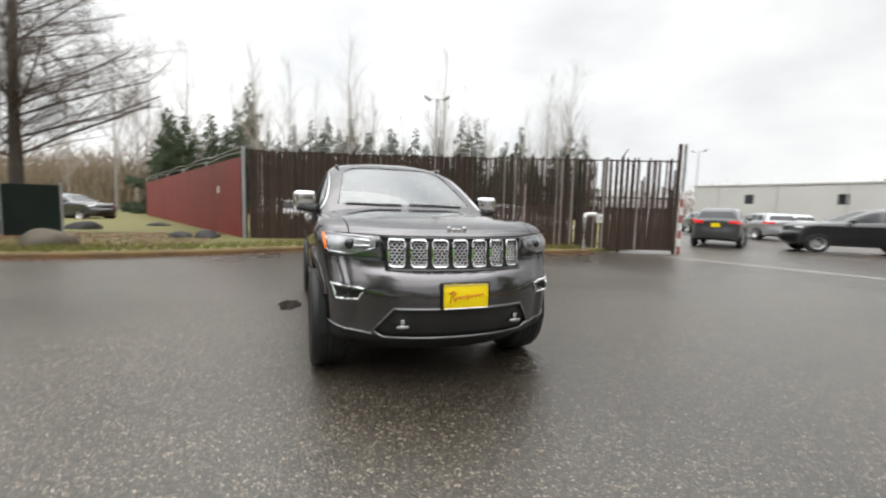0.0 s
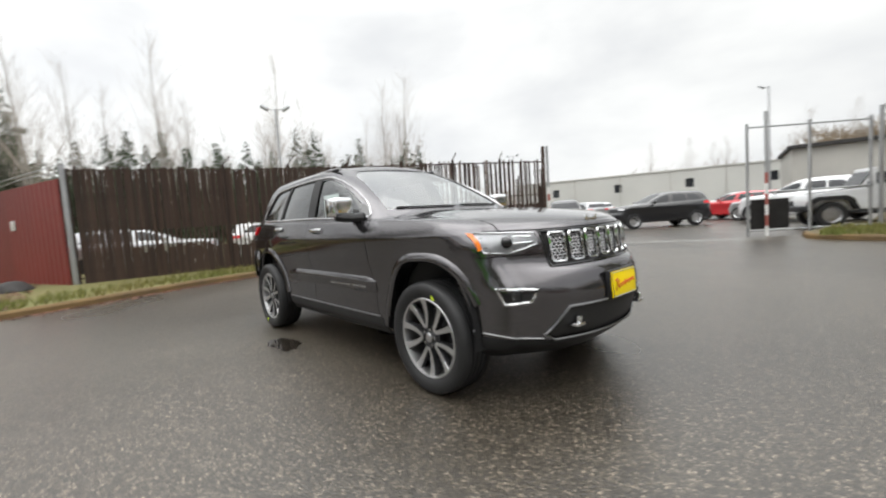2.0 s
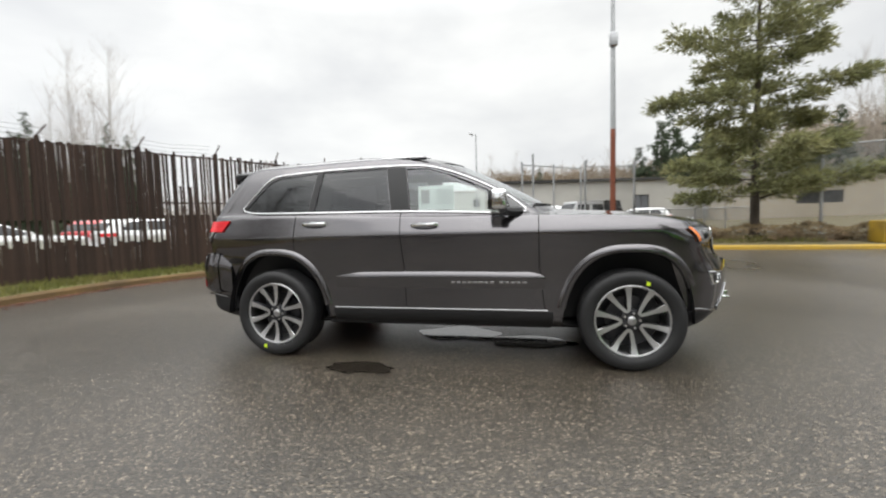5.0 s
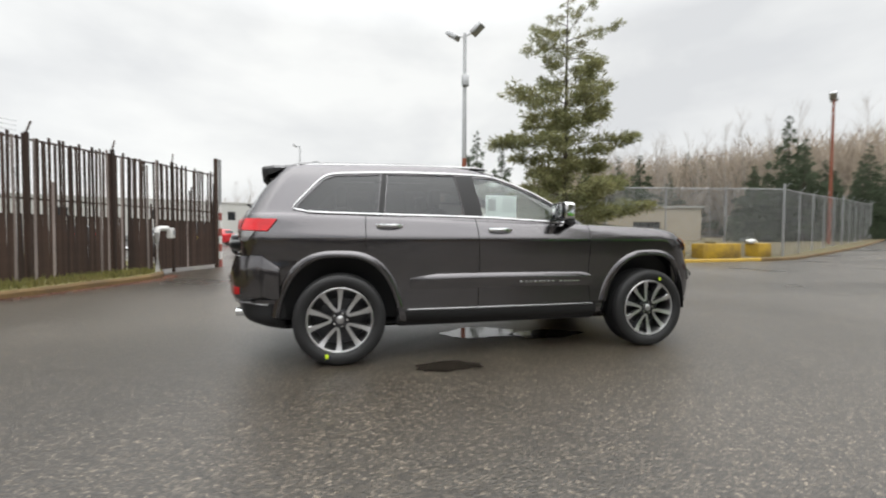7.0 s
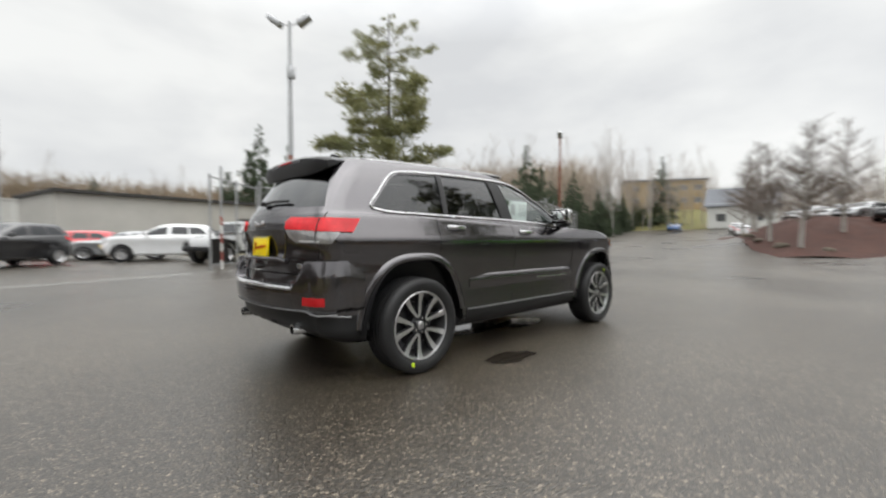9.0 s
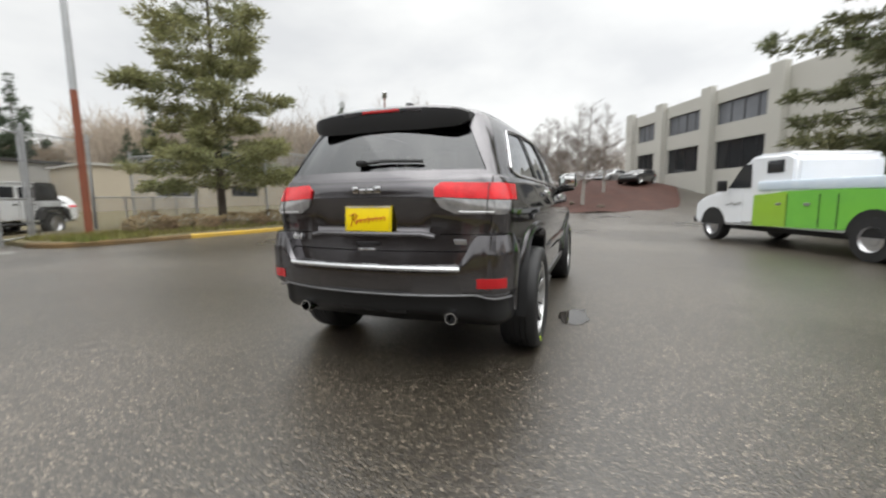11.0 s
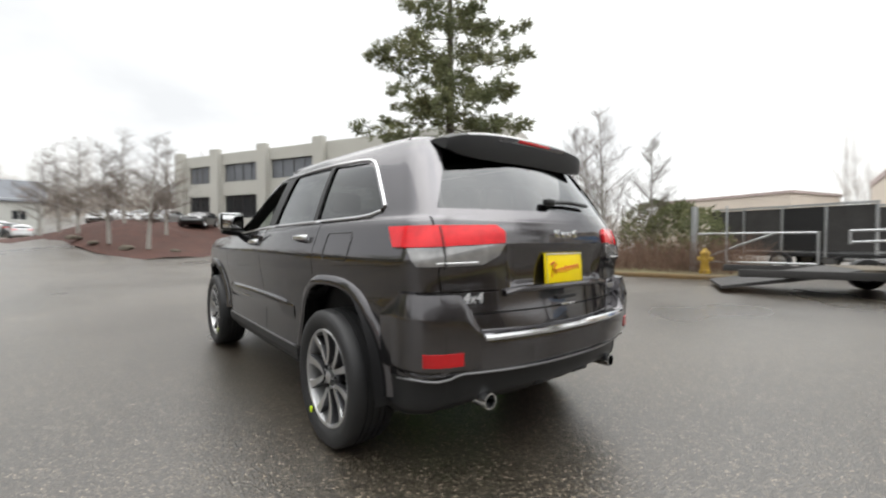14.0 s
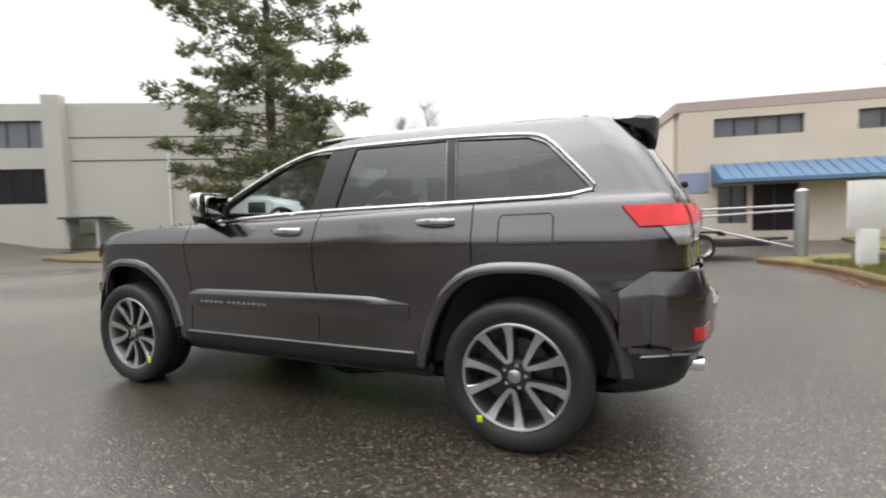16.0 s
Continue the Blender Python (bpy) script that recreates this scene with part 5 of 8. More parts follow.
# the mulch island and the raised lot behind it
bm = bmesh.new()
island = [(23.0, 0.2), (24.3, -3.2), (27.5, -6.2), (35.0, -7.4), (43.0, -7.6), (48.0, -4.0), (50.0, 3.0), (58.0, 10.0), (50.0, 9.2), (38.0, 5.2), (28.0, 2.2)]
top = []
rim_ = curve(island + island[:1], 6)[:-1]
mid_ = Vector((38.0, -0.6, 0))
rings_ = []
for k in range(5):
    f = 1 - k / 4.6
    rings_.append([bm.verts.new((mid_.x + (p.x - mid_.x) * f, mid_.y + (p.y - mid_.y) * f,
                                 ground_z(mid_.x + (p.x - mid_.x) * f, mid_.y + (p.y - mid_.y) * f) + 0.02 + 0.75 * (1 - f) ** 0.6 * (1 if k else 0) + 0.12 * noise.noise(p * 0.4))) for p in rim_])
for a, b in zip(rings_, rings_[1:]):
    for k in range(len(a)):
        bm.faces.new((a[k], a[(k + 1) % len(a)], b[(k + 1) % len(b)], b[k]))
bm.faces.new(rings_[-1])
bmesh.ops.recalc_face_normals(bm, faces=bm.faces)
solid("mulch_island", bm, M_MULCH, "mound of red bark mulch by the road", kind="structure")

# puddles
for cx, cy, rx, ry in ((-0.60, -1.12, 0.27, 0.13), (0.05, -0.05, 0.42, 0.24), (0.72, -0.25, 0.36, 0.20)):
    bm = bmesh.new()
    pts = []
    for k in range(72):
        a = 2 * math.pi * k / 72
        q = 1 + 0.32 * noise.noise(Vector((math.cos(a) * 1.7 + cx * 3, math.sin(a) * 1.7 + cy, 0))) + 0.12 * noise.noise(Vector((math.cos(a) * 5 + cx, math.sin(a) * 5, 2.0)))
        pts.append((cx + rx * q * math.cos(a), cy + ry * q * math.sin(a)))
    sheet(bm, pts, 0.004)
    solid("puddle", bm, M_WATER, "shallow rain puddle on the asphalt", "puddle", "puddles under the car")
# painted line across the gateway
bm = bmesh.new()
sheet(bm, [(-4.9, 9.2), (-4.85, 9.35), (0.9, 11.35), (0.95, 11.2)], 0.004)
solid("gateway_line", bm, M_LINE, "worn pale line across the gateway", kind="structure")


def scatter(name, n, place, size, mat, label, upright):
    """Many single blades or leaves, as one object."""
    co, faces = [], []
    for k in range(n):
        x, y, z = place()
        a = random.uniform(0, 6.283)
        s = size * random.uniform(0.6, 1.4)
        if upright:
            lean = Vector((random.uniform(-0.5, 0.5), random.uniform(-0.5, 0.5), 1)) * s
            side = Vector((math.cos(a), math.sin(a), 0)) * s * 0.10
            p = Vector((x, y, z))
            co += [p - side, p + side, p + lean]
            faces.append((len(co) - 3, len(co) - 2, len(co) - 1))
        else:
            u = Vector((math.cos(a), math.sin(a), random.uniform(-0.3, 0.3))) * s
            v = Vector((-math.sin(a), math.cos(a), random.uniform(-0.3, 0.3))) * s * 0.6
            p = Vector((x, y, z + 0.012))
            co += [p - u, p - v, p + u, p + v]
            faces.append((len(co) - 4, len(co) - 3, len(co) - 2, len(co) - 1))
    me = bpy.data.meshes.new(name)
    me.from_pydata(co, [], faces)
    me.materials.append(mat)
    return tagged(new(name, me), label, kind="stuff")


west_run = curve(WEST_KERB, 10)


def by_kerb():
    i = random.randrange(10, len(west_run) - 1)
    p = west_run[i]
    d = abs(random.gauss(0, 0.9)) + 0.12
    return p.x - d, p.y + random.uniform(-0.2, 0.2), 0.12


def by_tree():
    return random.uniform(-12.5, -6.3), random.uniform(-9.5, -3.4), 0.12


def by_north():
    return random.uniform(2.0, 9.5), random.uniform(10.7, 13.5), 0.12


scatter("grass", 9000, by_kerb, 0.10, M_BLADE, "short green and straw-coloured grass blades", True)
scatter("dead_grass", 5000, by_north, 0.14, M_BLADE, "dry tufts behind yellow kerb", True)


def in_gutter():
    p = west_run[random.randrange(6, len(west_run) - 1)]
    return p.x + 0.10 + abs(random.gauss(0, 0.16)), p.y + random.uniform(-0.2, 0.2), ground_z(p.x, p.y)


scatter("gutter_litter", 4200, in_gutter, 0.028, M_LEAF, "wet brown leaves and dirt along the kerb", False)
scatter("leaf_litter", 3500, by_tree, 0.05, M_LEAF, "fallen brown leaves on the verge", False)


# ---- fences ----
FENCE = [(-10.12, -2.65), (-9.45, 0.7), (-8.35, 3.7), (-7.2, 6.2), (-6.4, 7.95), (-5.38, 10.35)]
fence_run = curve(FENCE, 12)
brown = thing("slat_fence", "tall chain fence woven with brown slats, bleached and broken in places", "fence")
lens_ = [0.0]
for a, b in zip(fence_run, fence_run[1:]):
    lens_.append(lens_[-1] + (b - a).length)


def along(s):
    for i in range(len(lens_) - 1):
        if s <= lens_[i + 1]:
            f = (s - lens_[i]) / (lens_[i + 1] - lens_[i])
            return fence_run[i].lerp(fence_run[i + 1], f), (fence_run[i + 1] - fence_run[i]).normalized()
    return fence_run[-1], (fence_run[-1] - fence_run[-2]).normalized()


total = lens_[-1]
slat_mesh = {}
for key, mat, w in (("dark", M_BROWNSLAT, 0.055), ("pale", M_PALESLAT, 0.052)):
    for hh in (0.90, 1.35, 2.80, 2.86, 2.92):
        bm = bmesh.new()
        box(bm, 0, 0, hh / 2, w, 0.010, hh)
        slat_mesh[key, hh] = mesh_of(bm, "slat", mat, False)
pitch = 0.0555
for k in range(int(total / pitch)):
    s = (k + 0.5) * pitch
    p, d = along(s)
    torn = s > 7.4                                          # near the gate every third slat is broken off
    if random.random() < 0.012:
        continue
    whole_slat = not torn or k % 3 != 1 or random.random() < 0.1
    broken = not torn and k % 2 == 0 and s > 1.2 and noise.noise(Vector((s * 0.55, 3.1, 0))) > -0.5
    h = random.choice((2.80, 2.86, 2.86, 2.92)) if whole_slat else 1.35
    yaw = math.degrees(math.atan2(d.y, d.x)) + random.uniform(-3, 3)
    m = Matrix.Translation((p.x, p.y, 0.10)) @ pose(0, 0, 0, random.gauss(0, 0.3), random.gauss(0, 0.25), yaw)
    if torn and whole_slat and random.random() < 0.12:
        m = m @ Matrix.Diagonal((1, 1, random.uniform(0.6, 0.95), 1))
    if broken:                                              # the middle of the slat is gone
        for z0, f in ((0.0, random.uniform(0.74, 0.98)), (1.26, random.choice((1.70, 1.76, 1.80)))):
            o = new("slat", slat_mesh["dark", 0.90])
            o.parent = brown
            o.matrix_basis = m @ Matrix.Translation((0, 0, z0)) @ Matrix.Diagonal((1, 1, f, 1))
        continue
    o = new("slat", slat_mesh["pale" if random.random() < (0.09 if torn and whole_slat else 0.012) else "dark", h])
    o.parent = brown
    o.matrix_basis = m
for k in range(9):
    p, d = along(total * k / 8)
    bm = bmesh.new()
    h = 3.05 if k < 8 else 3.46
    rod(bm, (p.x, p.y, 0), (p.x, p.y, h), 0.045 if 0 < k < 8 else 0.06, None, 12)
    if 0 < k < 8:
        rod(bm, (p.x, p.y, h), (p.x - 0.05, p.y + 0.22, h + 0.26), 0.018, None, 6)
    part("post", bm, M_GALV if k == 0 else M_BROWNSLAT, brown)
for z in (0.25, 1.75, 2.92):
    bm = bmesh.new()
    tube(bm, [(q.x - 0.03, q.y, z) for q in fence_run[::3]] + [(fence_run[-1].x - 0.03, fence_run[-1].y, z)], 0.022, 6)
    part("rail", bm, M_BROWNSLAT, brown)
for j in range(3):
    bm = bmesh.new()
    tube(bm, [(q.x - 0.02 * j, q.y + 0.05 * j, 3.02 + 0.1 * j + 0.03 * math.sin(i * 1.7)) for i, q in enumerate(fence_run[: int(len(fence_run) * 0.55): 2])], 0.005, 4)
    part("wire", bm, M_GALV, brown, "sagging barbed wire")
# red and white gate post
bm = bmesh.new()
for k in range(8):
    z0 = 0.0 + 0.25 * k
    vsx = rod(bm, (-5.30, 10.48, z0), (-5.30, 10.48, z0 + 0.25), 0.05, None, 14)
    for f in {f for v in vsx for f in v.link_faces}:
        f.material_index = k % 2
rod(bm, (-5.30, 10.48, 2.0), (-5.30, 10.48, 3.46), 0.046, None, 14)
for f in bm.faces:
    if f.calc_center_median().z > 2.02:
        f.material_index = 2
solid("gate_post", bm, [M_REDP, M_WHITEP, M_GALV], "gate post with red and white bands", "post")

# red sheet fence that runs away from the corner
red = thing("red_fence", "dark red ribbed sheet metal fence", "fence")
A, B = Vector((-10.2, -2.75, 0)), Vector((-34.0, -12.2, 0))
d = (B - A).normalized()
nrm = Vector((-d.y, d.x, 0))
L = (B - A).length
npan = 24
for k in range(npan):
    bm = bmesh.new()
    a0, a1 = L * k / npan, L * (k + 1) / npan - 0.008
    cols = []
    for j in range(9):
        p = A + d * (a0 + (a1 - a0) * j / 8) + nrm * (0.018 if j % 2 else 0.0)
        cols.append([bm.verts.new((p.x, p.y, 0.10)), bm.verts.new((p.x, p.y, 2.72 - 0.004 * k)), bm.verts.new((p.x - nrm.x * 0.03, p.y - nrm.y * 0.03, 2.72 - 0.004 * k)), bm.verts.new((p.x - nrm.x * 0.03, p.y - nrm.y * 0.03, 0.10))])
    for p, q in zip(cols, cols[1:]):
        for i in range(3):
            bm.faces.new((p[i], q[i], q[i + 1], p[i + 1]))
    part("panel", bm, M_REDPANEL, red, "", False)
for k in range(6):
    bm = bmesh.new()
    p = A + d * (L * k / 5) - nrm * 0.08
    rod(bm, (p.x, p.y, 0), (p.x, p.y, 2.9), 0.04, None, 8)
    part("post", bm, M_GALV, red)
for j in range(2):
    bm = bmesh.new()
    tube(bm, [tuple(A + d * (L * i / 14) + Vector((0, 0, 2.86 + 0.14 * j + 0.05 * math.sin(i * 2.1 + j)))) for i in range(15)], 0.012, 4)
    part("wire", bm, M_GALV, red)
bm = bmesh.new()
p = A + d * 2.75 - nrm * -0.04
box(bm, 0, 0, 0, 0.24, 0.02, 0.26, 0.004, Matrix.Translation((p.x, p.y, 1.72)) @ Matrix.Rotation(math.atan2(d.y, d.x), 4, 'Z'))
part("notice", bm, M_WHITEP, red, "small white notice")


def chain_fence(name, pts, h, label, gap=3.0, veil=0.065, brace=True):
    """Posts, rails and a woven mesh of crossing wires."""
    fe = thing(name, label, "fence")
    run = []
    for (x0, y0), (x1, y1) in zip(pts, pts[1:]):
        n = max(1, round(math.hypot(x1 - x0, y1 - y0) / gap))
        run += [(x0 + (x1 - x0) * k / n, y0 + (y1 - y0) * k / n) for k in range(n)]
    run.append(pts[-1])
    for i, (x, y) in enumerate(run):
        bm = bmesh.new()
        g = ground_z(x, y)
        rod(bm, (x, y, g), (x, y, g + h + (0.25 if (x, y) in pts else 0.05)), 0.05 if (x, y) in pts else 0.032, None, 8)
        if brace:
            rod(bm, (x, y, g + h), (x + 0.1, y - 0.2, g + h + 0.28), 0.015, None, 5)
        part("post", bm, M_GALV, fe)
    for (x0, y0), (x1, y1) in zip(run, run[1:]):
        g0, g1 = ground_z(x0, y0), ground_z(x1, y1)
        bm = bmesh.new()
        rod(bm, (x0, y0, g0 + h), (x1, y1, g1 + h), 0.024, None, 6)
        part("rail", bm, M_GALV, fe)
        bm = bmesh.new()
        Lx = math.hypot(x1 - x0, y1 - y0)
        n = int(Lx / veil)
        hn = h - 0.1
        for k in range(-int(hn / veil), n):
            for sgn in (0, 1):
                s0, s1, z0, z1 = k * veil, k * veil + hn, 0.1, 0.1 + hn
                if s0 < 0:
                    z0, s0 = z0 - s0, 0.0
                if s1 > Lx:
                    z1, s1 = z1 - (s1 - Lx), Lx
                if s1 - s0 < 0.02:
                    continue
                if sgn:
                    z0, z1 = h + 0.1 - z0, h + 0.1 - z1
                f0, f1 = s0 / Lx, s1 / Lx
                a = Vector((x0 + (x1 - x0) * f0, y0 + (y1 - y0) * f0, g0 + (g1 - g0) * f0 + z0))
                b = Vector((x0 + (x1 - x0) * f1, y0 + (y1 - y0) * f1, g0 + (g1 - g0) * f1 + z1))
                w = Vector((0, 0, 0.0055))
                q = [bm.verts.new(a - w), bm.verts.new(b - w), bm.verts.new(b + w), bm.verts.new(a + w)]
                bm.faces.new(q)
        part("chain_mesh", bm, M_GALV, fe, "", False)
    return fe


chain_fence("chain_fence", [(9.4, 20.0), (10.4, 12.7), (18.7, 11.0), (32.0, 17.2), (46.0, 24.0)], 3.3, "tall galvanised chain-link fence along the road")
chain_fence("chain_fence", [(2.9, 14.6), (5.0, 15.35)], 3.2, "tall chain-link fence round the car lot", 2.0, 0.1)
chain_fence("chain_fence", [(5.0, 15.35), (10.35, 17.0)], 1.3, "low chain-link fence round the car lot", 1.4, 0.1, False)
# second gate post, with a dark sliding gate leaf folded beside it
bm = bmesh.new()
for k in range(6):
    vsx = rod(bm, (0.75, 12.2, 0.3 * k), (0.75, 12.2, 0.3 * k + 0.3), 0.042, None, 12)
    for f in {f for v in vsx for f in v.link_faces}:
        f.material_index = k % 2
rod(bm, (0.75, 12.2, 1.8), (0.75, 12.2, 3.5), 0.04, None, 12)
for f in bm.faces:
    if f.calc_center_median().z > 1.82:
        f.material_index = 2
solid("gate_post", bm, [M_WHITEP, M_REDP, M_GALV], "grey gate post with faded red bands", "post")
gate = thing("gate_leaf", "open chain-link gate leaf with dark screening", "gate")
for i, (x, y) in enumerate(((0.35, 12.0), (1.55, 13.2), (2.7, 14.4))):
    bm = bmesh.new()
    rod(bm, (x, y, 0), (x, y, 3.2), 0.04, None, 8)
    part("stile", bm, M_GALV, gate)
for z in (0.15, 1.25, 3.1):
    bm = bmesh.new()
    rod(bm, (0.35, 12.0, z), (2.7, 14.4, z), 0.025, None, 6)
    part("rail", bm, M_GALV, gate)
for (x0, y0), (x1, y1) in (((0.4, 12.05), (1.15, 12.8)),):
    bm = bmesh.new()
    bm.faces.new([bm.verts.new(p) for p in ((x0, y0, 0.2), (x1, y1, 0.2), (x1, y1, 1.05), (x0, y0, 1.05))])
    bmesh.ops.solidify(bm, geom=bm.faces[:], thickness=0.02)
    part("screen", bm, M_DARKSTONE, gate, "dark grey screening sheet", False)

# entry keypad on a white bent pipe
key = thing("keypad_stand", "white bent-pipe stand with a keypad box", "keypad stand")
bm = bmesh.new()
tube(bm, [(-5.9, 7.3, 0.1), (-5.9, 7.3, 1.10), (-5.895, 7.32, 1.18), (-5.86, 7.42, 1.20), (-5.78, 7.62, 1.20)], 0.062, 12)
part("pipe", bm, M_WHITEP, key)
bm = bmesh.new()
box(bm, -5.74, 7.70, 1.08, 0.14, 0.17, 0.26, 0.015)
kb = part("keypad_box", bm, M_WHITEP, key)
bm = bmesh.new()
box(bm, -5.665, 7.70, 1.10, 0.012, 0.10, 0.13, 0.004)
part("keypad", bm, M_GALV, kb)

# yellow concrete blocks and rubble bags on the verge
M_YBLOCK = material("stained_yellow_block", (0.52, 0.33, 0.02), 0.75, 0, 0.5, 14, 1.6, bump=0.4, alt=(0.13, 0.085, 0.03))
for x, y, rz, size in ((11.5, 10.50, 2, 2.0), (14.6, 10.72, 6, 2.3), (17.3, 11.05, 10, 1.0)):
    bm = bmesh.new()
    box(bm, 0, 0, 0.33, size, 0.6, 0.66, 0.05)
    bl = solid("concrete_block", bm, M_YBLOCK, "stained yellow concrete block", "block", "yellow blocks by the road", m=pose(x, y, 0.10, 0, 0, rz))
M_REDBAG = material("faded_red_bag", (0.34, 0.10, 0.08), 0.8, 0, 0.4, 9, 2, bump=0.4)
for x, y, z, w, h, rz, mat, text in ((15.8, 11.5, 0.1, 0.7, 0.70, 10, M_PALESLAT, "pale grey sack beside the block"), (15.0, 11.5, 0.1, 0.5, 0.52, 40, M_WHITEP, "white sack beside the block"),
                                     (16.4, 11.6, 0.1, 0.45, 0.60, 0, M_REDBAG, "faded red sack beside the block"), (16.9, 11.05, 0.75, 0.6, 0.22, 15, M_WHITEP, "white bag lying on the block"),
                                     (14.3, 10.75, 0.75, 0.5, 0.12, -20, M_EARTH, "earth heaped on the block")):
    bm = bmesh.new()
    bmesh.ops.create_icosphere(bm, subdivisions=2, radius=0.5)
    for v in bm.verts:
        k = 1 + 0.25 * noise.noise(v.co * 3 + Vector((x, y, 0)))
        v.co = Vector((v.co.x * w * k, v.co.y * w * 0.75 * k, h * max(0.0, (v.co.z * k + 0.38) / 0.88)))
    solid("sand_bag", bm, mat, text, "bag", m=pose(x, y, z, 0, 0, rz))


# ---- lamp posts ----
def lamp_post(x, y, h, mat, lean=0.0, heads=2, spread=0.9, yaw=0.0, label="", low=None):
    p = thing("lamp_post", label, "lamp post", pose(x, y, ground_z(x, y), 0, lean, yaw))
    bm = bmesh.new()
    rod(bm, (0, 0, 0), (0, 0, h * 0.45), 0.11, 0.10, 12)
    part("lower_pole", bm, low or mat, p)
    bm = bmesh.new()
    rod(bm, (0, 0, h * 0.45), (0, 0, h), 0.10, 0.07, 12)
    part("pole", bm, mat, p)
    for k in range(heads):
        s = 1 if k else -1
        bm = bmesh.new()
        rod(bm, (0, 0, h - 0.15), (s * spread * 0.6, 0, h), 0.03, None, 8)
        ar = part("arm", bm, mat, p)
        bm = bmesh.new()
        box(bm, s * spread * 0.8, 0, h + 0.05, 0.62, 0.42, 0.22, 0.06, None)
        bmesh.ops.rotate(bm, verts=bm.verts, cent=(s * spread * 0.8, 0, h), matrix=Matrix.Rotation(radians(-s * 35), 3, 'Y'))
        part("floodlight", bm, M_GALV, ar, "grey floodlight head")
    return p


lamp_post(-29.0, 9.9, 10.3, M_GALV, 0, 2, 1.0, 70, "twin floodlight pole beyond the fence", M_RUST)
lamp_post(3.85, 13.7, 10.0, M_GALV, 0, 2, 0.8, -45, "tall lamp post, rusty red at the foot", M_RUST)
lamp_post(32.6, 18.4, 10.6, M_RUST, 0, 2, 0.7, 30, "brown lamp post by the road")
lamp_post(-6.9, 53.7, 12.6, M_GALV, 0, 1, 0.8, 10, "thin grey lamp post in the car lot")
lamp_post(-48.0, 62.0, 12.0, M_GALV, 0, 2, 1.2, 20, "distant twin-headed lamp post")
# utility box on the pole
bm = bmesh.new()
box(bm, 3.85, 13.58, 7.9, 0.3, 0.2, 0.5, 0.03)
solid("junction_box", bm, M_GALV, "grey junction box strapped to the pole", "junction box")


# ---- buildings ----
def facade_frame(a, b):
    a, b = Vector((*a, 0)), Vector((*b, 0))
    d = (b - a).normalized()
    return Matrix.Translation(a) @ Matrix.Rotation(math.atan2(d.y, d.x), 4, 'Z'), (b - a).length


def wall_with_holes(bm, x0, x1, z0, z1, y, thick, holes):
    """A wall in the xz plane with square openings through it."""
    xs = sorted({x0, x1, *[h[0] for h in holes], *[h[1] for h in holes]})
    zs = sorted({z0, z1, *[h[2] for h in holes], *[h[3] for h in holes]})
    for a, b in zip(xs, xs[1:]):
        for c, e in zip(zs, zs[1:]):
            mx, mz = (a + b) / 2, (c + e) / 2
            if any(h[0] < mx < h[1] and h[2] < mz < h[3] for h in holes):
                continue
            box(bm, mx, y, mz, b - a, thick, e - c)
    bmesh.ops.remove_doubles(bm, verts=bm.verts, dist=0.0005)


def window_unit(parent, m, x0, x1, z0, z1, y, mat, mullions=2, frame_mat=None):
    bm = bmesh.new()
    box(bm, (x0 + x1) / 2, y, (z0 + z1) / 2, x1 - x0, 0.03, z1 - z0)
    w = part("window", bm, mat, parent, "", False)
    for k in range(mullions + 2):
        bm = bmesh.new()
        x = x0 + (x1 - x0) * k / (mullions + 1)
        box(bm, x, y - 0.03, (z0 + z1) / 2, 0.07, 0.07, z1 - z0)
        part("mullion", bm, frame_mat or M_ALLOYDARK, w, "", False)
    for z in (z0, z1):
        bm = bmesh.new()
        box(bm, (x0 + x1) / 2, y - 0.03, z, x1 - x0 + 0.07, 0.075, 0.07)
        part("sill", bm, frame_mat or M_ALLOYDARK, w, "", False)
    return w


# two-storey office of concrete panels; x runs along the front, the outside is -y
m, L = facade_frame((47.0, -4.6), (16.0, -20.0))
office = thing("office_building", "two-storey pale concrete panel office with dark strip windows", "building", m)
cols = [5.55, 11.8, 18.3]
Z0 = 0.4
holes = []
for x0, x1 in ((1.3, 4.8), (6.4, 11.0), (12.5, 17.6)):
    holes += [(x0, x1, 6.7, 8.4), (x0, x1, 3.2, 5.4)]
bm = bmesh.new()
wall_with_holes(bm, 0, L, Z0 - 0.5, 9.45, -0.0, 0.4, holes)
part("front_wall", bm, M_TILT, office, "", False)
bm = bmesh.new()
box(bm, 0.2, 9.2, 4.7, 0.4, 18.0, 9.5)
part("side_wall", bm, M_TILT, office, "", False)
bm = bmesh.new()
box(bm, L - 0.2, 9.2, 4.7, 0.4, 18.0, 9.5)
part("side_wall", bm, M_TILT, office, "", False)
bm = bmesh.new()
box(bm, L / 2, 9.2, 8.9, L - 0.8, 18.0, 0.2)
part("roof", bm, M_CONC, office, "", False)
for x in cols + [0.3]:
    bm = bmesh.new()
    box(bm, x, -0.45, 4.9, 1.1, 0.55, 9.9, 0.03)
    part("pier", bm, M_TILT, office, "", False)
for z in (7.3, 5.85):
    bm = bmesh.new()
    box(bm, (18.9 + L) / 2, -0.205, z, L - 18.9, 0.02, 0.07)
    part("panel_joint", bm, M_DARKSTONE, office, "", False)
for x0, x1, z0, z1 in holes:
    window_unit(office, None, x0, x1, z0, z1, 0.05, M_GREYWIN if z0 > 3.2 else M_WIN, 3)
bm = bmesh.new()
rod(bm, (24.9, -0.30, 0.5), (24.9, -0.30, 6.2), 0.07, None, 8)
part("downpipe", bm, M_WHITEP, office)
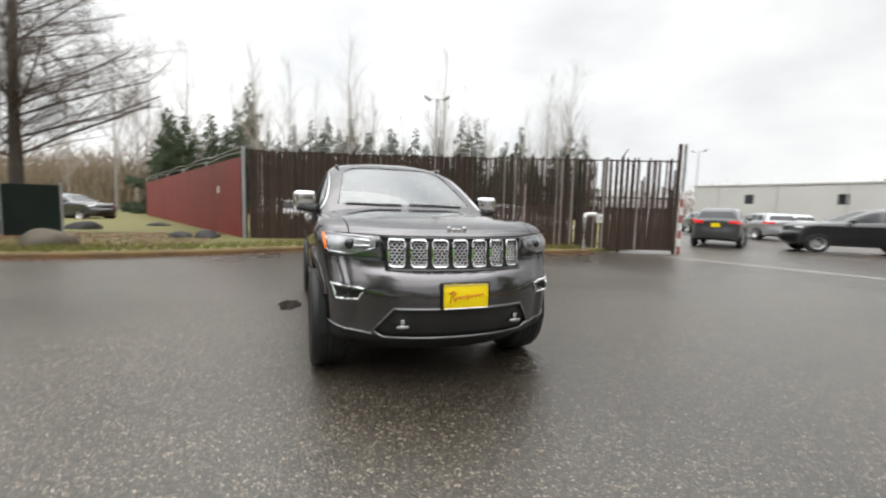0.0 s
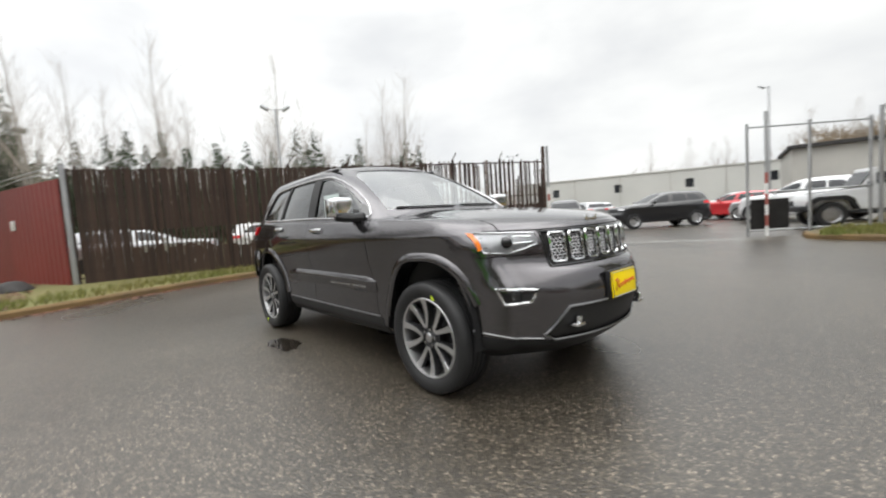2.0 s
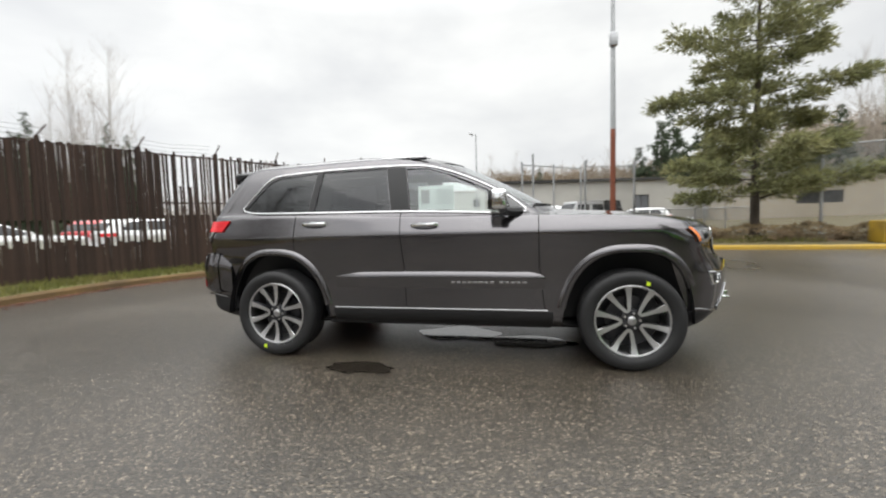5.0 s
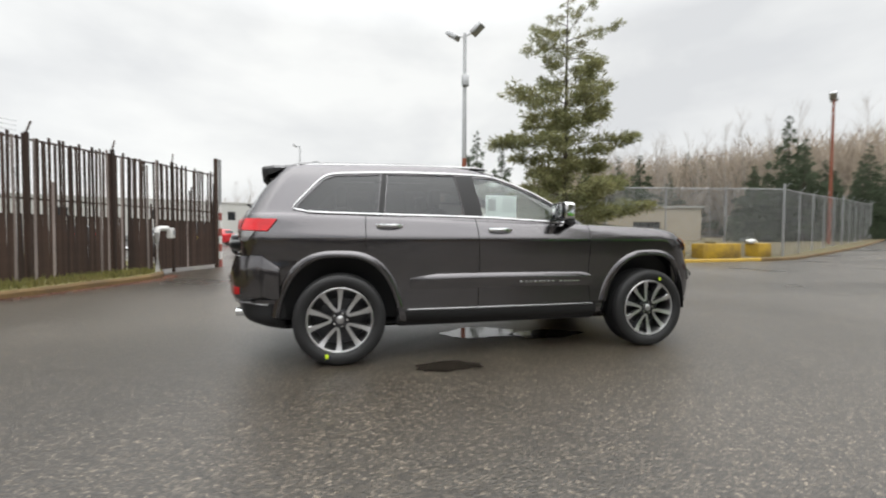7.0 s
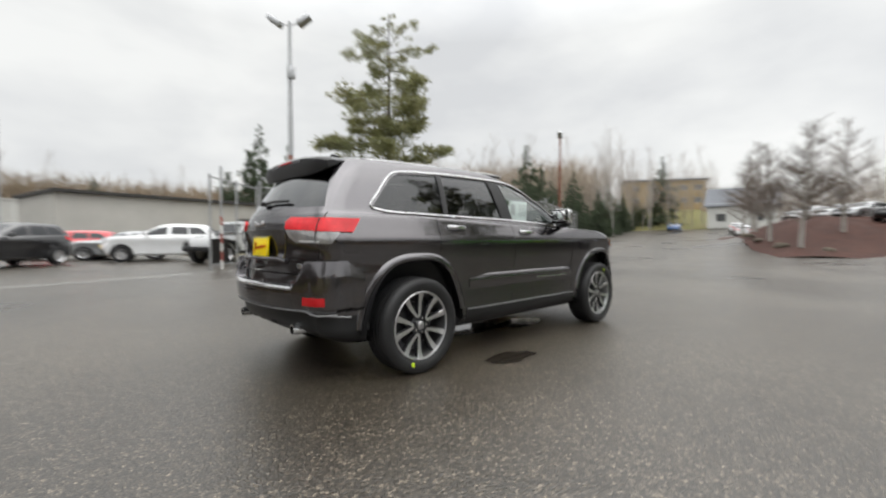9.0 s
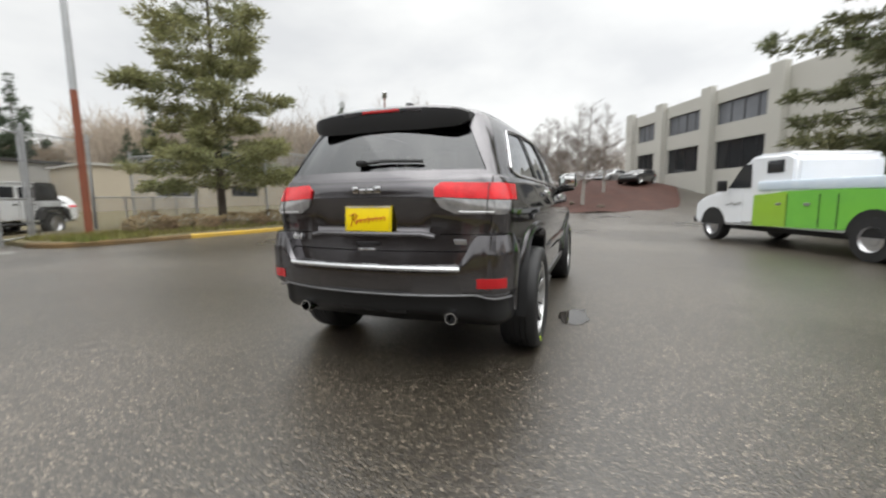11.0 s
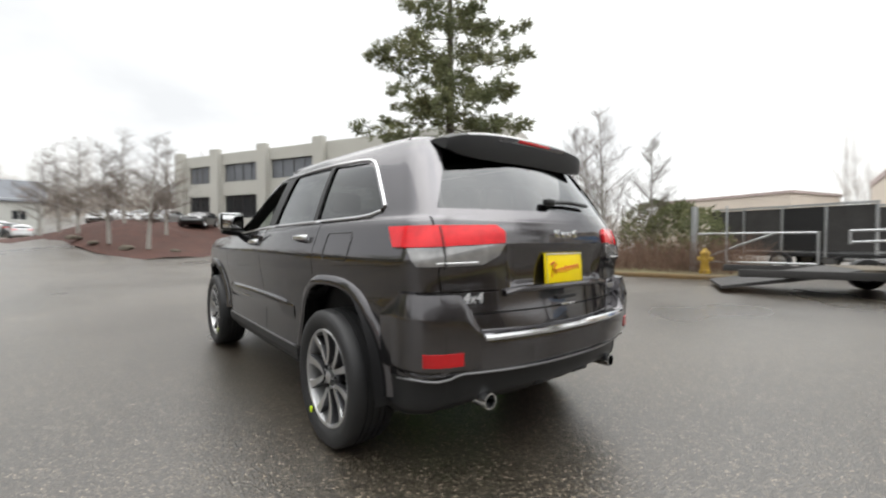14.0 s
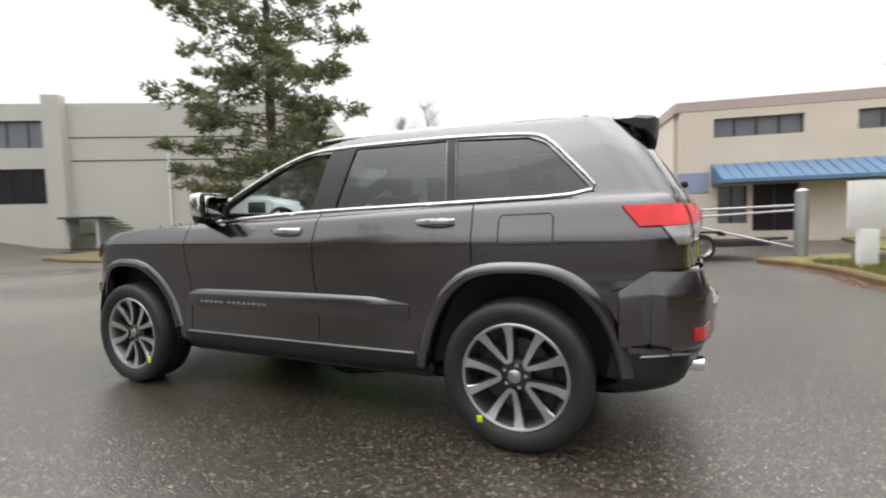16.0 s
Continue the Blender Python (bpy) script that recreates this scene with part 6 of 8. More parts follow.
# outside stair with landing
st = thing("outside_stair", "concrete stair with dark steps beside the office wall", "stair", m)
for k in range(9):
    bm = bmesh.new()
    box(bm, 21.5 + 0.30 * k, -1.0, 2.1 - 0.19 * k, 0.32, 1.2, 0.06)
    part("step", bm, M_DARKSTONE, st, "", False)
bm = bmesh.new()
box(bm, 20.2, -1.0, 2.2, 2.4, 1.3, 0.12)
part("landing", bm, M_DARKSTONE, st, "", False)
for x in (19.3, 21.1):
    bm = bmesh.new()
    box(bm, x, -1.0, 1.3, 0.2, 0.9, 1.9)
    part("support", bm, M_CONC, st, "", False)

# cream building with a blue awning
m, L = facade_frame((-4.8, -21.0), (-24.0, -24.5))
cream = thing("cream_building", "cream stucco building with a blue metal awning", "building", m)
holes = [(1.5, 5.3, 5.05, 5.95), (7.4, 11.6, 5.05, 5.95), (13.4, 17.4, 5.05, 5.95), (3.2, 5.2, 0.5, 2.75), (1.7, 3.0, 0.9, 2.7), (7.2, 8.2, 0.5, 2.7), (10.0, 13.0, 0.9, 2.7)]
bm = bmesh.new()
wall_with_holes(bm, 0, L, -0.1, 6.35, 0, 0.35, holes)
part("front_wall", bm, M_BEIGE, cream, "", False)
bm = bmesh.new()
box(bm, L / 2 - 0.05, 0.03, 6.6, L + 0.3, 0.45, 0.5, 0.03)
part("parapet", bm, M_PINKTRIM, cream, "", False)
bm = bmesh.new()
box(bm, 0.0, 17.7, 3.1, 0.35, 35.0, 6.6)
part("side_wall", bm, M_BEIGE, cream, "", False)
bm = bmesh.new()
box(bm, -0.03, 17.7, 6.55, 0.45, 35.3, 0.55, 0.03)
part("parapet", bm, M_PINKTRIM, cream, "", False)
bm = bmesh.new()
box(bm, L / 2, 17.6, 6.1, L - 0.4, 34.6, 0.2)
part("roof", bm, M_CONC, cream, "", False)
bm = bmesh.new()
box(bm, -0.185, 17.7, 2.9, 0.02, 34.9, 1.0)
part("painted_band", bm, M_BLUEBAND, cream, "", False)
bm = bmesh.new()
box(bm, 0.6, -0.185, 2.9, 1.4, 0.02, 1.0)
part("painted_band", bm, M_BLUEBAND, cream, "", False)
for i, (x0, x1, z0, z1) in enumerate(holes):
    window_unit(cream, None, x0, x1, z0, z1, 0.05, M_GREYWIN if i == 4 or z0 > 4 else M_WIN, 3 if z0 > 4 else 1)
aw = part("awning", (lambda b: (prism(b, [(-0.2, 3.75), (-1.35, 2.95), (-1.35, 2.78), (-0.2, 2.78)], 1.4, L - 0.5, 'x'), b)[1])(bmesh.new()), M_AWNING, cream, "blue ribbed metal awning", False)
for k in range(38):
    x = 1.45 + (L - 2.0) * k / 37
    bm = bmesh.new()
    prism(bm, [(-0.2, 3.80), (-1.36, 2.99), (-1.36, 2.95), (-0.2, 3.75)], x - 0.025, x + 0.025, 'x')
    part("rib", bm, M_AWNING, aw, "", False)
# low block further back
bm = bmesh.new()
box(bm, 0, 0, 3.0, 16, 10, 6.6)
lb = thing("low_annex", "low cream annex behind the main building", "building", pose(14.0, -62.0, 0, 0, 0, -15))
part("wall", bm, M_BEIGE, lb, "", False)
bm = bmesh.new()
box(bm, 0, 0, 6.4, 16.3, 10.3, 0.3)
part("roof_edge", bm, M_PINKTRIM, lb, "", False)

# long pale warehouse behind the car lot
m, L = facade_frame((-40.0, 52.5), (34.0, 78.0))
wh = thing("warehouse", "long low pale grey warehouse with small windows", "building", m)
wins = [(x, x + 1.0, 3.0, 4.2) for x in (6, 15, 24, 33, 42, 51, 60, 69)]
bm = bmesh.new()
wall_with_holes(bm, 0, L, 0, 5.45, 0, 0.4, wins)
part("front_wall", bm, M_WAREHOUSE, wh, "", False)
bm = bmesh.new()
box(bm, L / 2, 10, 5.42, L + 0.4, 20.6, 0.22, 0.03)
part("roof", bm, M_CONC, wh, "", False)
for x in (0.2, L - 0.2):
    bm = bmesh.new()
    box(bm, x, 10, 2.7, 0.4, 19.6, 5.4)
    part("side_wall", bm, M_WAREHOUSE, wh, "", False)
for w in wins:
    window_unit(wh, None, *w, 0.0, M_WIN, 0)
for k in range(12):
    bm = bmesh.new()
    box(bm, 3 + k * 6.4, -0.24, 2.65, 0.12, 0.08, 5.3)
    part("downpipe", bm, M_CONC, wh, "", False)
# nearer grey wall with a dark eave
m, L = facade_frame((-3.2, 41.5), (24.0, 48.0))
nw = thing("workshop", "grey block workshop wall with a dark eave", "building", m)
bm = bmesh.new()
wall_with_holes(bm, 0, L, 0, 4.75, 0, 0.4, [(15, 16.6, 1.5, 3.2)])
part("front_wall", bm, M_CONC, nw, "", False)
bm = bmesh.new()
box(bm, L / 2, 5.0, 4.86, L + 0.5, 11.2, 0.28, 0.03)
part("roof", bm, M_DARKSTONE, nw, "dark flat roof edge", False)
for x in (0.2, L - 0.2):
    bm = bmesh.new()
    box(bm, x, 5.2, 2.35, 0.4, 10, 4.7)
    part("side_wall", bm, M_CONC, nw, "", False)
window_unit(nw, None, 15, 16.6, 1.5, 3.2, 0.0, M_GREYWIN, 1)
# tan building beyond the chain-link fence
m, L = facade_frame((17.0, 37.0), (36.0, 33.0))
tb = thing("tan_building", "low tan block building beyond the fence", "building", m)
bm = bmesh.new()
wins = [(5, 8, 1.6, 2.6), (12, 15, 1.6, 2.6)]
wall_with_holes(bm, 0, L, 0, 4.2, 0, 0.4, wins)
part("front_wall", bm, M_TAN, tb, "", False)
bm = bmesh.new()
box(bm, L / 2, 4, 4.2, L + 0.4, 8.8, 0.2)
part("roof", bm, M_CONC, tb, "", False)
for x in (0.2, L - 0.2):
    bm = bmesh.new()
    box(bm, x, 4.1, 2.05, 0.4, 7.8, 4.1)
    part("side_wall", bm, M_TAN, tb, "", False)
for w in wins:
    window_unit(tb, None, *w, 0.0, M_WIN, 1)


# ochre flats on a grassy slope at the end of the road, and a grey gabled house before them
M_OCHRE = material("ochre_render", (0.42, 0.31, 0.17), 0.85, 0, 0.2, 6, 0.3)
M_SHINGLE = material("grey_shingles", (0.17, 0.18, 0.20), 0.8, 0, 0.3, 12, 0.5)
bm = bmesh.new()
rows_ = []
for k in range(9):
    f = k / 8
    row_ = []
    for j in range(7):
        g = j / 6
        x, y = 88 - 10 * f + 30 * g, 12 + 36 * f + 8 * g
        row_.append(bm.verts.new((x, y, ground_z(x, y) + 0.03 + 4.2 * smooth_step(0, 0.8, g) * smooth_step(0, 0.3, f) + 0.25 * noise.noise(Vector((x, y, 0)) * 0.3))))
    rows_.append(row_)
for a, b in zip(rows_, rows_[1:]):
    for i in range(6):
        bm.faces.new((a[i], a[i + 1], b[i + 1], b[i]))
bmesh.ops.recalc_face_normals(bm, faces=bm.faces)
solid("grass_slope", bm, M_GRASS, "yellow-green grass slope at the end of the road", kind="structure")
m, L = facade_frame((101.0, 41.0), (110.0, 26.0))
flats = thing("ochre_flats", "three-storey ochre flats on the slope", "building", m @ Matrix.Translation((0, 0, 5.4)))
wins = [(x, x + 1.6, z, z + 1.4) for x in (1.5, 5.0, 8.5, 12.0, 15.0) for z in (1.2, 4.2, 7.2)]
bm = bmesh.new()
wall_with_holes(bm, 0, L, -2, 9.6, 0, 0.4, wins)
part("front_wall", bm, M_OCHRE, flats, "", False)
bm = bmesh.new()
box(bm, L / 2, 4.6, 9.8, L + 1.0, 10.4, 0.4)
part("roof", bm, M_SHINGLE, flats, "", False)
for x in (0.2, L - 0.2):
    bm = bmesh.new()
    box(bm, x, 4.6, 3.8, 0.4, 8.8, 11.6)
    part("side_wall", bm, M_OCHRE, flats, "", False)
for w in wins:
    window_unit(flats, None, *w, 0.05, M_GREYWIN, 1, M_WHITEP)
house = thing("gabled_house", "pale house with a grey shingle gable roof by the road", "building", pose(88.0, 14.5, ground_z(88.0, 14.5), 0, 0, -82))
bm = bmesh.new()
wall_with_holes(bm, -5, 5, 0, 4.4, -3.5, 0.3, [(-3.6, -2.2, 1.2, 2.6), (1.6, 3.2, 1.2, 2.6)])
part("front_wall", bm, M_WAREHOUSE, house, "", False)
for x in (-4.85, 4.85):
    bm = bmesh.new()
    prism(bm, [(-3.3, 0), (3.3, 0), (3.3, 4.4), (0, 7.2), (-3.3, 4.4)], x - 0.15, x + 0.15, 'x')
    part("gable_wall", bm, M_WAREHOUSE, house, "", False)
for q in (1, -1):
    bm = bmesh.new()
    prism(bm, [(0, 7.45), (q * 4.0, 4.05), (q * 4.0, 3.85), (0, 7.2)], -5.5, 5.5, 'x')
    part("roof_slope", bm, M_SHINGLE, house, "grey shingle roof", False)
for x0, x1 in ((-3.6, -2.2), (1.6, 3.2)):
    window_unit(house, None, x0, x1, 1.2, 2.6, -3.45, M_WIN, 1, M_WHITEP)


# ---- other vehicles ----
def plain_wheel(parent, x, y, z, r, w=0.22, rim_mat=None):
    bm = bmesh.new()
    lathe(bm, [(r * 0.62, -w / 2), (r * 0.93, -w / 2), (r, -w * 0.3), (r, w * 0.3), (r * 0.93, w / 2), (r * 0.62, w / 2)], 24)
    t = part("tyre", bm, M_TYRE, parent)
    t.matrix_basis = Matrix.Translation((x, y, z))
    bm = bmesh.new()
    lathe(bm, [(0.001, 0.05), (r * 0.2, 0.06), (r * 0.25, 0.03), (r * 0.5, 0.02), (r * 0.58, 0.07), (r * 0.64, 0.10), (r * 0.64, -0.08)], 24)
    for k in range(5):
        a = 2 * math.pi * k / 5
        box(bm, r * 0.36 * math.cos(a), 0.055, r * 0.36 * math.sin(a), 0.05, 0.03, 0.05)
    rm = part("rim", bm, rim_mat or M_ALLOY, t)
    rm.matrix_basis = pose(0, 0.02 if y > 0 else -0.02, 0, 0, 0, 0 if y > 0 else 180)


def coarse_skin():
    rows = [body_row(r) for r in LOWER_ROWS + UPPER_ROWS]
    bm, grid = bmesh.new(), []
    keep = [*range(0, 18, 4), *range(18, 28, 3), *range(28, 100, 4), *range(100, 110, 3), *range(110, 127, 4), 127]
    for r in rows:
        pts = [r[min(i, len(r) - 1)] for i in keep]
        left = [bm.verts.new(p) for p in pts]
        right = [bm.verts.new((p.x, -p.y, p.z)) for p in pts[1:-1]]
        grid.append(left + right[::-1])
    for a, b in zip(grid, grid[1:]):
        for k in range(len(a)):
            bm.faces.new((a[k], a[(k + 1) % len(a)], b[(k + 1) % len(b)], b[k]))
    bm.faces.new(grid[0][::-1])
    bm.faces.new(grid[-1])
    bmesh.ops.remove_doubles(bm, verts=bm.verts, dist=0.001)
    bmesh.ops.recalc_face_normals(bm, faces=bm.faces)
    for lo, hi in ((0.45, 1.2), (-1.2, -0.45)):
        for poly in (FRONT_GLASS, REAR_GLASS, QUARTER_GLASS):
            for f in score(bm, poly, 'y', lo, hi):
                f.material_index = 1
        for hx in (HUB_X, -HUB_X):
            for f in score(bm, disc(hx, HUB_Z, 0.44, 14), 'y', lo, hi):
                f.material_index = 2
    for poly, lo, hi in ((WINDSHIELD, 0.0, 1.3), (BACKLIGHT, -2.6, -1.7)):
        for f in score(bm, poly, 'x', lo, hi):
            f.material_index = 1
    for f in score(bm, [(-0.6, 0.40), (0.6, 0.40), (0.5, 0.60), (-0.5, 0.60)], 'x', 1.9, 2.6) + score(bm, [(-0.5, 0.83), (0.5, 0.83), (0.5, 1.02), (-0.5, 1.02)], 'x', 1.9, 2.6):
        f.material_index = 2
    for s in (1, -1):
        for f in score(bm, [(s * 0.82, 1.03), (s * 0.56, 1.02), (s * 0.56, 0.95), (s * 0.82, 0.93)], 'x', 1.5, 2.6):
            f.material_index = 3
        for f in score(bm, [(s * 0.86, 1.18), (s * 0.45, 1.18), (s * 0.45, 1.05), (s * 0.86, 1.05)], 'x', -2.7, -1.8):
            f.material_index = 4
    return bm


LOT_BODY = mesh_of(coarse_skin(), "lot_body", [M_WHITE, M_WIN, M_BLACK, M_LENS, M_RED])


def lot_car(x, y, heading, mat, label, low=1.0, size=1.0, plate=False, z=None):
    c = thing("parked_car", label, "car", pose(x, y, ground_z(x, y) if z is None else z, 0, 0, heading) @ Matrix.Diagonal((size, size, size * low, 1)), "cars parked around the lot")
    me = LOT_BODY.copy()
    me.materials[0] = mat
    me.materials[3] = M_SATIN
    b = new("body", me)
    b.parent = c
    for hx in (HUB_X, -HUB_X):
        for s in (1, -1):
            plain_wheel(c, hx, s * 0.82, 0.36 / low * 1.0, 0.36 / low if low < 1 else 0.36)
    if plate:
        for xx in (2.33, -2.40):
            bm = bmesh.new()
            box(bm, xx, 0, 0.68 if xx > 0 else 0.98, 0.03, 0.32, 0.16, 0.005)
            part("plate", bm, M_YELLOW, c, "yellow dealer plate", False)
    for s in (1, -1):
        bm = bmesh.new()
        box(bm, 0.55, s * 1.0, 1.25, 0.12, 0.2, 0.16, 0.04)
        part("mirror", bm, mat, c)
    return c


def car_paint(name, rgb, metal=0.0):
    return material(name, rgb, 0.3, metal, 0.1, 200, 2, coat=1.0)


P_BLACK, P_WHITE, P_RED = car_paint("black_paint", (0.010, 0.010, 0.012)), car_paint("white_car_paint", (0.72, 0.73, 0.74)), car_paint("red_car_paint", (0.50, 0.012, 0.02))
P_SILVER, P_GREY, P_BLUE = car_paint("silver_paint", (0.38, 0.39, 0.40), 0.5), car_paint("charcoal_paint", (0.06, 0.062, 0.066), 0.4), car_paint("blue_car_paint", (0.05, 0.12, 0.30))
lot_car(-4.9, 18.8, -131, P_BLACK, "black SUV parked in the fenced lot", 0.95)
lot_car(-8.4, 16.4, 122, P_GREY, "dark grey SUV with its tail to the gate", 0.97, 0.95, True)
lot_car(0.4, 20.3, 166, P_WHITE, "white SUV parked in a row", 1.0, 1.0, True)
lot_car(-0.8, 23.0, 164, P_SILVER, "silver car parked in a row", 0.86, 0.95, True)
lot_car(-2.9, 24.9, 164, P_RED, "bright red car parked in a row", 0.88, 0.95, True)
lot_car(-5.2, 33.0, 166, P_SILVER, "silver car parked in a row", 0.9)
lot_car(-12.5, 25.0, 150, P_SILVER, "silver car parked beyond the gate", 0.88)
lot_car(-15.5, 31.5, 160, P_WHITE, "white car parked beyond the gate", 0.88)
lot_car(-19.0, 28.0, 140, P_GREY, "dark car parked beyond the gate", 0.9)
lot_car(-13.5, 38.0, 160, P_RED, "red car parked far back", 0.88)
lot_car(6.8, 24.5, 166, P_WHITE, "white car behind the chain-link fence", 0.86)
lot_car(-15.0, 9.5, 100, P_RED, "red car hidden behind the slat fence", 0.86)
lot_car(-13.6, 4.2, 75, P_WHITE, "white car hidden behind the slat fence", 0.86)
lot_car(-14.6, -0.6, 80, P_SILVER, "silver car hidden behind the slat fence", 0.86)
lot_car(-12.0, 8.6, 66, P_WHITE, "white car hidden behind the slat fence", 0.86)
lot_car(36.5, -4.4, 152, P_BLACK, "black saloon on the raised lot", 0.80, 0.98, False, 2.15)
lot_car(39.5, -2.2, 152, P_SILVER, "silver car on the raised lot", 0.84, 0.98, False, 2.3)
lot_car(43.0, -0.8, 152, P_WHITE, "white car on the raised lot", 0.84, 1.0, False, 2.4)
lot_car(46.0, 1.4, 152, P_WHITE, "white car on the raised lot", 0.84, 1.0, False, 2.5)
lot_car(78.0, 22.5, 190, P_BLUE, "pale blue car far up the road", 0.86)
lot_car(72.0, 12.0, 10, P_WHITE, "white car parked along the road", 0.85)
lot_car(66.0, 10.2, 10, P_GREY, "grey car parked along the road", 0.85)
lot_car(60.0, 8.8, 10, P_WHITE, "white car parked along the road", 0.85)
lot_car(-26.0, -13.5, 60, P_GREY, "dark car beyond the grass", 0.88)
lot_car(-33.0, -16.5, 60, P_WHITE, "white car beyond the grass", 0.88)
lot_car(4.0, 40.0, 175, P_WHITE, "white car before the workshop", 0.88)
lot_car(-1.5, -22.0, 200, P_WHITE, "white pickup-sized car by the cream building", 1.0)

# boxy four-door off-roader with black flares, side-on behind the lot's fence
jeepish = thing("off_roader", "boxy white four-door off-roader with black flares and soft top", "car", pose(2.78, 16.72, 0, 0, 0, 205))
bm = bmesh.new()
prism(bm, [(-2.0, 0.62), (1.0, 0.52), (1.05, 0.62), (1.98, 0.66), (2.02, 0.98), (1.95, 1.10), (0.72, 1.20), (-2.02, 1.20)], -0.70, 0.70)
bmesh.ops.bevel(bm, geom=bm.edges[:], offset=0.04, segments=2, affect='EDGES')
part("body", bm, P_WHITE, jeepish)
bm = bmesh.new()
prism(bm, [(-1.02, 1.19), (0.70, 1.19), (0.36, 1.76), (-1.02, 1.80)], -0.64, 0.64)
bmesh.ops.bevel(bm, geom=bm.edges[:], offset=0.04, segments=2, affect='EDGES')
part("cabin", bm, P_WHITE, jeepish)
bm = bmesh.new()
prism(bm, [(-2.02, 1.205), (-1.0, 1.205), (-1.0, 1.82), (-1.88, 1.82)], -0.645, 0.645)
bmesh.ops.bevel(bm, geom=bm.edges[:], offset=0.05, segments=2, affect='EDGES')
part("rear_top", bm, M_BLACK, jeepish, "black rear top with dark windows")
bm = bmesh.new()
prism(bm, [(-1.05, 1.79), (0.38, 1.75), (0.36, 1.80), (-1.05, 1.84)], -0.655, 0.655)
part("roof_panel", bm, P_WHITE, jeepish, "", False)
bm = bmesh.new()
prism(bm, [(0.72, 1.24), (0.735, 1.25), (0.43, 1.70), (0.415, 1.70)], -0.56, 0.56)
part("windscreen", bm, M_WIN, jeepish, "", False)
for s in (1, -1):
    for x0, x1 in ((-0.95, -0.40), (-0.24, 0.34)):
        bm = bmesh.new()
        box(bm, (x0 + x1) / 2, s * 0.645, 1.47, x1 - x0, 0.02, 0.36, 0.008)
        part("window", bm, M_WIN, jeepish)
    bm = bmesh.new()
    box(bm, -1.44, s * 0.65, 1.50, 0.66, 0.02, 0.40, 0.008)
    part("rear_window", bm, M_WIN, jeepish)
    for x in (-1.02, -0.32, 0.52):
        bm = bmesh.new()
        box(bm, x, s * 0.702, 0.90, 0.014, 0.008, 0.60)
        part("door_gap", bm, M_BLACK, jeepish, "", False)
    for x in (-0.84, -0.16):
        bm = bmesh.new()
        box(bm, x, s * 0.715, 1.08, 0.14, 0.03, 0.04, 0.01)
        part("door_handle", bm, M_BLACK, jeepish)
    bm = bmesh.new()
    box(bm, 0.55, s * 0.80, 1.30, 0.10, 0.18, 0.20, 0.03)
    part("mirror", bm, M_BLACK, jeepish)
    bm = bmesh.new()
    rod(bm, (-1.0, s * 0.78, 0.44), (1.0, s * 0.78, 0.44), 0.045, None, 10)
    part("side_step", bm, M_BLACK, jeepish)
    for hx in (1.47, -1.47):
        plain_wheel(jeepish, hx, s * 0.74, 0.41, 0.41, 0.26, M_SATIN)
        bm = bmesh.new()
        ring = [(hx - 0.66, 0.56), (hx - 0.52, 0.90), (hx - 0.34, 1.0), (hx + 0.34, 1.0), (hx + 0.56, 0.88), (hx + 0.68, 0.56),
                (hx + 0.56, 0.56), (hx + 0.42, 0.80), (hx + 0.28, 0.88), (hx - 0.28, 0.88), (hx - 0.42, 0.80), (hx - 0.54, 0.56)]
        prism(bm, ring, s * 0.80 - 0.12, s * 0.80 + 0.12)
        part("fender_flare", bm, M_BLACK, jeepish, "", False)
for x in (2.12, -2.10):
    bm = bmesh.new()
    box(bm, x, 0, 0.62, 0.22, 1.6, 0.20, 0.04)
    part("bumper", bm, M_BLACK, jeepish)
bm = bmesh.new()
lathe(bm, [(0.2, -0.12), (0.38, -0.12), (0.40, 0.0), (0.38, 0.12), (0.2, 0.12)], 24)
sp = part("spare_tyre", bm, M_TYRE, jeepish)
sp.matrix_basis = pose(-2.16, 0.0, 1.08, 0, 0, 90)

# ---- utility truck in green and white ----
M_TWHITE = material("truck_white", (0.74, 0.76, 0.79), 0.35, 0, 0.08, 20, 1.5, coat=0.6)
M_GREEN = material("lime_green_wrap", (0.17, 0.50, 0.055), 0.4, 0, 0.15, 6, 1.1, coat=0.5, alt=(0.12, 0.40, 0.05))
M_SKYWRAP = material("pale_blue_wrap", (0.46, 0.56, 0.68), 0.35, 0, 0.2, 6, 1.1, coat=0.5, alt=(0.66, 0.72, 0.76))
M_LIME = material("yellow_green_wrap", (0.28, 0.50, 0.04), 0.4, 0, 0.15, 6, 1.1, coat=0.5)
truck = thing("utility_truck", "white van-nosed truck with a lime green service body", "truck", pose(6.25, -5.62, 0, 0, 0, 22))
bm = bmesh.new()
prism(bm, [(0.95, 0.42), (0.95, 1.30), (1.35, 1.32), (1.75, 1.22), (2.45, 1.06), (2.68, 0.92), (2.72, 0.50), (2.6, 0.36)], -0.93, 0.93)
bmesh.ops.bevel(bm, geom=bm.edges[:], offset=0.06, segments=3, affect='EDGES')
part("bonnet", bm, M_TWHITE, truck)
bm = bmesh.new()
prism(bm, [(-0.35, 0.42), (-0.35, 1.86), (-0.15, 1.97), (0.75, 1.98), (1.02, 1.86), (1.62, 1.22), (1.62, 0.42)], -0.92, 0.92)
bmesh.ops.bevel(bm, geom=bm.edges[:], offset=0.09, segments=3, affect='EDGES')
part("cab", bm, M_TWHITE, truck)
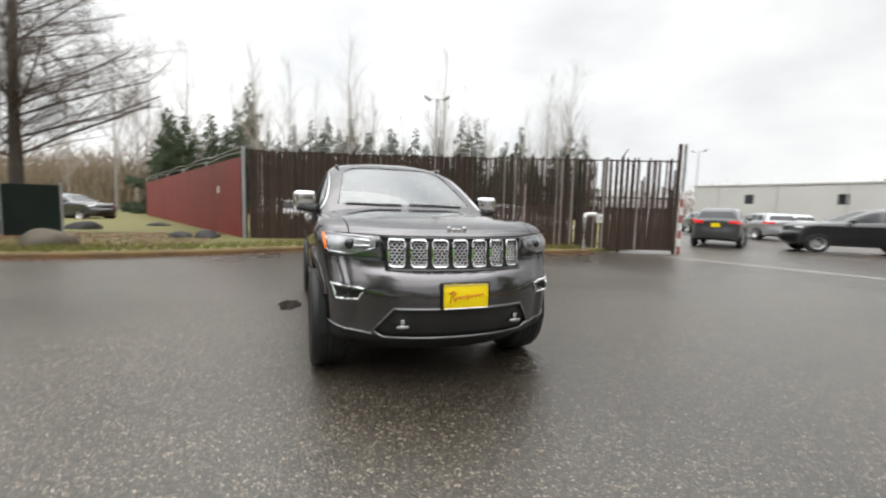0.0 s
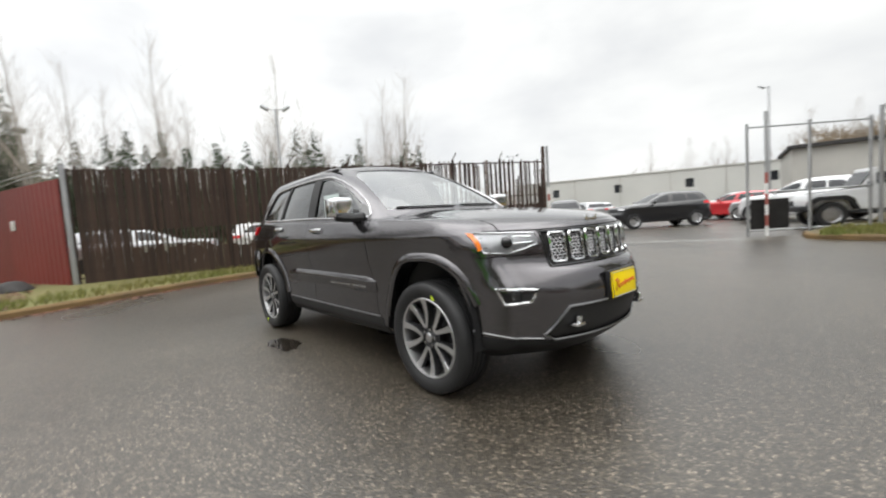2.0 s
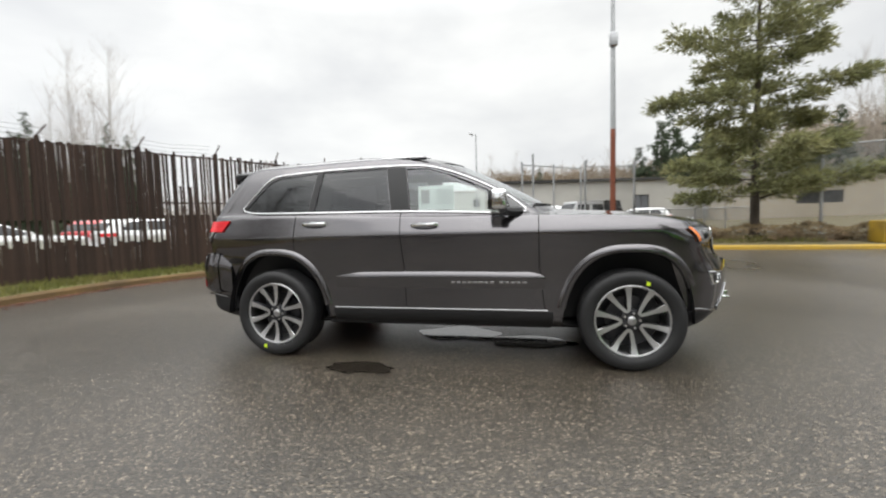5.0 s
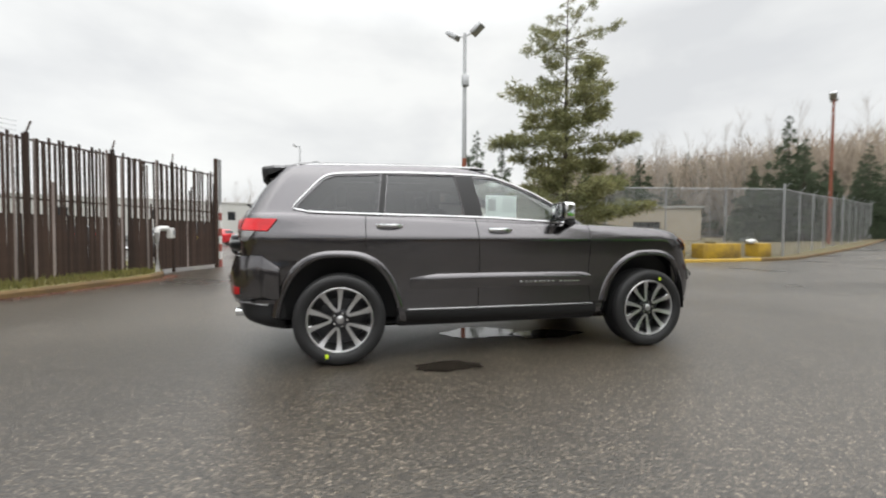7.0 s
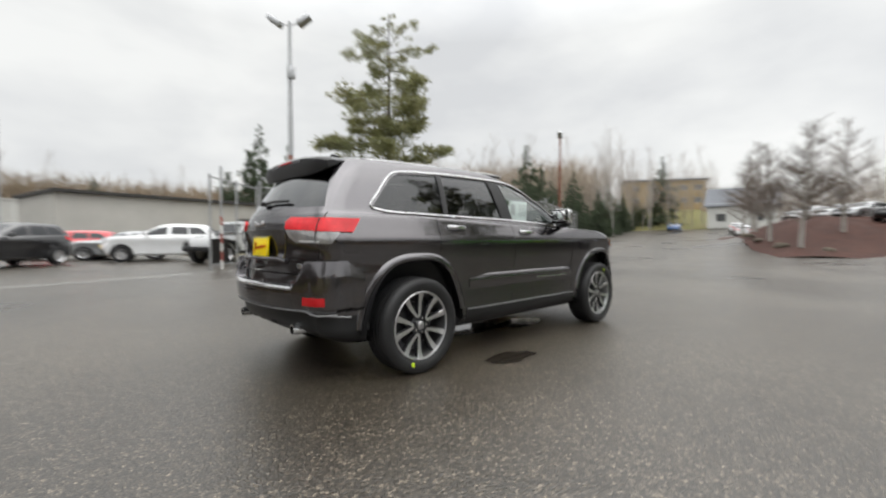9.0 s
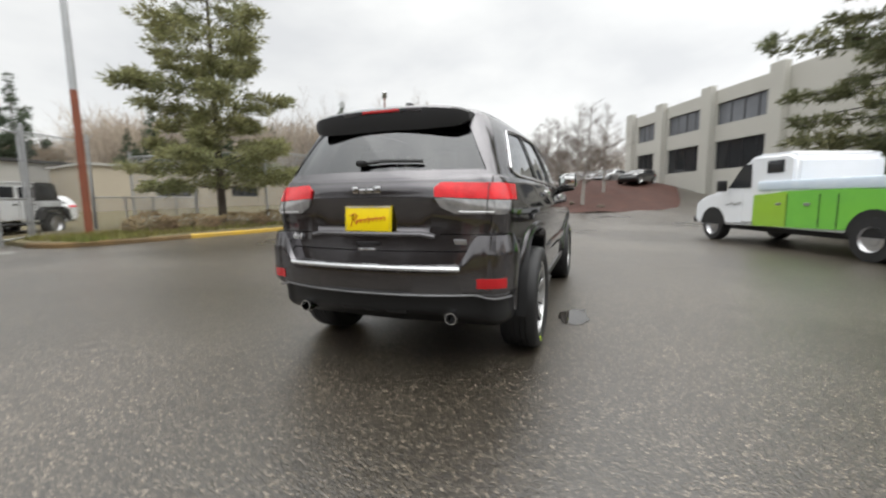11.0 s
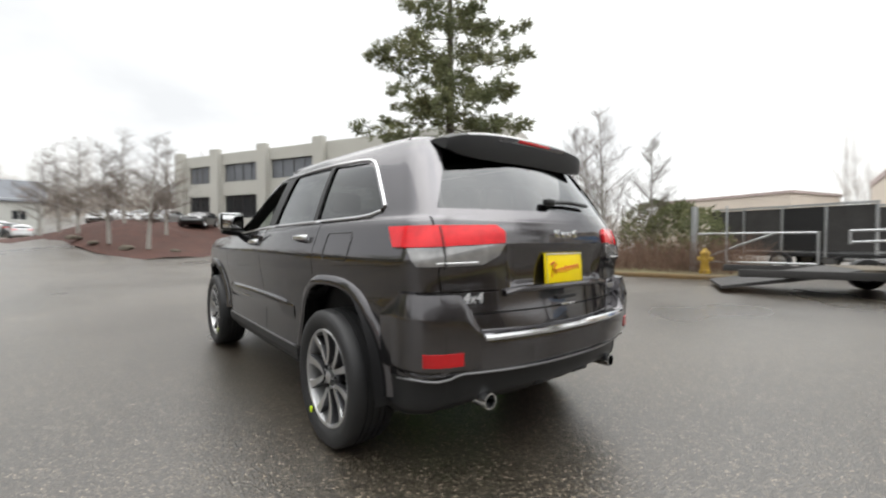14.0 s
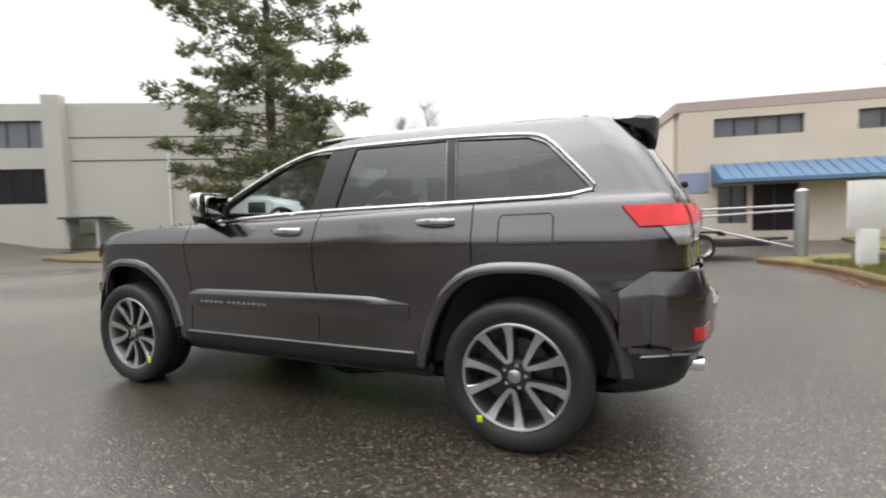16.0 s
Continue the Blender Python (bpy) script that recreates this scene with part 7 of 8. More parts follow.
for s in (1, -1):
    bm = bmesh.new()
    prism(bm, [(0.78, 1.26), (0.80, 1.78), (1.02, 1.78), (1.48, 1.27)], s * 0.925 - 0.012, s * 0.925 + 0.012)
    part("side_window", bm, M_WIN, truck, "", False)
    bm = bmesh.new()
    box(bm, 0.15, s * 0.925, 1.68, 0.42, 0.024, 0.26, 0.01)
    part("rear_side_window", bm, M_WIN, truck)
    for hx in (1.98, -1.98):
        plain_wheel(truck, hx, s * 0.82, 0.37, 0.37, 0.24, M_SATIN)
    bm = bmesh.new()
    prism(bm, [(-3.25, 0.52), (0.55, 0.44), (0.55, 1.05), (-0.2, 1.17), (-1.6, 1.20), (-3.25, 1.12)], s * 0.99 - 0.03, s * 0.99 + 0.03)
    part("green_side", bm, M_GREEN, truck, "lime green wrapped side", False)
    bm = bmesh.new()
    prism(bm, [(-0.30, 0.46), (0.56, 0.445), (0.56, 1.10), (-0.30, 1.16)], s * 1.0 - 0.028, s * 1.0 + 0.028)
    part("lime_side", bm, M_LIME, truck, "yellow-green wrapped side", False)
    for x in (-0.30, -1.0, -1.35, -2.55):
        bm = bmesh.new()
        box(bm, x, s * 1.024, 0.80, 0.012, 0.012, 0.62)
        part("door_gap", bm, M_BLACK, truck, "", False)
    for x in (-0.1, -0.75, -2.75):
        bm = bmesh.new()
        box(bm, x, s * 1.03, 0.92, 0.12, 0.02, 0.05, 0.008)
        part("latch", bm, M_SATIN, truck)
    bm = bmesh.new()
    ring = [(-1.98 + 0.46 * math.cos(radians(a)), 0.40 + 0.46 * math.sin(radians(a))) for a in range(0, 181, 12)]
    prism(bm, ring, s * 1.02 - 0.02, s * 1.02 + 0.015)
    part("wheel_opening", bm, M_BLACK, truck, "", False)
    bm = bmesh.new()
    lathe(bm, [(0.2, 0.0), (0.36, 0.0), (0.36, 0.12), (0.2, 0.12)], 24)
    w = part("outer_tyre", bm, M_TYRE, truck)
    w.matrix_basis = Matrix.Translation((-1.98, s * 0.93 - (0.0 if s > 0 else 0.12), 0.37))
    bm = bmesh.new()
    lathe(bm, [(0.001, 0.02), (0.08, 0.03), (0.11, 0.01), (0.18, 0.02), (0.21, 0.06)], 24)
    w = part("outer_rim", bm, M_SATIN, truck)
    w.matrix_basis = pose(-1.98, s * 1.0, 0.37, 0, 0, 0 if s > 0 else 180)
    bm = bmesh.new()
    ring = [(1.98 + 0.44 * math.cos(radians(a)), 0.40 + 0.42 * math.sin(radians(a))) for a in range(0, 181, 12)]
    prism(bm, ring, s * 0.925 - 0.01, s * 0.925 + 0.012)
    part("wheel_opening", bm, M_BLACK, truck, "", False)
    bm = bmesh.new()
    box(bm, 1.45, s * 1.12, 1.32, 0.10, 0.22, 0.26, 0.03)
    part("mirror", bm, M_BLACK, truck)
    bm = bmesh.new()
    box(bm, 2.60, s * 0.70, 0.90, 0.16, 0.34, 0.18, 0.04)
    part("headlight", bm, M_LENS, truck)
    for k in range(4):
        bm = bmesh.new()
        box(bm, 1.1 + 0.12 * k, s * 0.945, 0.92 - 0.035 * (k % 2), 0.10, 0.01, 0.02)
        part("lettering_bar", bm, M_BLACK, truck, "small dark bar of writing", False)
bm = bmesh.new()
box(bm, -1.38, 0, 0.82, 3.75, 1.94, 0.78, 0.02)
part("service_body", bm, M_TWHITE, truck)
for s in (1, -1):
    bm = bmesh.new()
    box(bm, -1.38, s * 0.78, 1.29, 3.78, 0.46, 0.20, 0.03)
    part("top_box", bm, M_SKYWRAP, truck, "pale blue wrapped top box")
bm = bmesh.new()
box(bm, -3.29, 0, 0.86, 0.06, 1.5, 0.62, 0.01)
part("tailgate", bm, M_BLACK, truck, "dark tailgate")
bm = bmesh.new()
box(bm, -3.42, 0, 0.50, 0.32, 1.9, 0.16, 0.03)
part("rear_bumper", bm, M_WHITEP, truck)
bm = bmesh.new()
box(bm, -3.30, 0, 1.28, 0.5, 1.4, 0.10, 0.02)
part("rear_shelf", bm, M_TWHITE, truck)
bm = bmesh.new()
box(bm, -3.60, 0, 1.22, 0.56, 1.4, 0.08, 0.03)
part("rack_top", bm, M_TWHITE, truck, "white cover over the rear rack")
for x in (-3.38, -3.84):
    for y in (-0.62, 0.62):
        bm = bmesh.new()
        box(bm, x, y, 0.84, 0.05, 0.05, 0.72, 0.008)
        part("rack_post", bm, M_DARKSTONE, truck)
bm = bmesh.new()
box(bm, -3.60, 0, 0.82, 0.40, 1.16, 0.54, 0.03)
part("rack_box", bm, M_DARKSTONE, truck, "dark grey crate in the rear rack")
bm = bmesh.new()
box(bm, -3.60, 0, 0.50, 0.56, 1.34, 0.06, 0.012)
part("rack_floor", bm, M_BLACK, truck)
bm = bmesh.new()
box(bm, -0.3, 0, 0.36, 5.6, 0.9, 0.18, 0.02)
part("chassis", bm, M_BLACK, truck)
bm = bmesh.new()
box(bm, 2.70, 0, 0.50, 0.14, 1.86, 0.18, 0.04)
part("front_bumper", bm, M_BLACK, truck)

# ---- flatbed trailer with ramp, and what stands behind it ----
trailer = thing("flatbed_trailer", "tandem-axle car trailer with a sloping ramp", "trailer", pose(-3.60, -10.02, 0, 0, 0, 24.5))
bm = bmesh.new()
box(bm, -0.6, -1.05, 0.52, 3.6, 2.0, 0.10, 0.01)
part("deck", bm, M_STONE, trailer)
bm = bmesh.new()
prism(bm, [(1.2, 0.56), (1.2, 0.46), (3.5, 0.08), (3.5, 0.14)], -2.05, -0.05)
part("ramp", bm, M_DARKSTONE, trailer, "grey sloping ramp", False)
for s in (0, -2.1):
    bm = bmesh.new()
    box(bm, 0.4, s, 0.44, 5.6, 0.10, 0.16, 0.01, None)
    part("side_beam", bm, M_DARKSTONE, trailer)
    bm = bmesh.new()
    prism(bm, [(-1.0, 0.72), (-0.85, 0.80), (0.85, 0.80), (1.0, 0.72), (1.0, 0.66), (0.85, 0.74), (-0.85, 0.74), (-1.0, 0.66)], s - 0.02 if s else 0.0, s if s else 0.24)
    part("mudguard", bm, M_BLACK, trailer, "", False)
    for hx in (-0.40, 0.40):
        plain_wheel(trailer, hx, (0.12 if s == 0 else s - 0.12), 0.36, 0.36, 0.22, M_SATIN)
bm = bmesh.new()
tube(bm, [(-2.4, -0.6, 0.5), (-3.8, -1.05, 0.5), (-2.4, -1.5, 0.5)], 0.05, 6)
part("drawbar", bm, M_BLACK, trailer)
cage = thing("enclosed_trailer", "dark mesh-sided utility trailer with a ramp gate", "trailer", pose(0.4, -19.2, 0, 0, 0, 170))
bm = bmesh.new()
box(bm, 0, 0, 0.62, 5.2, 2.0, 0.16, 0.02)
part("frame", bm, M_BLACK, cage)
for s in (1, -1):
    for k in range(4):
        bm = bmesh.new()
        box(bm, -1.95 + 1.3 * k, s * 1.0, 1.55, 1.22, 0.04, 1.6)
        part("side_panel", bm, M_DARKSTONE if k != 2 else M_BLACK, cage, "", False)
    for k in range(5):
        bm = bmesh.new()
        box(bm, -2.6 + 1.3 * k, s * 1.02, 1.5, 0.07, 0.07, 1.9)
        part("upright", bm, M_GALV, cage, "", False)
    bm = bmesh.new()
    box(bm, 0, s * 1.02, 2.42, 5.3, 0.08, 0.08)
    part("top_rail", bm, M_GALV, cage, "", False)
    plain_wheel(cage, 0.0, s * 1.12, 0.36, 0.36)
bm = bmesh.new()
rod(bm, (-2.6, 0, 0.6), (-4.0, 0, 0.5), 0.05)
part("drawbar", bm, M_GALV, cage)

# pipe gate with its thick post, and a low sign
pg = thing("pipe_gate", "long galvanised pipe swing gate on a thick post", "gate")
bm = bmesh.new()
rod(bm, (-6.3, -10.5, 0), (-6.3, -10.5, 1.78), 0.145, None, 18)
rod(bm, (-6.3, -10.5, 1.78), (-6.3, -10.5, 1.84), 0.15, 0.06, 18)
part("post", bm, M_GALV, pg)
for a, b in (((-6.3, -10.5, 1.42), (-2.1, -11.3, 1.36)), ((-6.3, -10.5, 1.30), (-2.1, -11.3, 1.10)), ((-6.3, -10.5, 0.30), (-2.9, -11.15, 1.22)), ((-2.1, -11.3, 1.05), (-2.1, -11.3, 1.38))):
    bm = bmesh.new()
    rod(bm, a, b, 0.028, None, 8)
    part("rail", bm, M_GALV, pg)
pg = thing("pipe_gate", "galvanised pipe swing gate beside the hydrant", "gate")
bm = bmesh.new()
rod(bm, (1.87, -13.35, 0), (1.87, -13.35, 2.25), 0.11, None, 14)
part("post", bm, M_GALV, pg)
for a, b in (((1.87, -13.35, 1.35), (-1.3, -12.9, 1.35)), ((1.87, -13.35, 0.45), (-0.3, -13.03, 1.33)), ((-1.3, -12.9, 0.5), (-1.3, -12.9, 1.38)), ((1.87, -13.35, 0.45), (-1.3, -12.9, 0.5)), ((0.9, -13.2, 0.2), (0.9, -13.2, 2.2))):
    bm = bmesh.new()
    rod(bm, a, b, 0.032, None, 8)
    part("rail", bm, M_GALV, pg)
sg = thing("sign_board", "weathered grey-white sign board on stout legs", "sign", pose(-6.98, -7.75, 0.1, 0, 0, 192))
bm = bmesh.new()
box(bm, 0, 0, 1.22, 1.9, 0.09, 0.92, 0.01)
bd = part("board", bm, M_WHITEP, sg)
for k in range(4):
    bm = bmesh.new()
    box(bm, -0.1, 0.05, 1.52 - 0.2 * k, 1.3 - 0.25 * (k % 2), 0.012, 0.045)
    part("writing_bar", bm, M_GALV, bd, "grey bar of faded writing", False)
for x in (-0.62, 0.62):
    bm = bmesh.new()
    box(bm, x, 0, 0.36, 0.30, 0.16, 0.78, 0.02)
    part("leg", bm, M_WHITEP, sg)


def boulder(x, y, r, mat, label, flat=0.6, z=0.1):
    bm = bmesh.new()
    bmesh.ops.create_icosphere(bm, subdivisions=3, radius=1.0)
    for v in bm.verts:
        k = 1 + 0.30 * noise.noise(v.co * 1.1 + Vector((x, y, 0))) + 0.10 * noise.noise(v.co * 3 + Vector((x, y, 0)))
        v.co = Vector((v.co.x * r * k * 1.25, v.co.y * r * k, max(-0.25 * r, v.co.z * r * k * flat)))
    solid("boulder", bm, mat, label, "boulder", m=pose(x, y, z + 0.12 * r, 0, 0, random.uniform(0, 360)))


boulder(-7.5, -6.55, 0.42, M_STONE, "brown boulder on leaf litter", 0.85)
boulder(-7.4, -9.6, 0.34, M_STONE, "brown boulder beside the sign")
boulder(-10.4, -4.5, 0.30, M_DARKSTONE, "dark rock below the red fence")
boulder(-10.3, -3.75, 0.34, M_DARKSTONE, "dark rock below the red fence")
boulder(-14.4, -8.6, 0.45, M_DARKSTONE, "dark rock on the grass")
boulder(-17.5, -7.0, 0.40, M_DARKSTONE, "flat dark rock on the grass", 0.3)
for x, y, r in ((25.5, -1.4, 0.35), (27.8, 0.8, 0.55), (30.5, 2.4, 0.4), (33.0, 3.4, 0.5)):
    boulder(x, y, r * 0.7, M_STONE, "pale rock at the edge of the mulch", 0.6, ground_z(x, y) + 0.25)

# hydrant
hy = thing("fire_hydrant", "yellow fire hydrant by the kerb", "hydrant", pose(1.25, -12.5, 0.12))
bm = bmesh.new()
lathe(bm, [(0.001, 0.78), (0.05, 0.77), (0.06, 0.72), (0.13, 0.66), (0.14, 0.60), (0.12, 0.58), (0.12, 0.12), (0.16, 0.10), (0.16, 0.0)], 20, 'Z')
part("barrel", bm, M_YKERB, hy)
for v in ((0.2, 0, 0.45), (-0.2, 0, 0.45), (0, 0.2, 0.42)):
    bm = bmesh.new()
    rod(bm, (0, 0, v[2]), v, 0.065, 0.07, 12)
    part("outlet", bm, M_YKERB, hy)
# utility box
bm = bmesh.new()
box(bm, 0, 0, 0.36, 0.46, 0.36, 0.72, 0.03)
solid("utility_cabinet", bm, M_WHITEP, "small pale grey utility cabinet in the brush", "utility cabinet", m=pose(5.1, -11.7, 0.12, 0, 0, 20))
# green screen fence beside the near bare tree
gs = thing("green_screen_fence", "dark green screened fence near the bare tree", "fence")
M_GREENSCREEN = material("dark_green_screen", (0.012, 0.024, 0.018), 0.8, 0, 0.35, 60, 1, bump=0.2)
for k in range(5):
    x0, y0, x1, y1 = -10.7 - 0.15 * k, -7.65 - 1.5 * k, -10.85 - 0.15 * k, -9.13 - 1.5 * k
    bm = bmesh.new()
    bm.faces.new([bm.verts.new(p) for p in ((x0, y0, 0.12), (x1, y1, 0.12), (x1, y1, 1.62), (x0, y0, 1.62))])
    bmesh.ops.solidify(bm, geom=bm.faces[:], thickness=0.02)
    part("screen_panel", bm, M_GREENSCREEN, gs, "", False)
    bm = bmesh.new()
    rod(bm, (x0, y0 + 0.01, 0), (x0, y0 + 0.01, 1.7), 0.03, None, 8)
    part("post", bm, M_GALV, gs)


# ---- trees and woods ----
def mesh_from(name, co, faces, mat):
    me = bpy.data.meshes.new(name)
    me.from_pydata(co, [], faces)
    me.materials.append(mat)
    return me


def limb(co, faces, a, b, r0, r1, n=3):
    """A tapered bar of few sides between two points."""
    d = (b - a).normalized()
    u = d.orthogonal().normalized()
    v = d.cross(u)
    i0 = len(co)
    for p, r in ((a, r0), (b, r1)):
        for k in range(n):
            t = 2 * math.pi * k / n
            co.append(tuple(p + r * (math.cos(t) * u + math.sin(t) * v)))
    for k in range(n):
        j = (k + 1) % n
        faces.append((i0 + k, i0 + j, i0 + n + j, i0 + n + k))


def bare_tree(seed, h, spread, levels, fan, trunk_r, rng_up=0.55, trunk_share=0.9):
    """Trunk and twigs of a leafless tree: lists for the two meshes."""
    rnd = random.Random(seed)
    wood, wf, twig, tf = [], [], [], []

    def grow(p, d, length, r, level):
        q = p
        n = 3
        for k in range(n):
            d2 = (d + Vector((rnd.uniform(-1, 1), rnd.uniform(-1, 1), rnd.uniform(-0.3, 0.6))) * 0.16).normalized()
            e = q + d2 * length / n
            r1 = r * (1 - 0.28 * (k + 1) / n)
            if level == 0:
                limb(wood, wf, q, e, r, r1, 5)
            else:
                limb(twig, tf, q, e, r, r1, 3)
            if level < levels:
                for _ in range(fan if level else 0):
                    side = Vector((rnd.uniform(-1, 1), rnd.uniform(-1, 1), 0)).normalized()
                    nd = (d2 * rng_up + side * spread + Vector((0, 0, 0.25))).normalized()
                    grow(q.lerp(e, rnd.random()), nd, length * rnd.uniform(0.38, 0.62), r1 * 0.5, level + 1)
            q, d, r = e, d2, r1
        return q

    p, d, r = Vector((0, 0, 0)), Vector((0, 0, 1)), trunk_r
    n = 12
    for k in range(n):
        d2 = (d + Vector((rnd.uniform(-1, 1), rnd.uniform(-1, 1), 0)) * 0.035).normalized()
        e = p + d2 * h * trunk_share / n
        r1 = trunk_r * (1 - 0.9 * (k + 1) / n)
        limb(wood, wf, p, e, r, max(r1, 0.008), 7)
        f = (k + 1) / n
        if f > 0.22:
            for _ in range(fan + 1):
                a = rnd.uniform(0, 6.283)
                nd = Vector((math.cos(a) * spread, math.sin(a) * spread, rng_up)).normalized()
                grow(p.lerp(e, rnd.random()), nd, h * 0.30 * (1.1 - f) + h * 0.05, max(0.010, r1 * 0.30), 1)
        p, d, r = e, d2, max(r1, 0.008)
    return wood, wf, twig, tf


def plant_bare(seed, x, y, h, spread, levels, fan, r, bark, twig_mat, label, up=0.55, z=None, name="bare_tree"):
    t = thing(name, label, "tree", pose(x, y, ground_z(x, y) + 0.1 if z is None else z, 0, 0, seed * 47 % 360))
    wood, wf, twig, tf = bare_tree(seed, h, spread, levels, fan, r, up)
    a = new("trunk", mesh_from("trunk", wood, wf, bark))
    b = new("crown", mesh_from("crown", twig, tf, twig_mat))
    a.parent = b.parent = t
    return t


def conifer_meshes(seed, h, radius, branches, tufts, blades, blade, clear, droop, profile, lift, flat, tuft):
    """Trunk with limbs, and needles as many small blades in loose tufts along the outer part of every limb."""
    rnd = random.Random(seed)
    wood, wf, co, fa = [], [], [], []
    n = 14
    for k in range(n):
        limb(wood, wf, Vector((0, 0, h * k / n)), Vector((0, 0, h * (k + 1) / n)), 0.0135 * h * (1 - k / n) + 0.01, 0.0135 * h * (1 - (k + 1) / n) + 0.008, 8)
    up = Vector((0, 0, 1))
    for i in range(branches):
        f = clear + (1 - clear) * ((i + rnd.random()) / branches) ** 1.15
        reach = radius * profile((f - clear) / (1 - clear)) * rnd.choice((0.55, 0.8, 0.95, 1.0, 1.15))
        a = i * 2.399 + rnd.uniform(-0.6, 0.6)
        d = Vector((math.cos(a), math.sin(a), 0))
        rise = lift + rnd.uniform(-0.12, 0.14) + 0.35 * max(0.0, f - 0.75) / 0.25
        m = 6
        pts = [Vector((0, 0, h * f)) + d * reach * t + up * reach * (rise * t - droop * t * t + 0.55 * droop * t ** 3.5) for t in (k / m for k in range(m + 1))]
        for p, q in zip(pts, pts[1:]):
            limb(wood, wf, p, q, 0.014 + 0.010 * reach * (1 - (p - pts[0]).length / max(reach * 1.1, 0.1)), 0.012, 3)
        side = Vector((-d.y, d.x, 0))
        for k in range(max(3, int(reach * tufts))):
            t = 0.22 + 0.78 * rnd.random() ** 0.75
            j = min(m - 1, int(t * m))
            c = pts[j].lerp(pts[j + 1], t * m - j)
            spread = reach * 0.26 * (1.15 - t) + 0.12
            c = c + side * rnd.gauss(0, 0.6) * spread + up * (rnd.gauss(0, 0.10) - droop * abs(rnd.gauss(0, 0.22)))
            taper = 0.35 + 0.65 * min(1.0, (1 - f) * 2.5)
            size = taper * rnd.uniform(0.7, 1.25) * (tuft if reach > 0.9 else tuft * 0.7)
            for _ in range(blades):
                g = Vector((rnd.gauss(0, 1), rnd.gauss(0, 1), rnd.gauss(0, 1))).normalized()
                p = c + Vector((g.x, g.y, g.z * flat)) * size * rnd.random() ** 0.5
                s = blade * taper * rnd.uniform(0.6, 1.4)
                dirn = (g + d * 0.7 + up * rnd.uniform(-0.2, 0.5)).normalized()
                w = dirn.cross(Vector((rnd.uniform(-1, 1), rnd.uniform(-1, 1), rnd.uniform(-1, 1)))).normalized() * s * 0.17
                i0 = len(co)
                co += [tuple(p - w), tuple(p + w), tuple(p + dirn * s)]
                fa.append((i0, i0 + 1, i0 + 2))
    return wood, wf, co, fa


def plant_conifer(name, seed, x, y, h, radius, branches, tufts, blades, blade, clear, droop, profile, mat, label, lift=0.0, flat=0.6, tuft=0.30):
    t = thing(name, label, "tree", pose(x, y, ground_z(x, y) + 0.1))
    wood, wf, co, fa = conifer_meshes(seed, h, radius, branches, tufts, blades, blade, clear, droop, profile, lift, flat, tuft)
    a = new("trunk", mesh_from("trunk", wood, wf, M_BARK))
    b = new("crown", mesh_from("crown", co, fa, mat))
    a.parent = b.parent = t
    return t


def open_pine(f):
    return (0.42 + 0.58 * (1 - f) ** 0.9) * min(1.0, 0.25 + 3.2 * (1 - f)) * (0.80 + 0.26 * math.sin(f * 25))


def far_cone(f):
    return (1 - f) * (0.9 + 0.2 * math.sin(f * 27)) + 0.04


def broad_fir(f):
    return (1 - f) ** 0.75 * (0.86 + 0.18 * math.sin(f * 31)) * (0.85 + 0.15 * min(1, f * 6))


plant_conifer("pine_tree", 3, 8.8, 13.6, 12.0, 4.1, 66, 9.0, 44, 0.17, 0.12, 0.16, open_pine, M_PINE, "tall open-crowned pine behind yellow kerb", 0.22, 0.5, 0.34)
plant_conifer("fir_tree", 5, 11.2, -10.6, 19.0, 6.0, 140, 11.5, 15, 0.20, 0.03, 0.42, broad_fir, M_FIR, "big spreading fir with sagging boughs", 0.22, 0.4, 0.17)

# bare trees near by
plant_bare(11, -11.5, -9.05, 13.5, 0.85, 4, 3, 0.20, M_BARK, M_DARKTWIG, "tall bare tree standing in leaf litter", 0.42)
for i, (x, y, h) in enumerate(((26.6, -0.2, 7.5), (29.5, 1.6, 7.0), (32.0, -1.6, 7.6), (34.5, 3.2, 7.2), (37.0, 0.6, 8.0), (41.0, 4.6, 7.5), (45.0, 6.0, 8.0))):
    plant_bare(20 + i, x, y, h, 1.0, 3, 3, 0.13, M_PALEBARK, M_TWIG, "small bare street tree in red mulch", 0.55, ground_z(x, y) + 0.35)
for i, (x, y, h) in enumerate(((5.6, -14.0, 7.0), (7.4, -14.6, 6.6), (4.2, -15.6, 5.6), (9.6, -19.5, 8.0), (14.5, -16.0, 8.0))):
    plant_bare(40 + i, x, y, h, 0.95, 3, 3, 0.07, M_PALEBARK, M_TWIG, "pale spreading bare tree rising from brush", 0.95)

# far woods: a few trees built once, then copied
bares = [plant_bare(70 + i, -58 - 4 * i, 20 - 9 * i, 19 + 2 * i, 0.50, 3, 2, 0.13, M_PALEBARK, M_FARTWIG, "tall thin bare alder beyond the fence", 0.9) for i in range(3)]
firs = [plant_conifer("far_conifer", 80 + i, -47 - 3 * i, 16 - 12 * i, 9 + 1.6 * i, 3.3 + 0.3 * i, 66, 4.0, 14, 0.42, 0.04, 0.30, far_cone, M_FARFIR, "dark conifer beyond the fence", 0.05, 0.8) for i in range(3)]
for t in bares + firs:
    tagged(t, group="trees beyond the fences")
rnd = random.Random(9)


def set_tree(kinds, x, y, s):
    src = rnd.choice(kinds)
    g = ground_z(x, y)
    o = copy_thing(src, pose(x, y, g, 0, 0, rnd.uniform(0, 360)))
    o.scale = (s, s, s * rnd.uniform(0.92, 1.12))
    return o


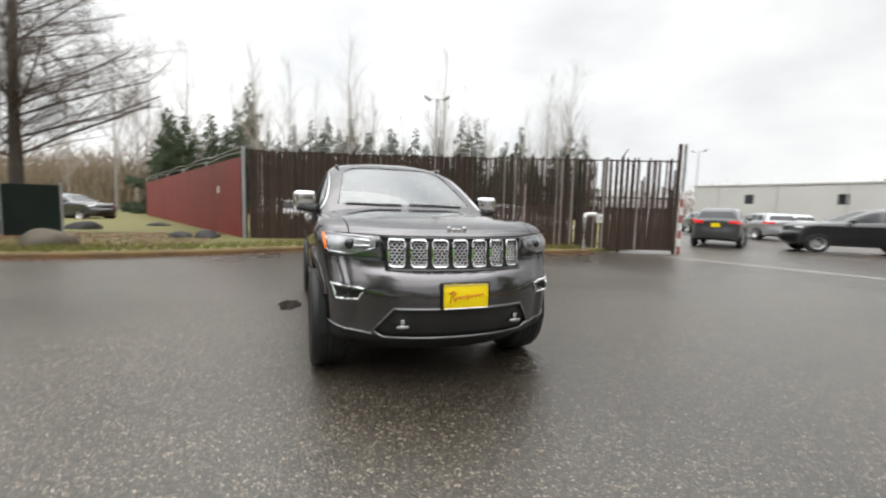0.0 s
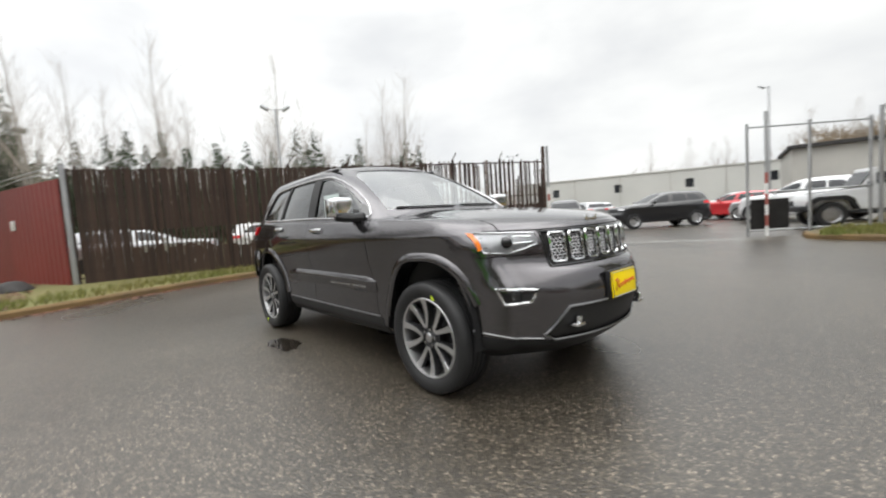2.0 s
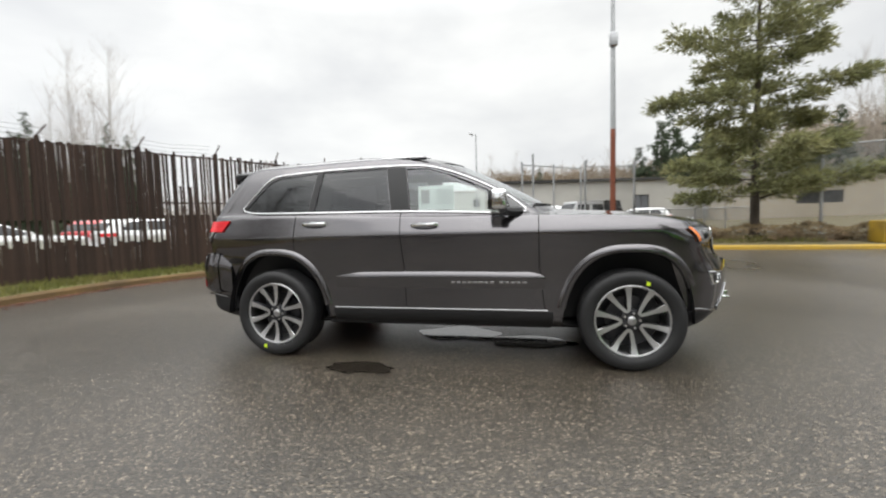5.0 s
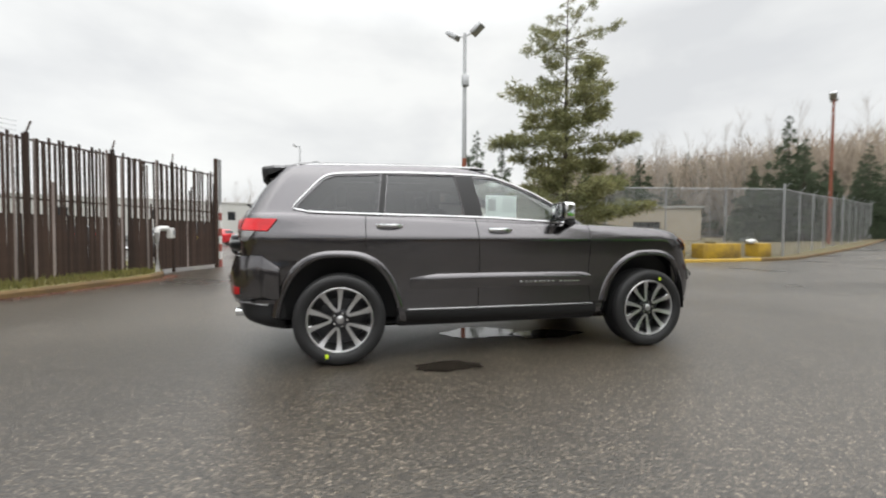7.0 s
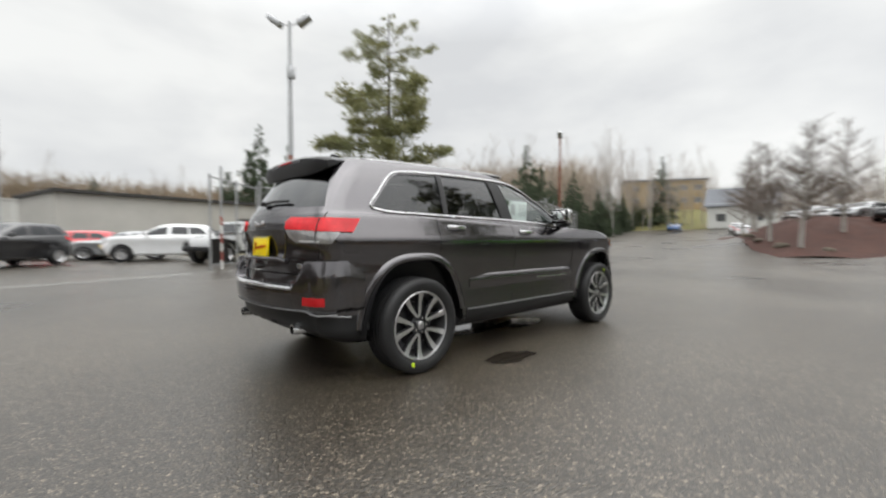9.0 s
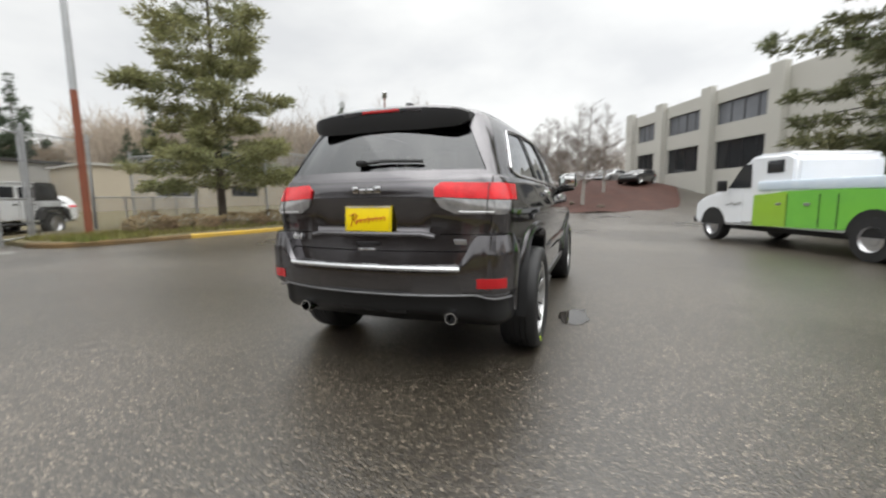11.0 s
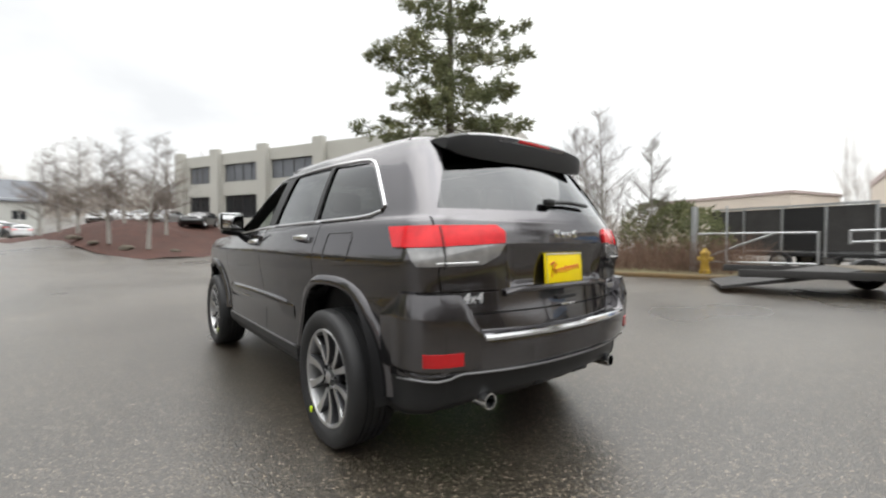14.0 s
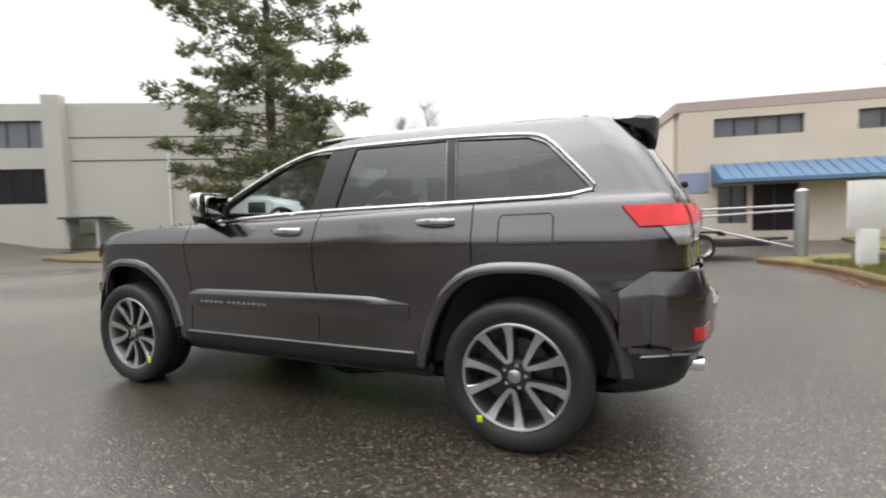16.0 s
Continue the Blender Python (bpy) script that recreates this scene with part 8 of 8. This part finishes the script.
for k in range(44):                                         # beyond the slat fence
    set_tree(bares, rnd.uniform(-66, -40), -26 + 72 * (k + rnd.random()) / 44, rnd.uniform(0.6, 1.08))
for k in range(42):
    set_tree(firs, rnd.uniform(-60, -44), -16 + 60 * (k + rnd.random()) / 42, rnd.uniform(0.72, 1.22))
for k in range(40):
    set_tree(firs, rnd.uniform(-66, -50), -14 + 58 * (k + rnd.random()) / 40, rnd.uniform(0.72, 0.95))
set_tree(firs, -39.0, -11.5, 0.95)
set_tree(firs, -41.0, -11.0, 0.98)
set_tree(firs, -42.0, -7.6, 0.80)
for k in range(16):                                         # behind the warehouse and the workshop
    set_tree(bares, -40 + 95 * (k + rnd.random()) / 16, rnd.uniform(92, 112), rnd.uniform(0.6, 0.85))
for x, y, s in ((19.0, 63.0, 1.45), (21.5, 66.0, 1.5), (24.5, 62.0, 1.4), (17.0, 67.0, 1.3), (2.0, 86.0, 1.0), (28, 80, 1.1)):
    set_tree(firs, x, y, s)
for k in range(20):                                         # along the road, beyond the chain-link fence
    set_tree(bares, 42 + 70 * (k + rnd.random()) / 20, rnd.uniform(26, 62), rnd.uniform(0.55, 0.85))
for k in range(22):
    set_tree(firs, 36 + 60 * (k + rnd.random()) / 22, rnd.uniform(24.5, 29) + k * 0.35, rnd.uniform(0.45, 0.75))
for k in range(3):
    set_tree(firs, 30 + 30 * (k + rnd.random()) / 3, rnd.uniform(52, 60), rnd.uniform(0.8, 1.15))
for k, (x, y) in enumerate(((34.0, 25.4), (36.5, 26.2), (39.0, 24.8), (41.5, 27.5), (44.0, 26.6), (47.0, 27.4))):
    set_tree(firs, x, y, 0.62 + 0.22 * ((k * 7) % 5) / 4)   # behind the tan building and the chain-link fence
for k in range(14):                                         # end of the road
    set_tree(bares, rnd.uniform(105, 140), -30 + 70 * (k + rnd.random()) / 14, rnd.uniform(0.7, 1.0))
for k in range(16):
    a, r = radians(21 + 9 * (k + rnd.random()) / 16), rnd.uniform(76, 98)
    set_tree(bares, r * math.cos(a), r * math.sin(a), rnd.uniform(0.75, 1.0))
for k in range(26):                                         # tall pale woods behind the tan building
    a, r = radians(30 + 26 * (k + rnd.random()) / 26), rnd.uniform(70, 95)
    set_tree(bares, r * math.cos(a), r * math.sin(a), rnd.uniform(0.75, 1.0))
for k in range(9):
    a, r = radians(33 + 24 * (k + rnd.random()) / 9), rnd.uniform(60, 85)
    set_tree(firs, r * math.cos(a), r * math.sin(a), rnd.uniform(0.9, 1.5))
set_tree(firs, 92.0, 29.5, 1.35)
for x, y, q in ((47.5, 25.6, 0.62), (49.5, 26.4, 0.75), (51.5, 28.0, 0.7), (45.5, 26.8, 0.8)):
    set_tree(firs, x, y, q)
for k in range(16):                                         # before the flats
    a, r = radians(13 + 9 * (k + rnd.random()) / 16), rnd.uniform(88, 99)
    set_tree(bares, r * math.cos(a), r * math.sin(a), rnd.uniform(0.45, 0.8))
for k in range(8):
    set_tree(bares, rnd.uniform(-30, 6), rnd.uniform(-75, -62), rnd.uniform(0.6, 0.8))


M_DRYBUSH = material("dry_olive_bush", (0.17, 0.135, 0.07), 0.9, 0, 0.4, 5, 0.6, island=0.4, alt=(0.13, 0.08, 0.045))
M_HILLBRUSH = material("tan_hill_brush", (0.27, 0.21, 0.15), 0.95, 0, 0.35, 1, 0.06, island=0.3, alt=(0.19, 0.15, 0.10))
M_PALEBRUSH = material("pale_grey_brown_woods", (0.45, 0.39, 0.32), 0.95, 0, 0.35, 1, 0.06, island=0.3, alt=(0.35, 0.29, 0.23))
M_BRUSH = material("red_brown_stems", (0.20, 0.125, 0.09), 0.9, 0, 0.35, 5, 0.3, island=0.35)


def thicket(name, n, place, height, mat, label, width=0.02):
    """Countless thin upright stems and twigs as one object."""
    co, faces = [], []
    for k in range(n):
        x, y = place()
        h = height * random.uniform(0.45, 1.15)
        g = ground_z(x, y)
        a = random.uniform(0, 6.283)
        side = Vector((math.cos(a), math.sin(a), 0))
        lean = Vector((random.gauss(0, 0.2), random.gauss(0, 0.2), 1)).normalized()
        p = Vector((x, y, g))
        w = width * random.uniform(0.6, 1.5)
        base = random.uniform(0, 0.8) * h
        h = base + (h - base) * random.uniform(0.25, 0.7)
        p0 = p + lean * base
        i0 = len(co)
        co += [tuple(p0 - side * w), tuple(p0 + side * w), tuple(p0 + lean * (h - base) + side * random.gauss(0, 0.12) * h)]
        faces.append((i0, i0 + 1, i0 + 2))
    return tagged(new(name, mesh_from(name, co, faces, mat)), label, kind="stuff")


def south_brush():
    x = random.uniform(0.5, 14)
    return x, -12.4 + 0.16 * x - abs(random.gauss(0, 2.4))


def ring_woods():
    a = random.uniform(0, 6.283)
    r = random.uniform(125, 175)
    return r * math.cos(a), r * math.sin(a)


def west_hill():
    return random.uniform(-110, -62), random.uniform(-75, 45)


def east_woods():
    a, r = radians(random.uniform(27, 62)), random.uniform(78, 112)
    return r * math.cos(a), r * math.sin(a)


def north_woods():
    return random.uniform(-10, 72), random.uniform(98, 125)


def north_west_woods():
    return random.uniform(-70, -10), random.uniform(98, 125)


thicket("brush", 24000, south_brush, 1.6, M_BRUSH, "dense leafless brown brush behind the kerb", 0.006)
thicket("far_woods", 60000, ring_woods, 12, M_FARTWIG, "brown woods all round, paled with painted haze", 0.12)
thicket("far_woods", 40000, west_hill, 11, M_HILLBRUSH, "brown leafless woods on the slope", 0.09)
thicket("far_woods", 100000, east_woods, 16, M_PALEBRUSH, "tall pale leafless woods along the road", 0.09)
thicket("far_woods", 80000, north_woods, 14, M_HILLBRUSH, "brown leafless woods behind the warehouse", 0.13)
thicket("far_woods", 14000, north_west_woods, 8, M_HILLBRUSH, "low brown woods behind the warehouse", 0.15)


def shrub(x, y, r, h, mat, label, n=2600, blade=0.14, z=None):
    co, faces = [], []
    for k in range(n):
        a, b = random.uniform(0, 6.283), random.random() ** 0.5
        zz = random.random()
        rr = r * math.sqrt(max(0.05, 1 - (2 * zz - 0.75) ** 2 * 0.8)) * (0.55 + 0.45 * b)
        p = Vector((rr * math.cos(a), rr * math.sin(a), zz * h))
        p *= 1 + 0.22 * noise.noise(p * 1.1 + Vector((x, y, 0)))
        d = (Vector((p.x, p.y, 0.4 * h)).normalized() + Vector((random.gauss(0, 0.6), random.gauss(0, 0.6), random.gauss(0, 0.6)))).normalized()
        w = d.orthogonal().normalized() * blade * 0.3
        q = d * blade * random.uniform(0.7, 1.5)
        i0 = len(co)
        co += [tuple(p - w), tuple(p + w), tuple(p + q)]
        faces.append((i0, i0 + 1, i0 + 2))
    o = new("shrub", mesh_from("shrub", co, faces, mat))
    o.matrix_basis = pose(x, y, ground_z(x, y) + 0.1 if z is None else z)
    tagged(o, label, "shrub")


for x, y, r, h in ((8.2, -12.2, 1.6, 2.4), (10.0, -12.4, 1.9, 2.6), (6.6, -12.8, 1.3, 2.0), (13.2, -10.8, 1.7, 2.2), (3.0, -15.5, 1.5, 2.6), (4.6, -17.0, 1.6, 2.8)):
    shrub(x, y, r, h, M_FIR, "dark evergreen shrub among brush")
for x, y in ((21.8, -16.6), (23.5, -15.6), (26.5, -14.3), (19.0, -17.6), (28.8, -13.0)):
    shrub(x, y, 0.9, 0.9, M_PINE, "clipped green shrub along the office wall", 900, 0.10)
for x, y, r in ((6.2, 12.2, 1.0), (8.0, 12.0, 1.2), (9.6, 11.6, 0.9), (5.0, 12.6, 0.8), (10.8, 11.2, 0.7)):
    shrub(x, y, r, 0.6, M_DRYBUSH, "low brown bush under the pine", 900, 0.12)
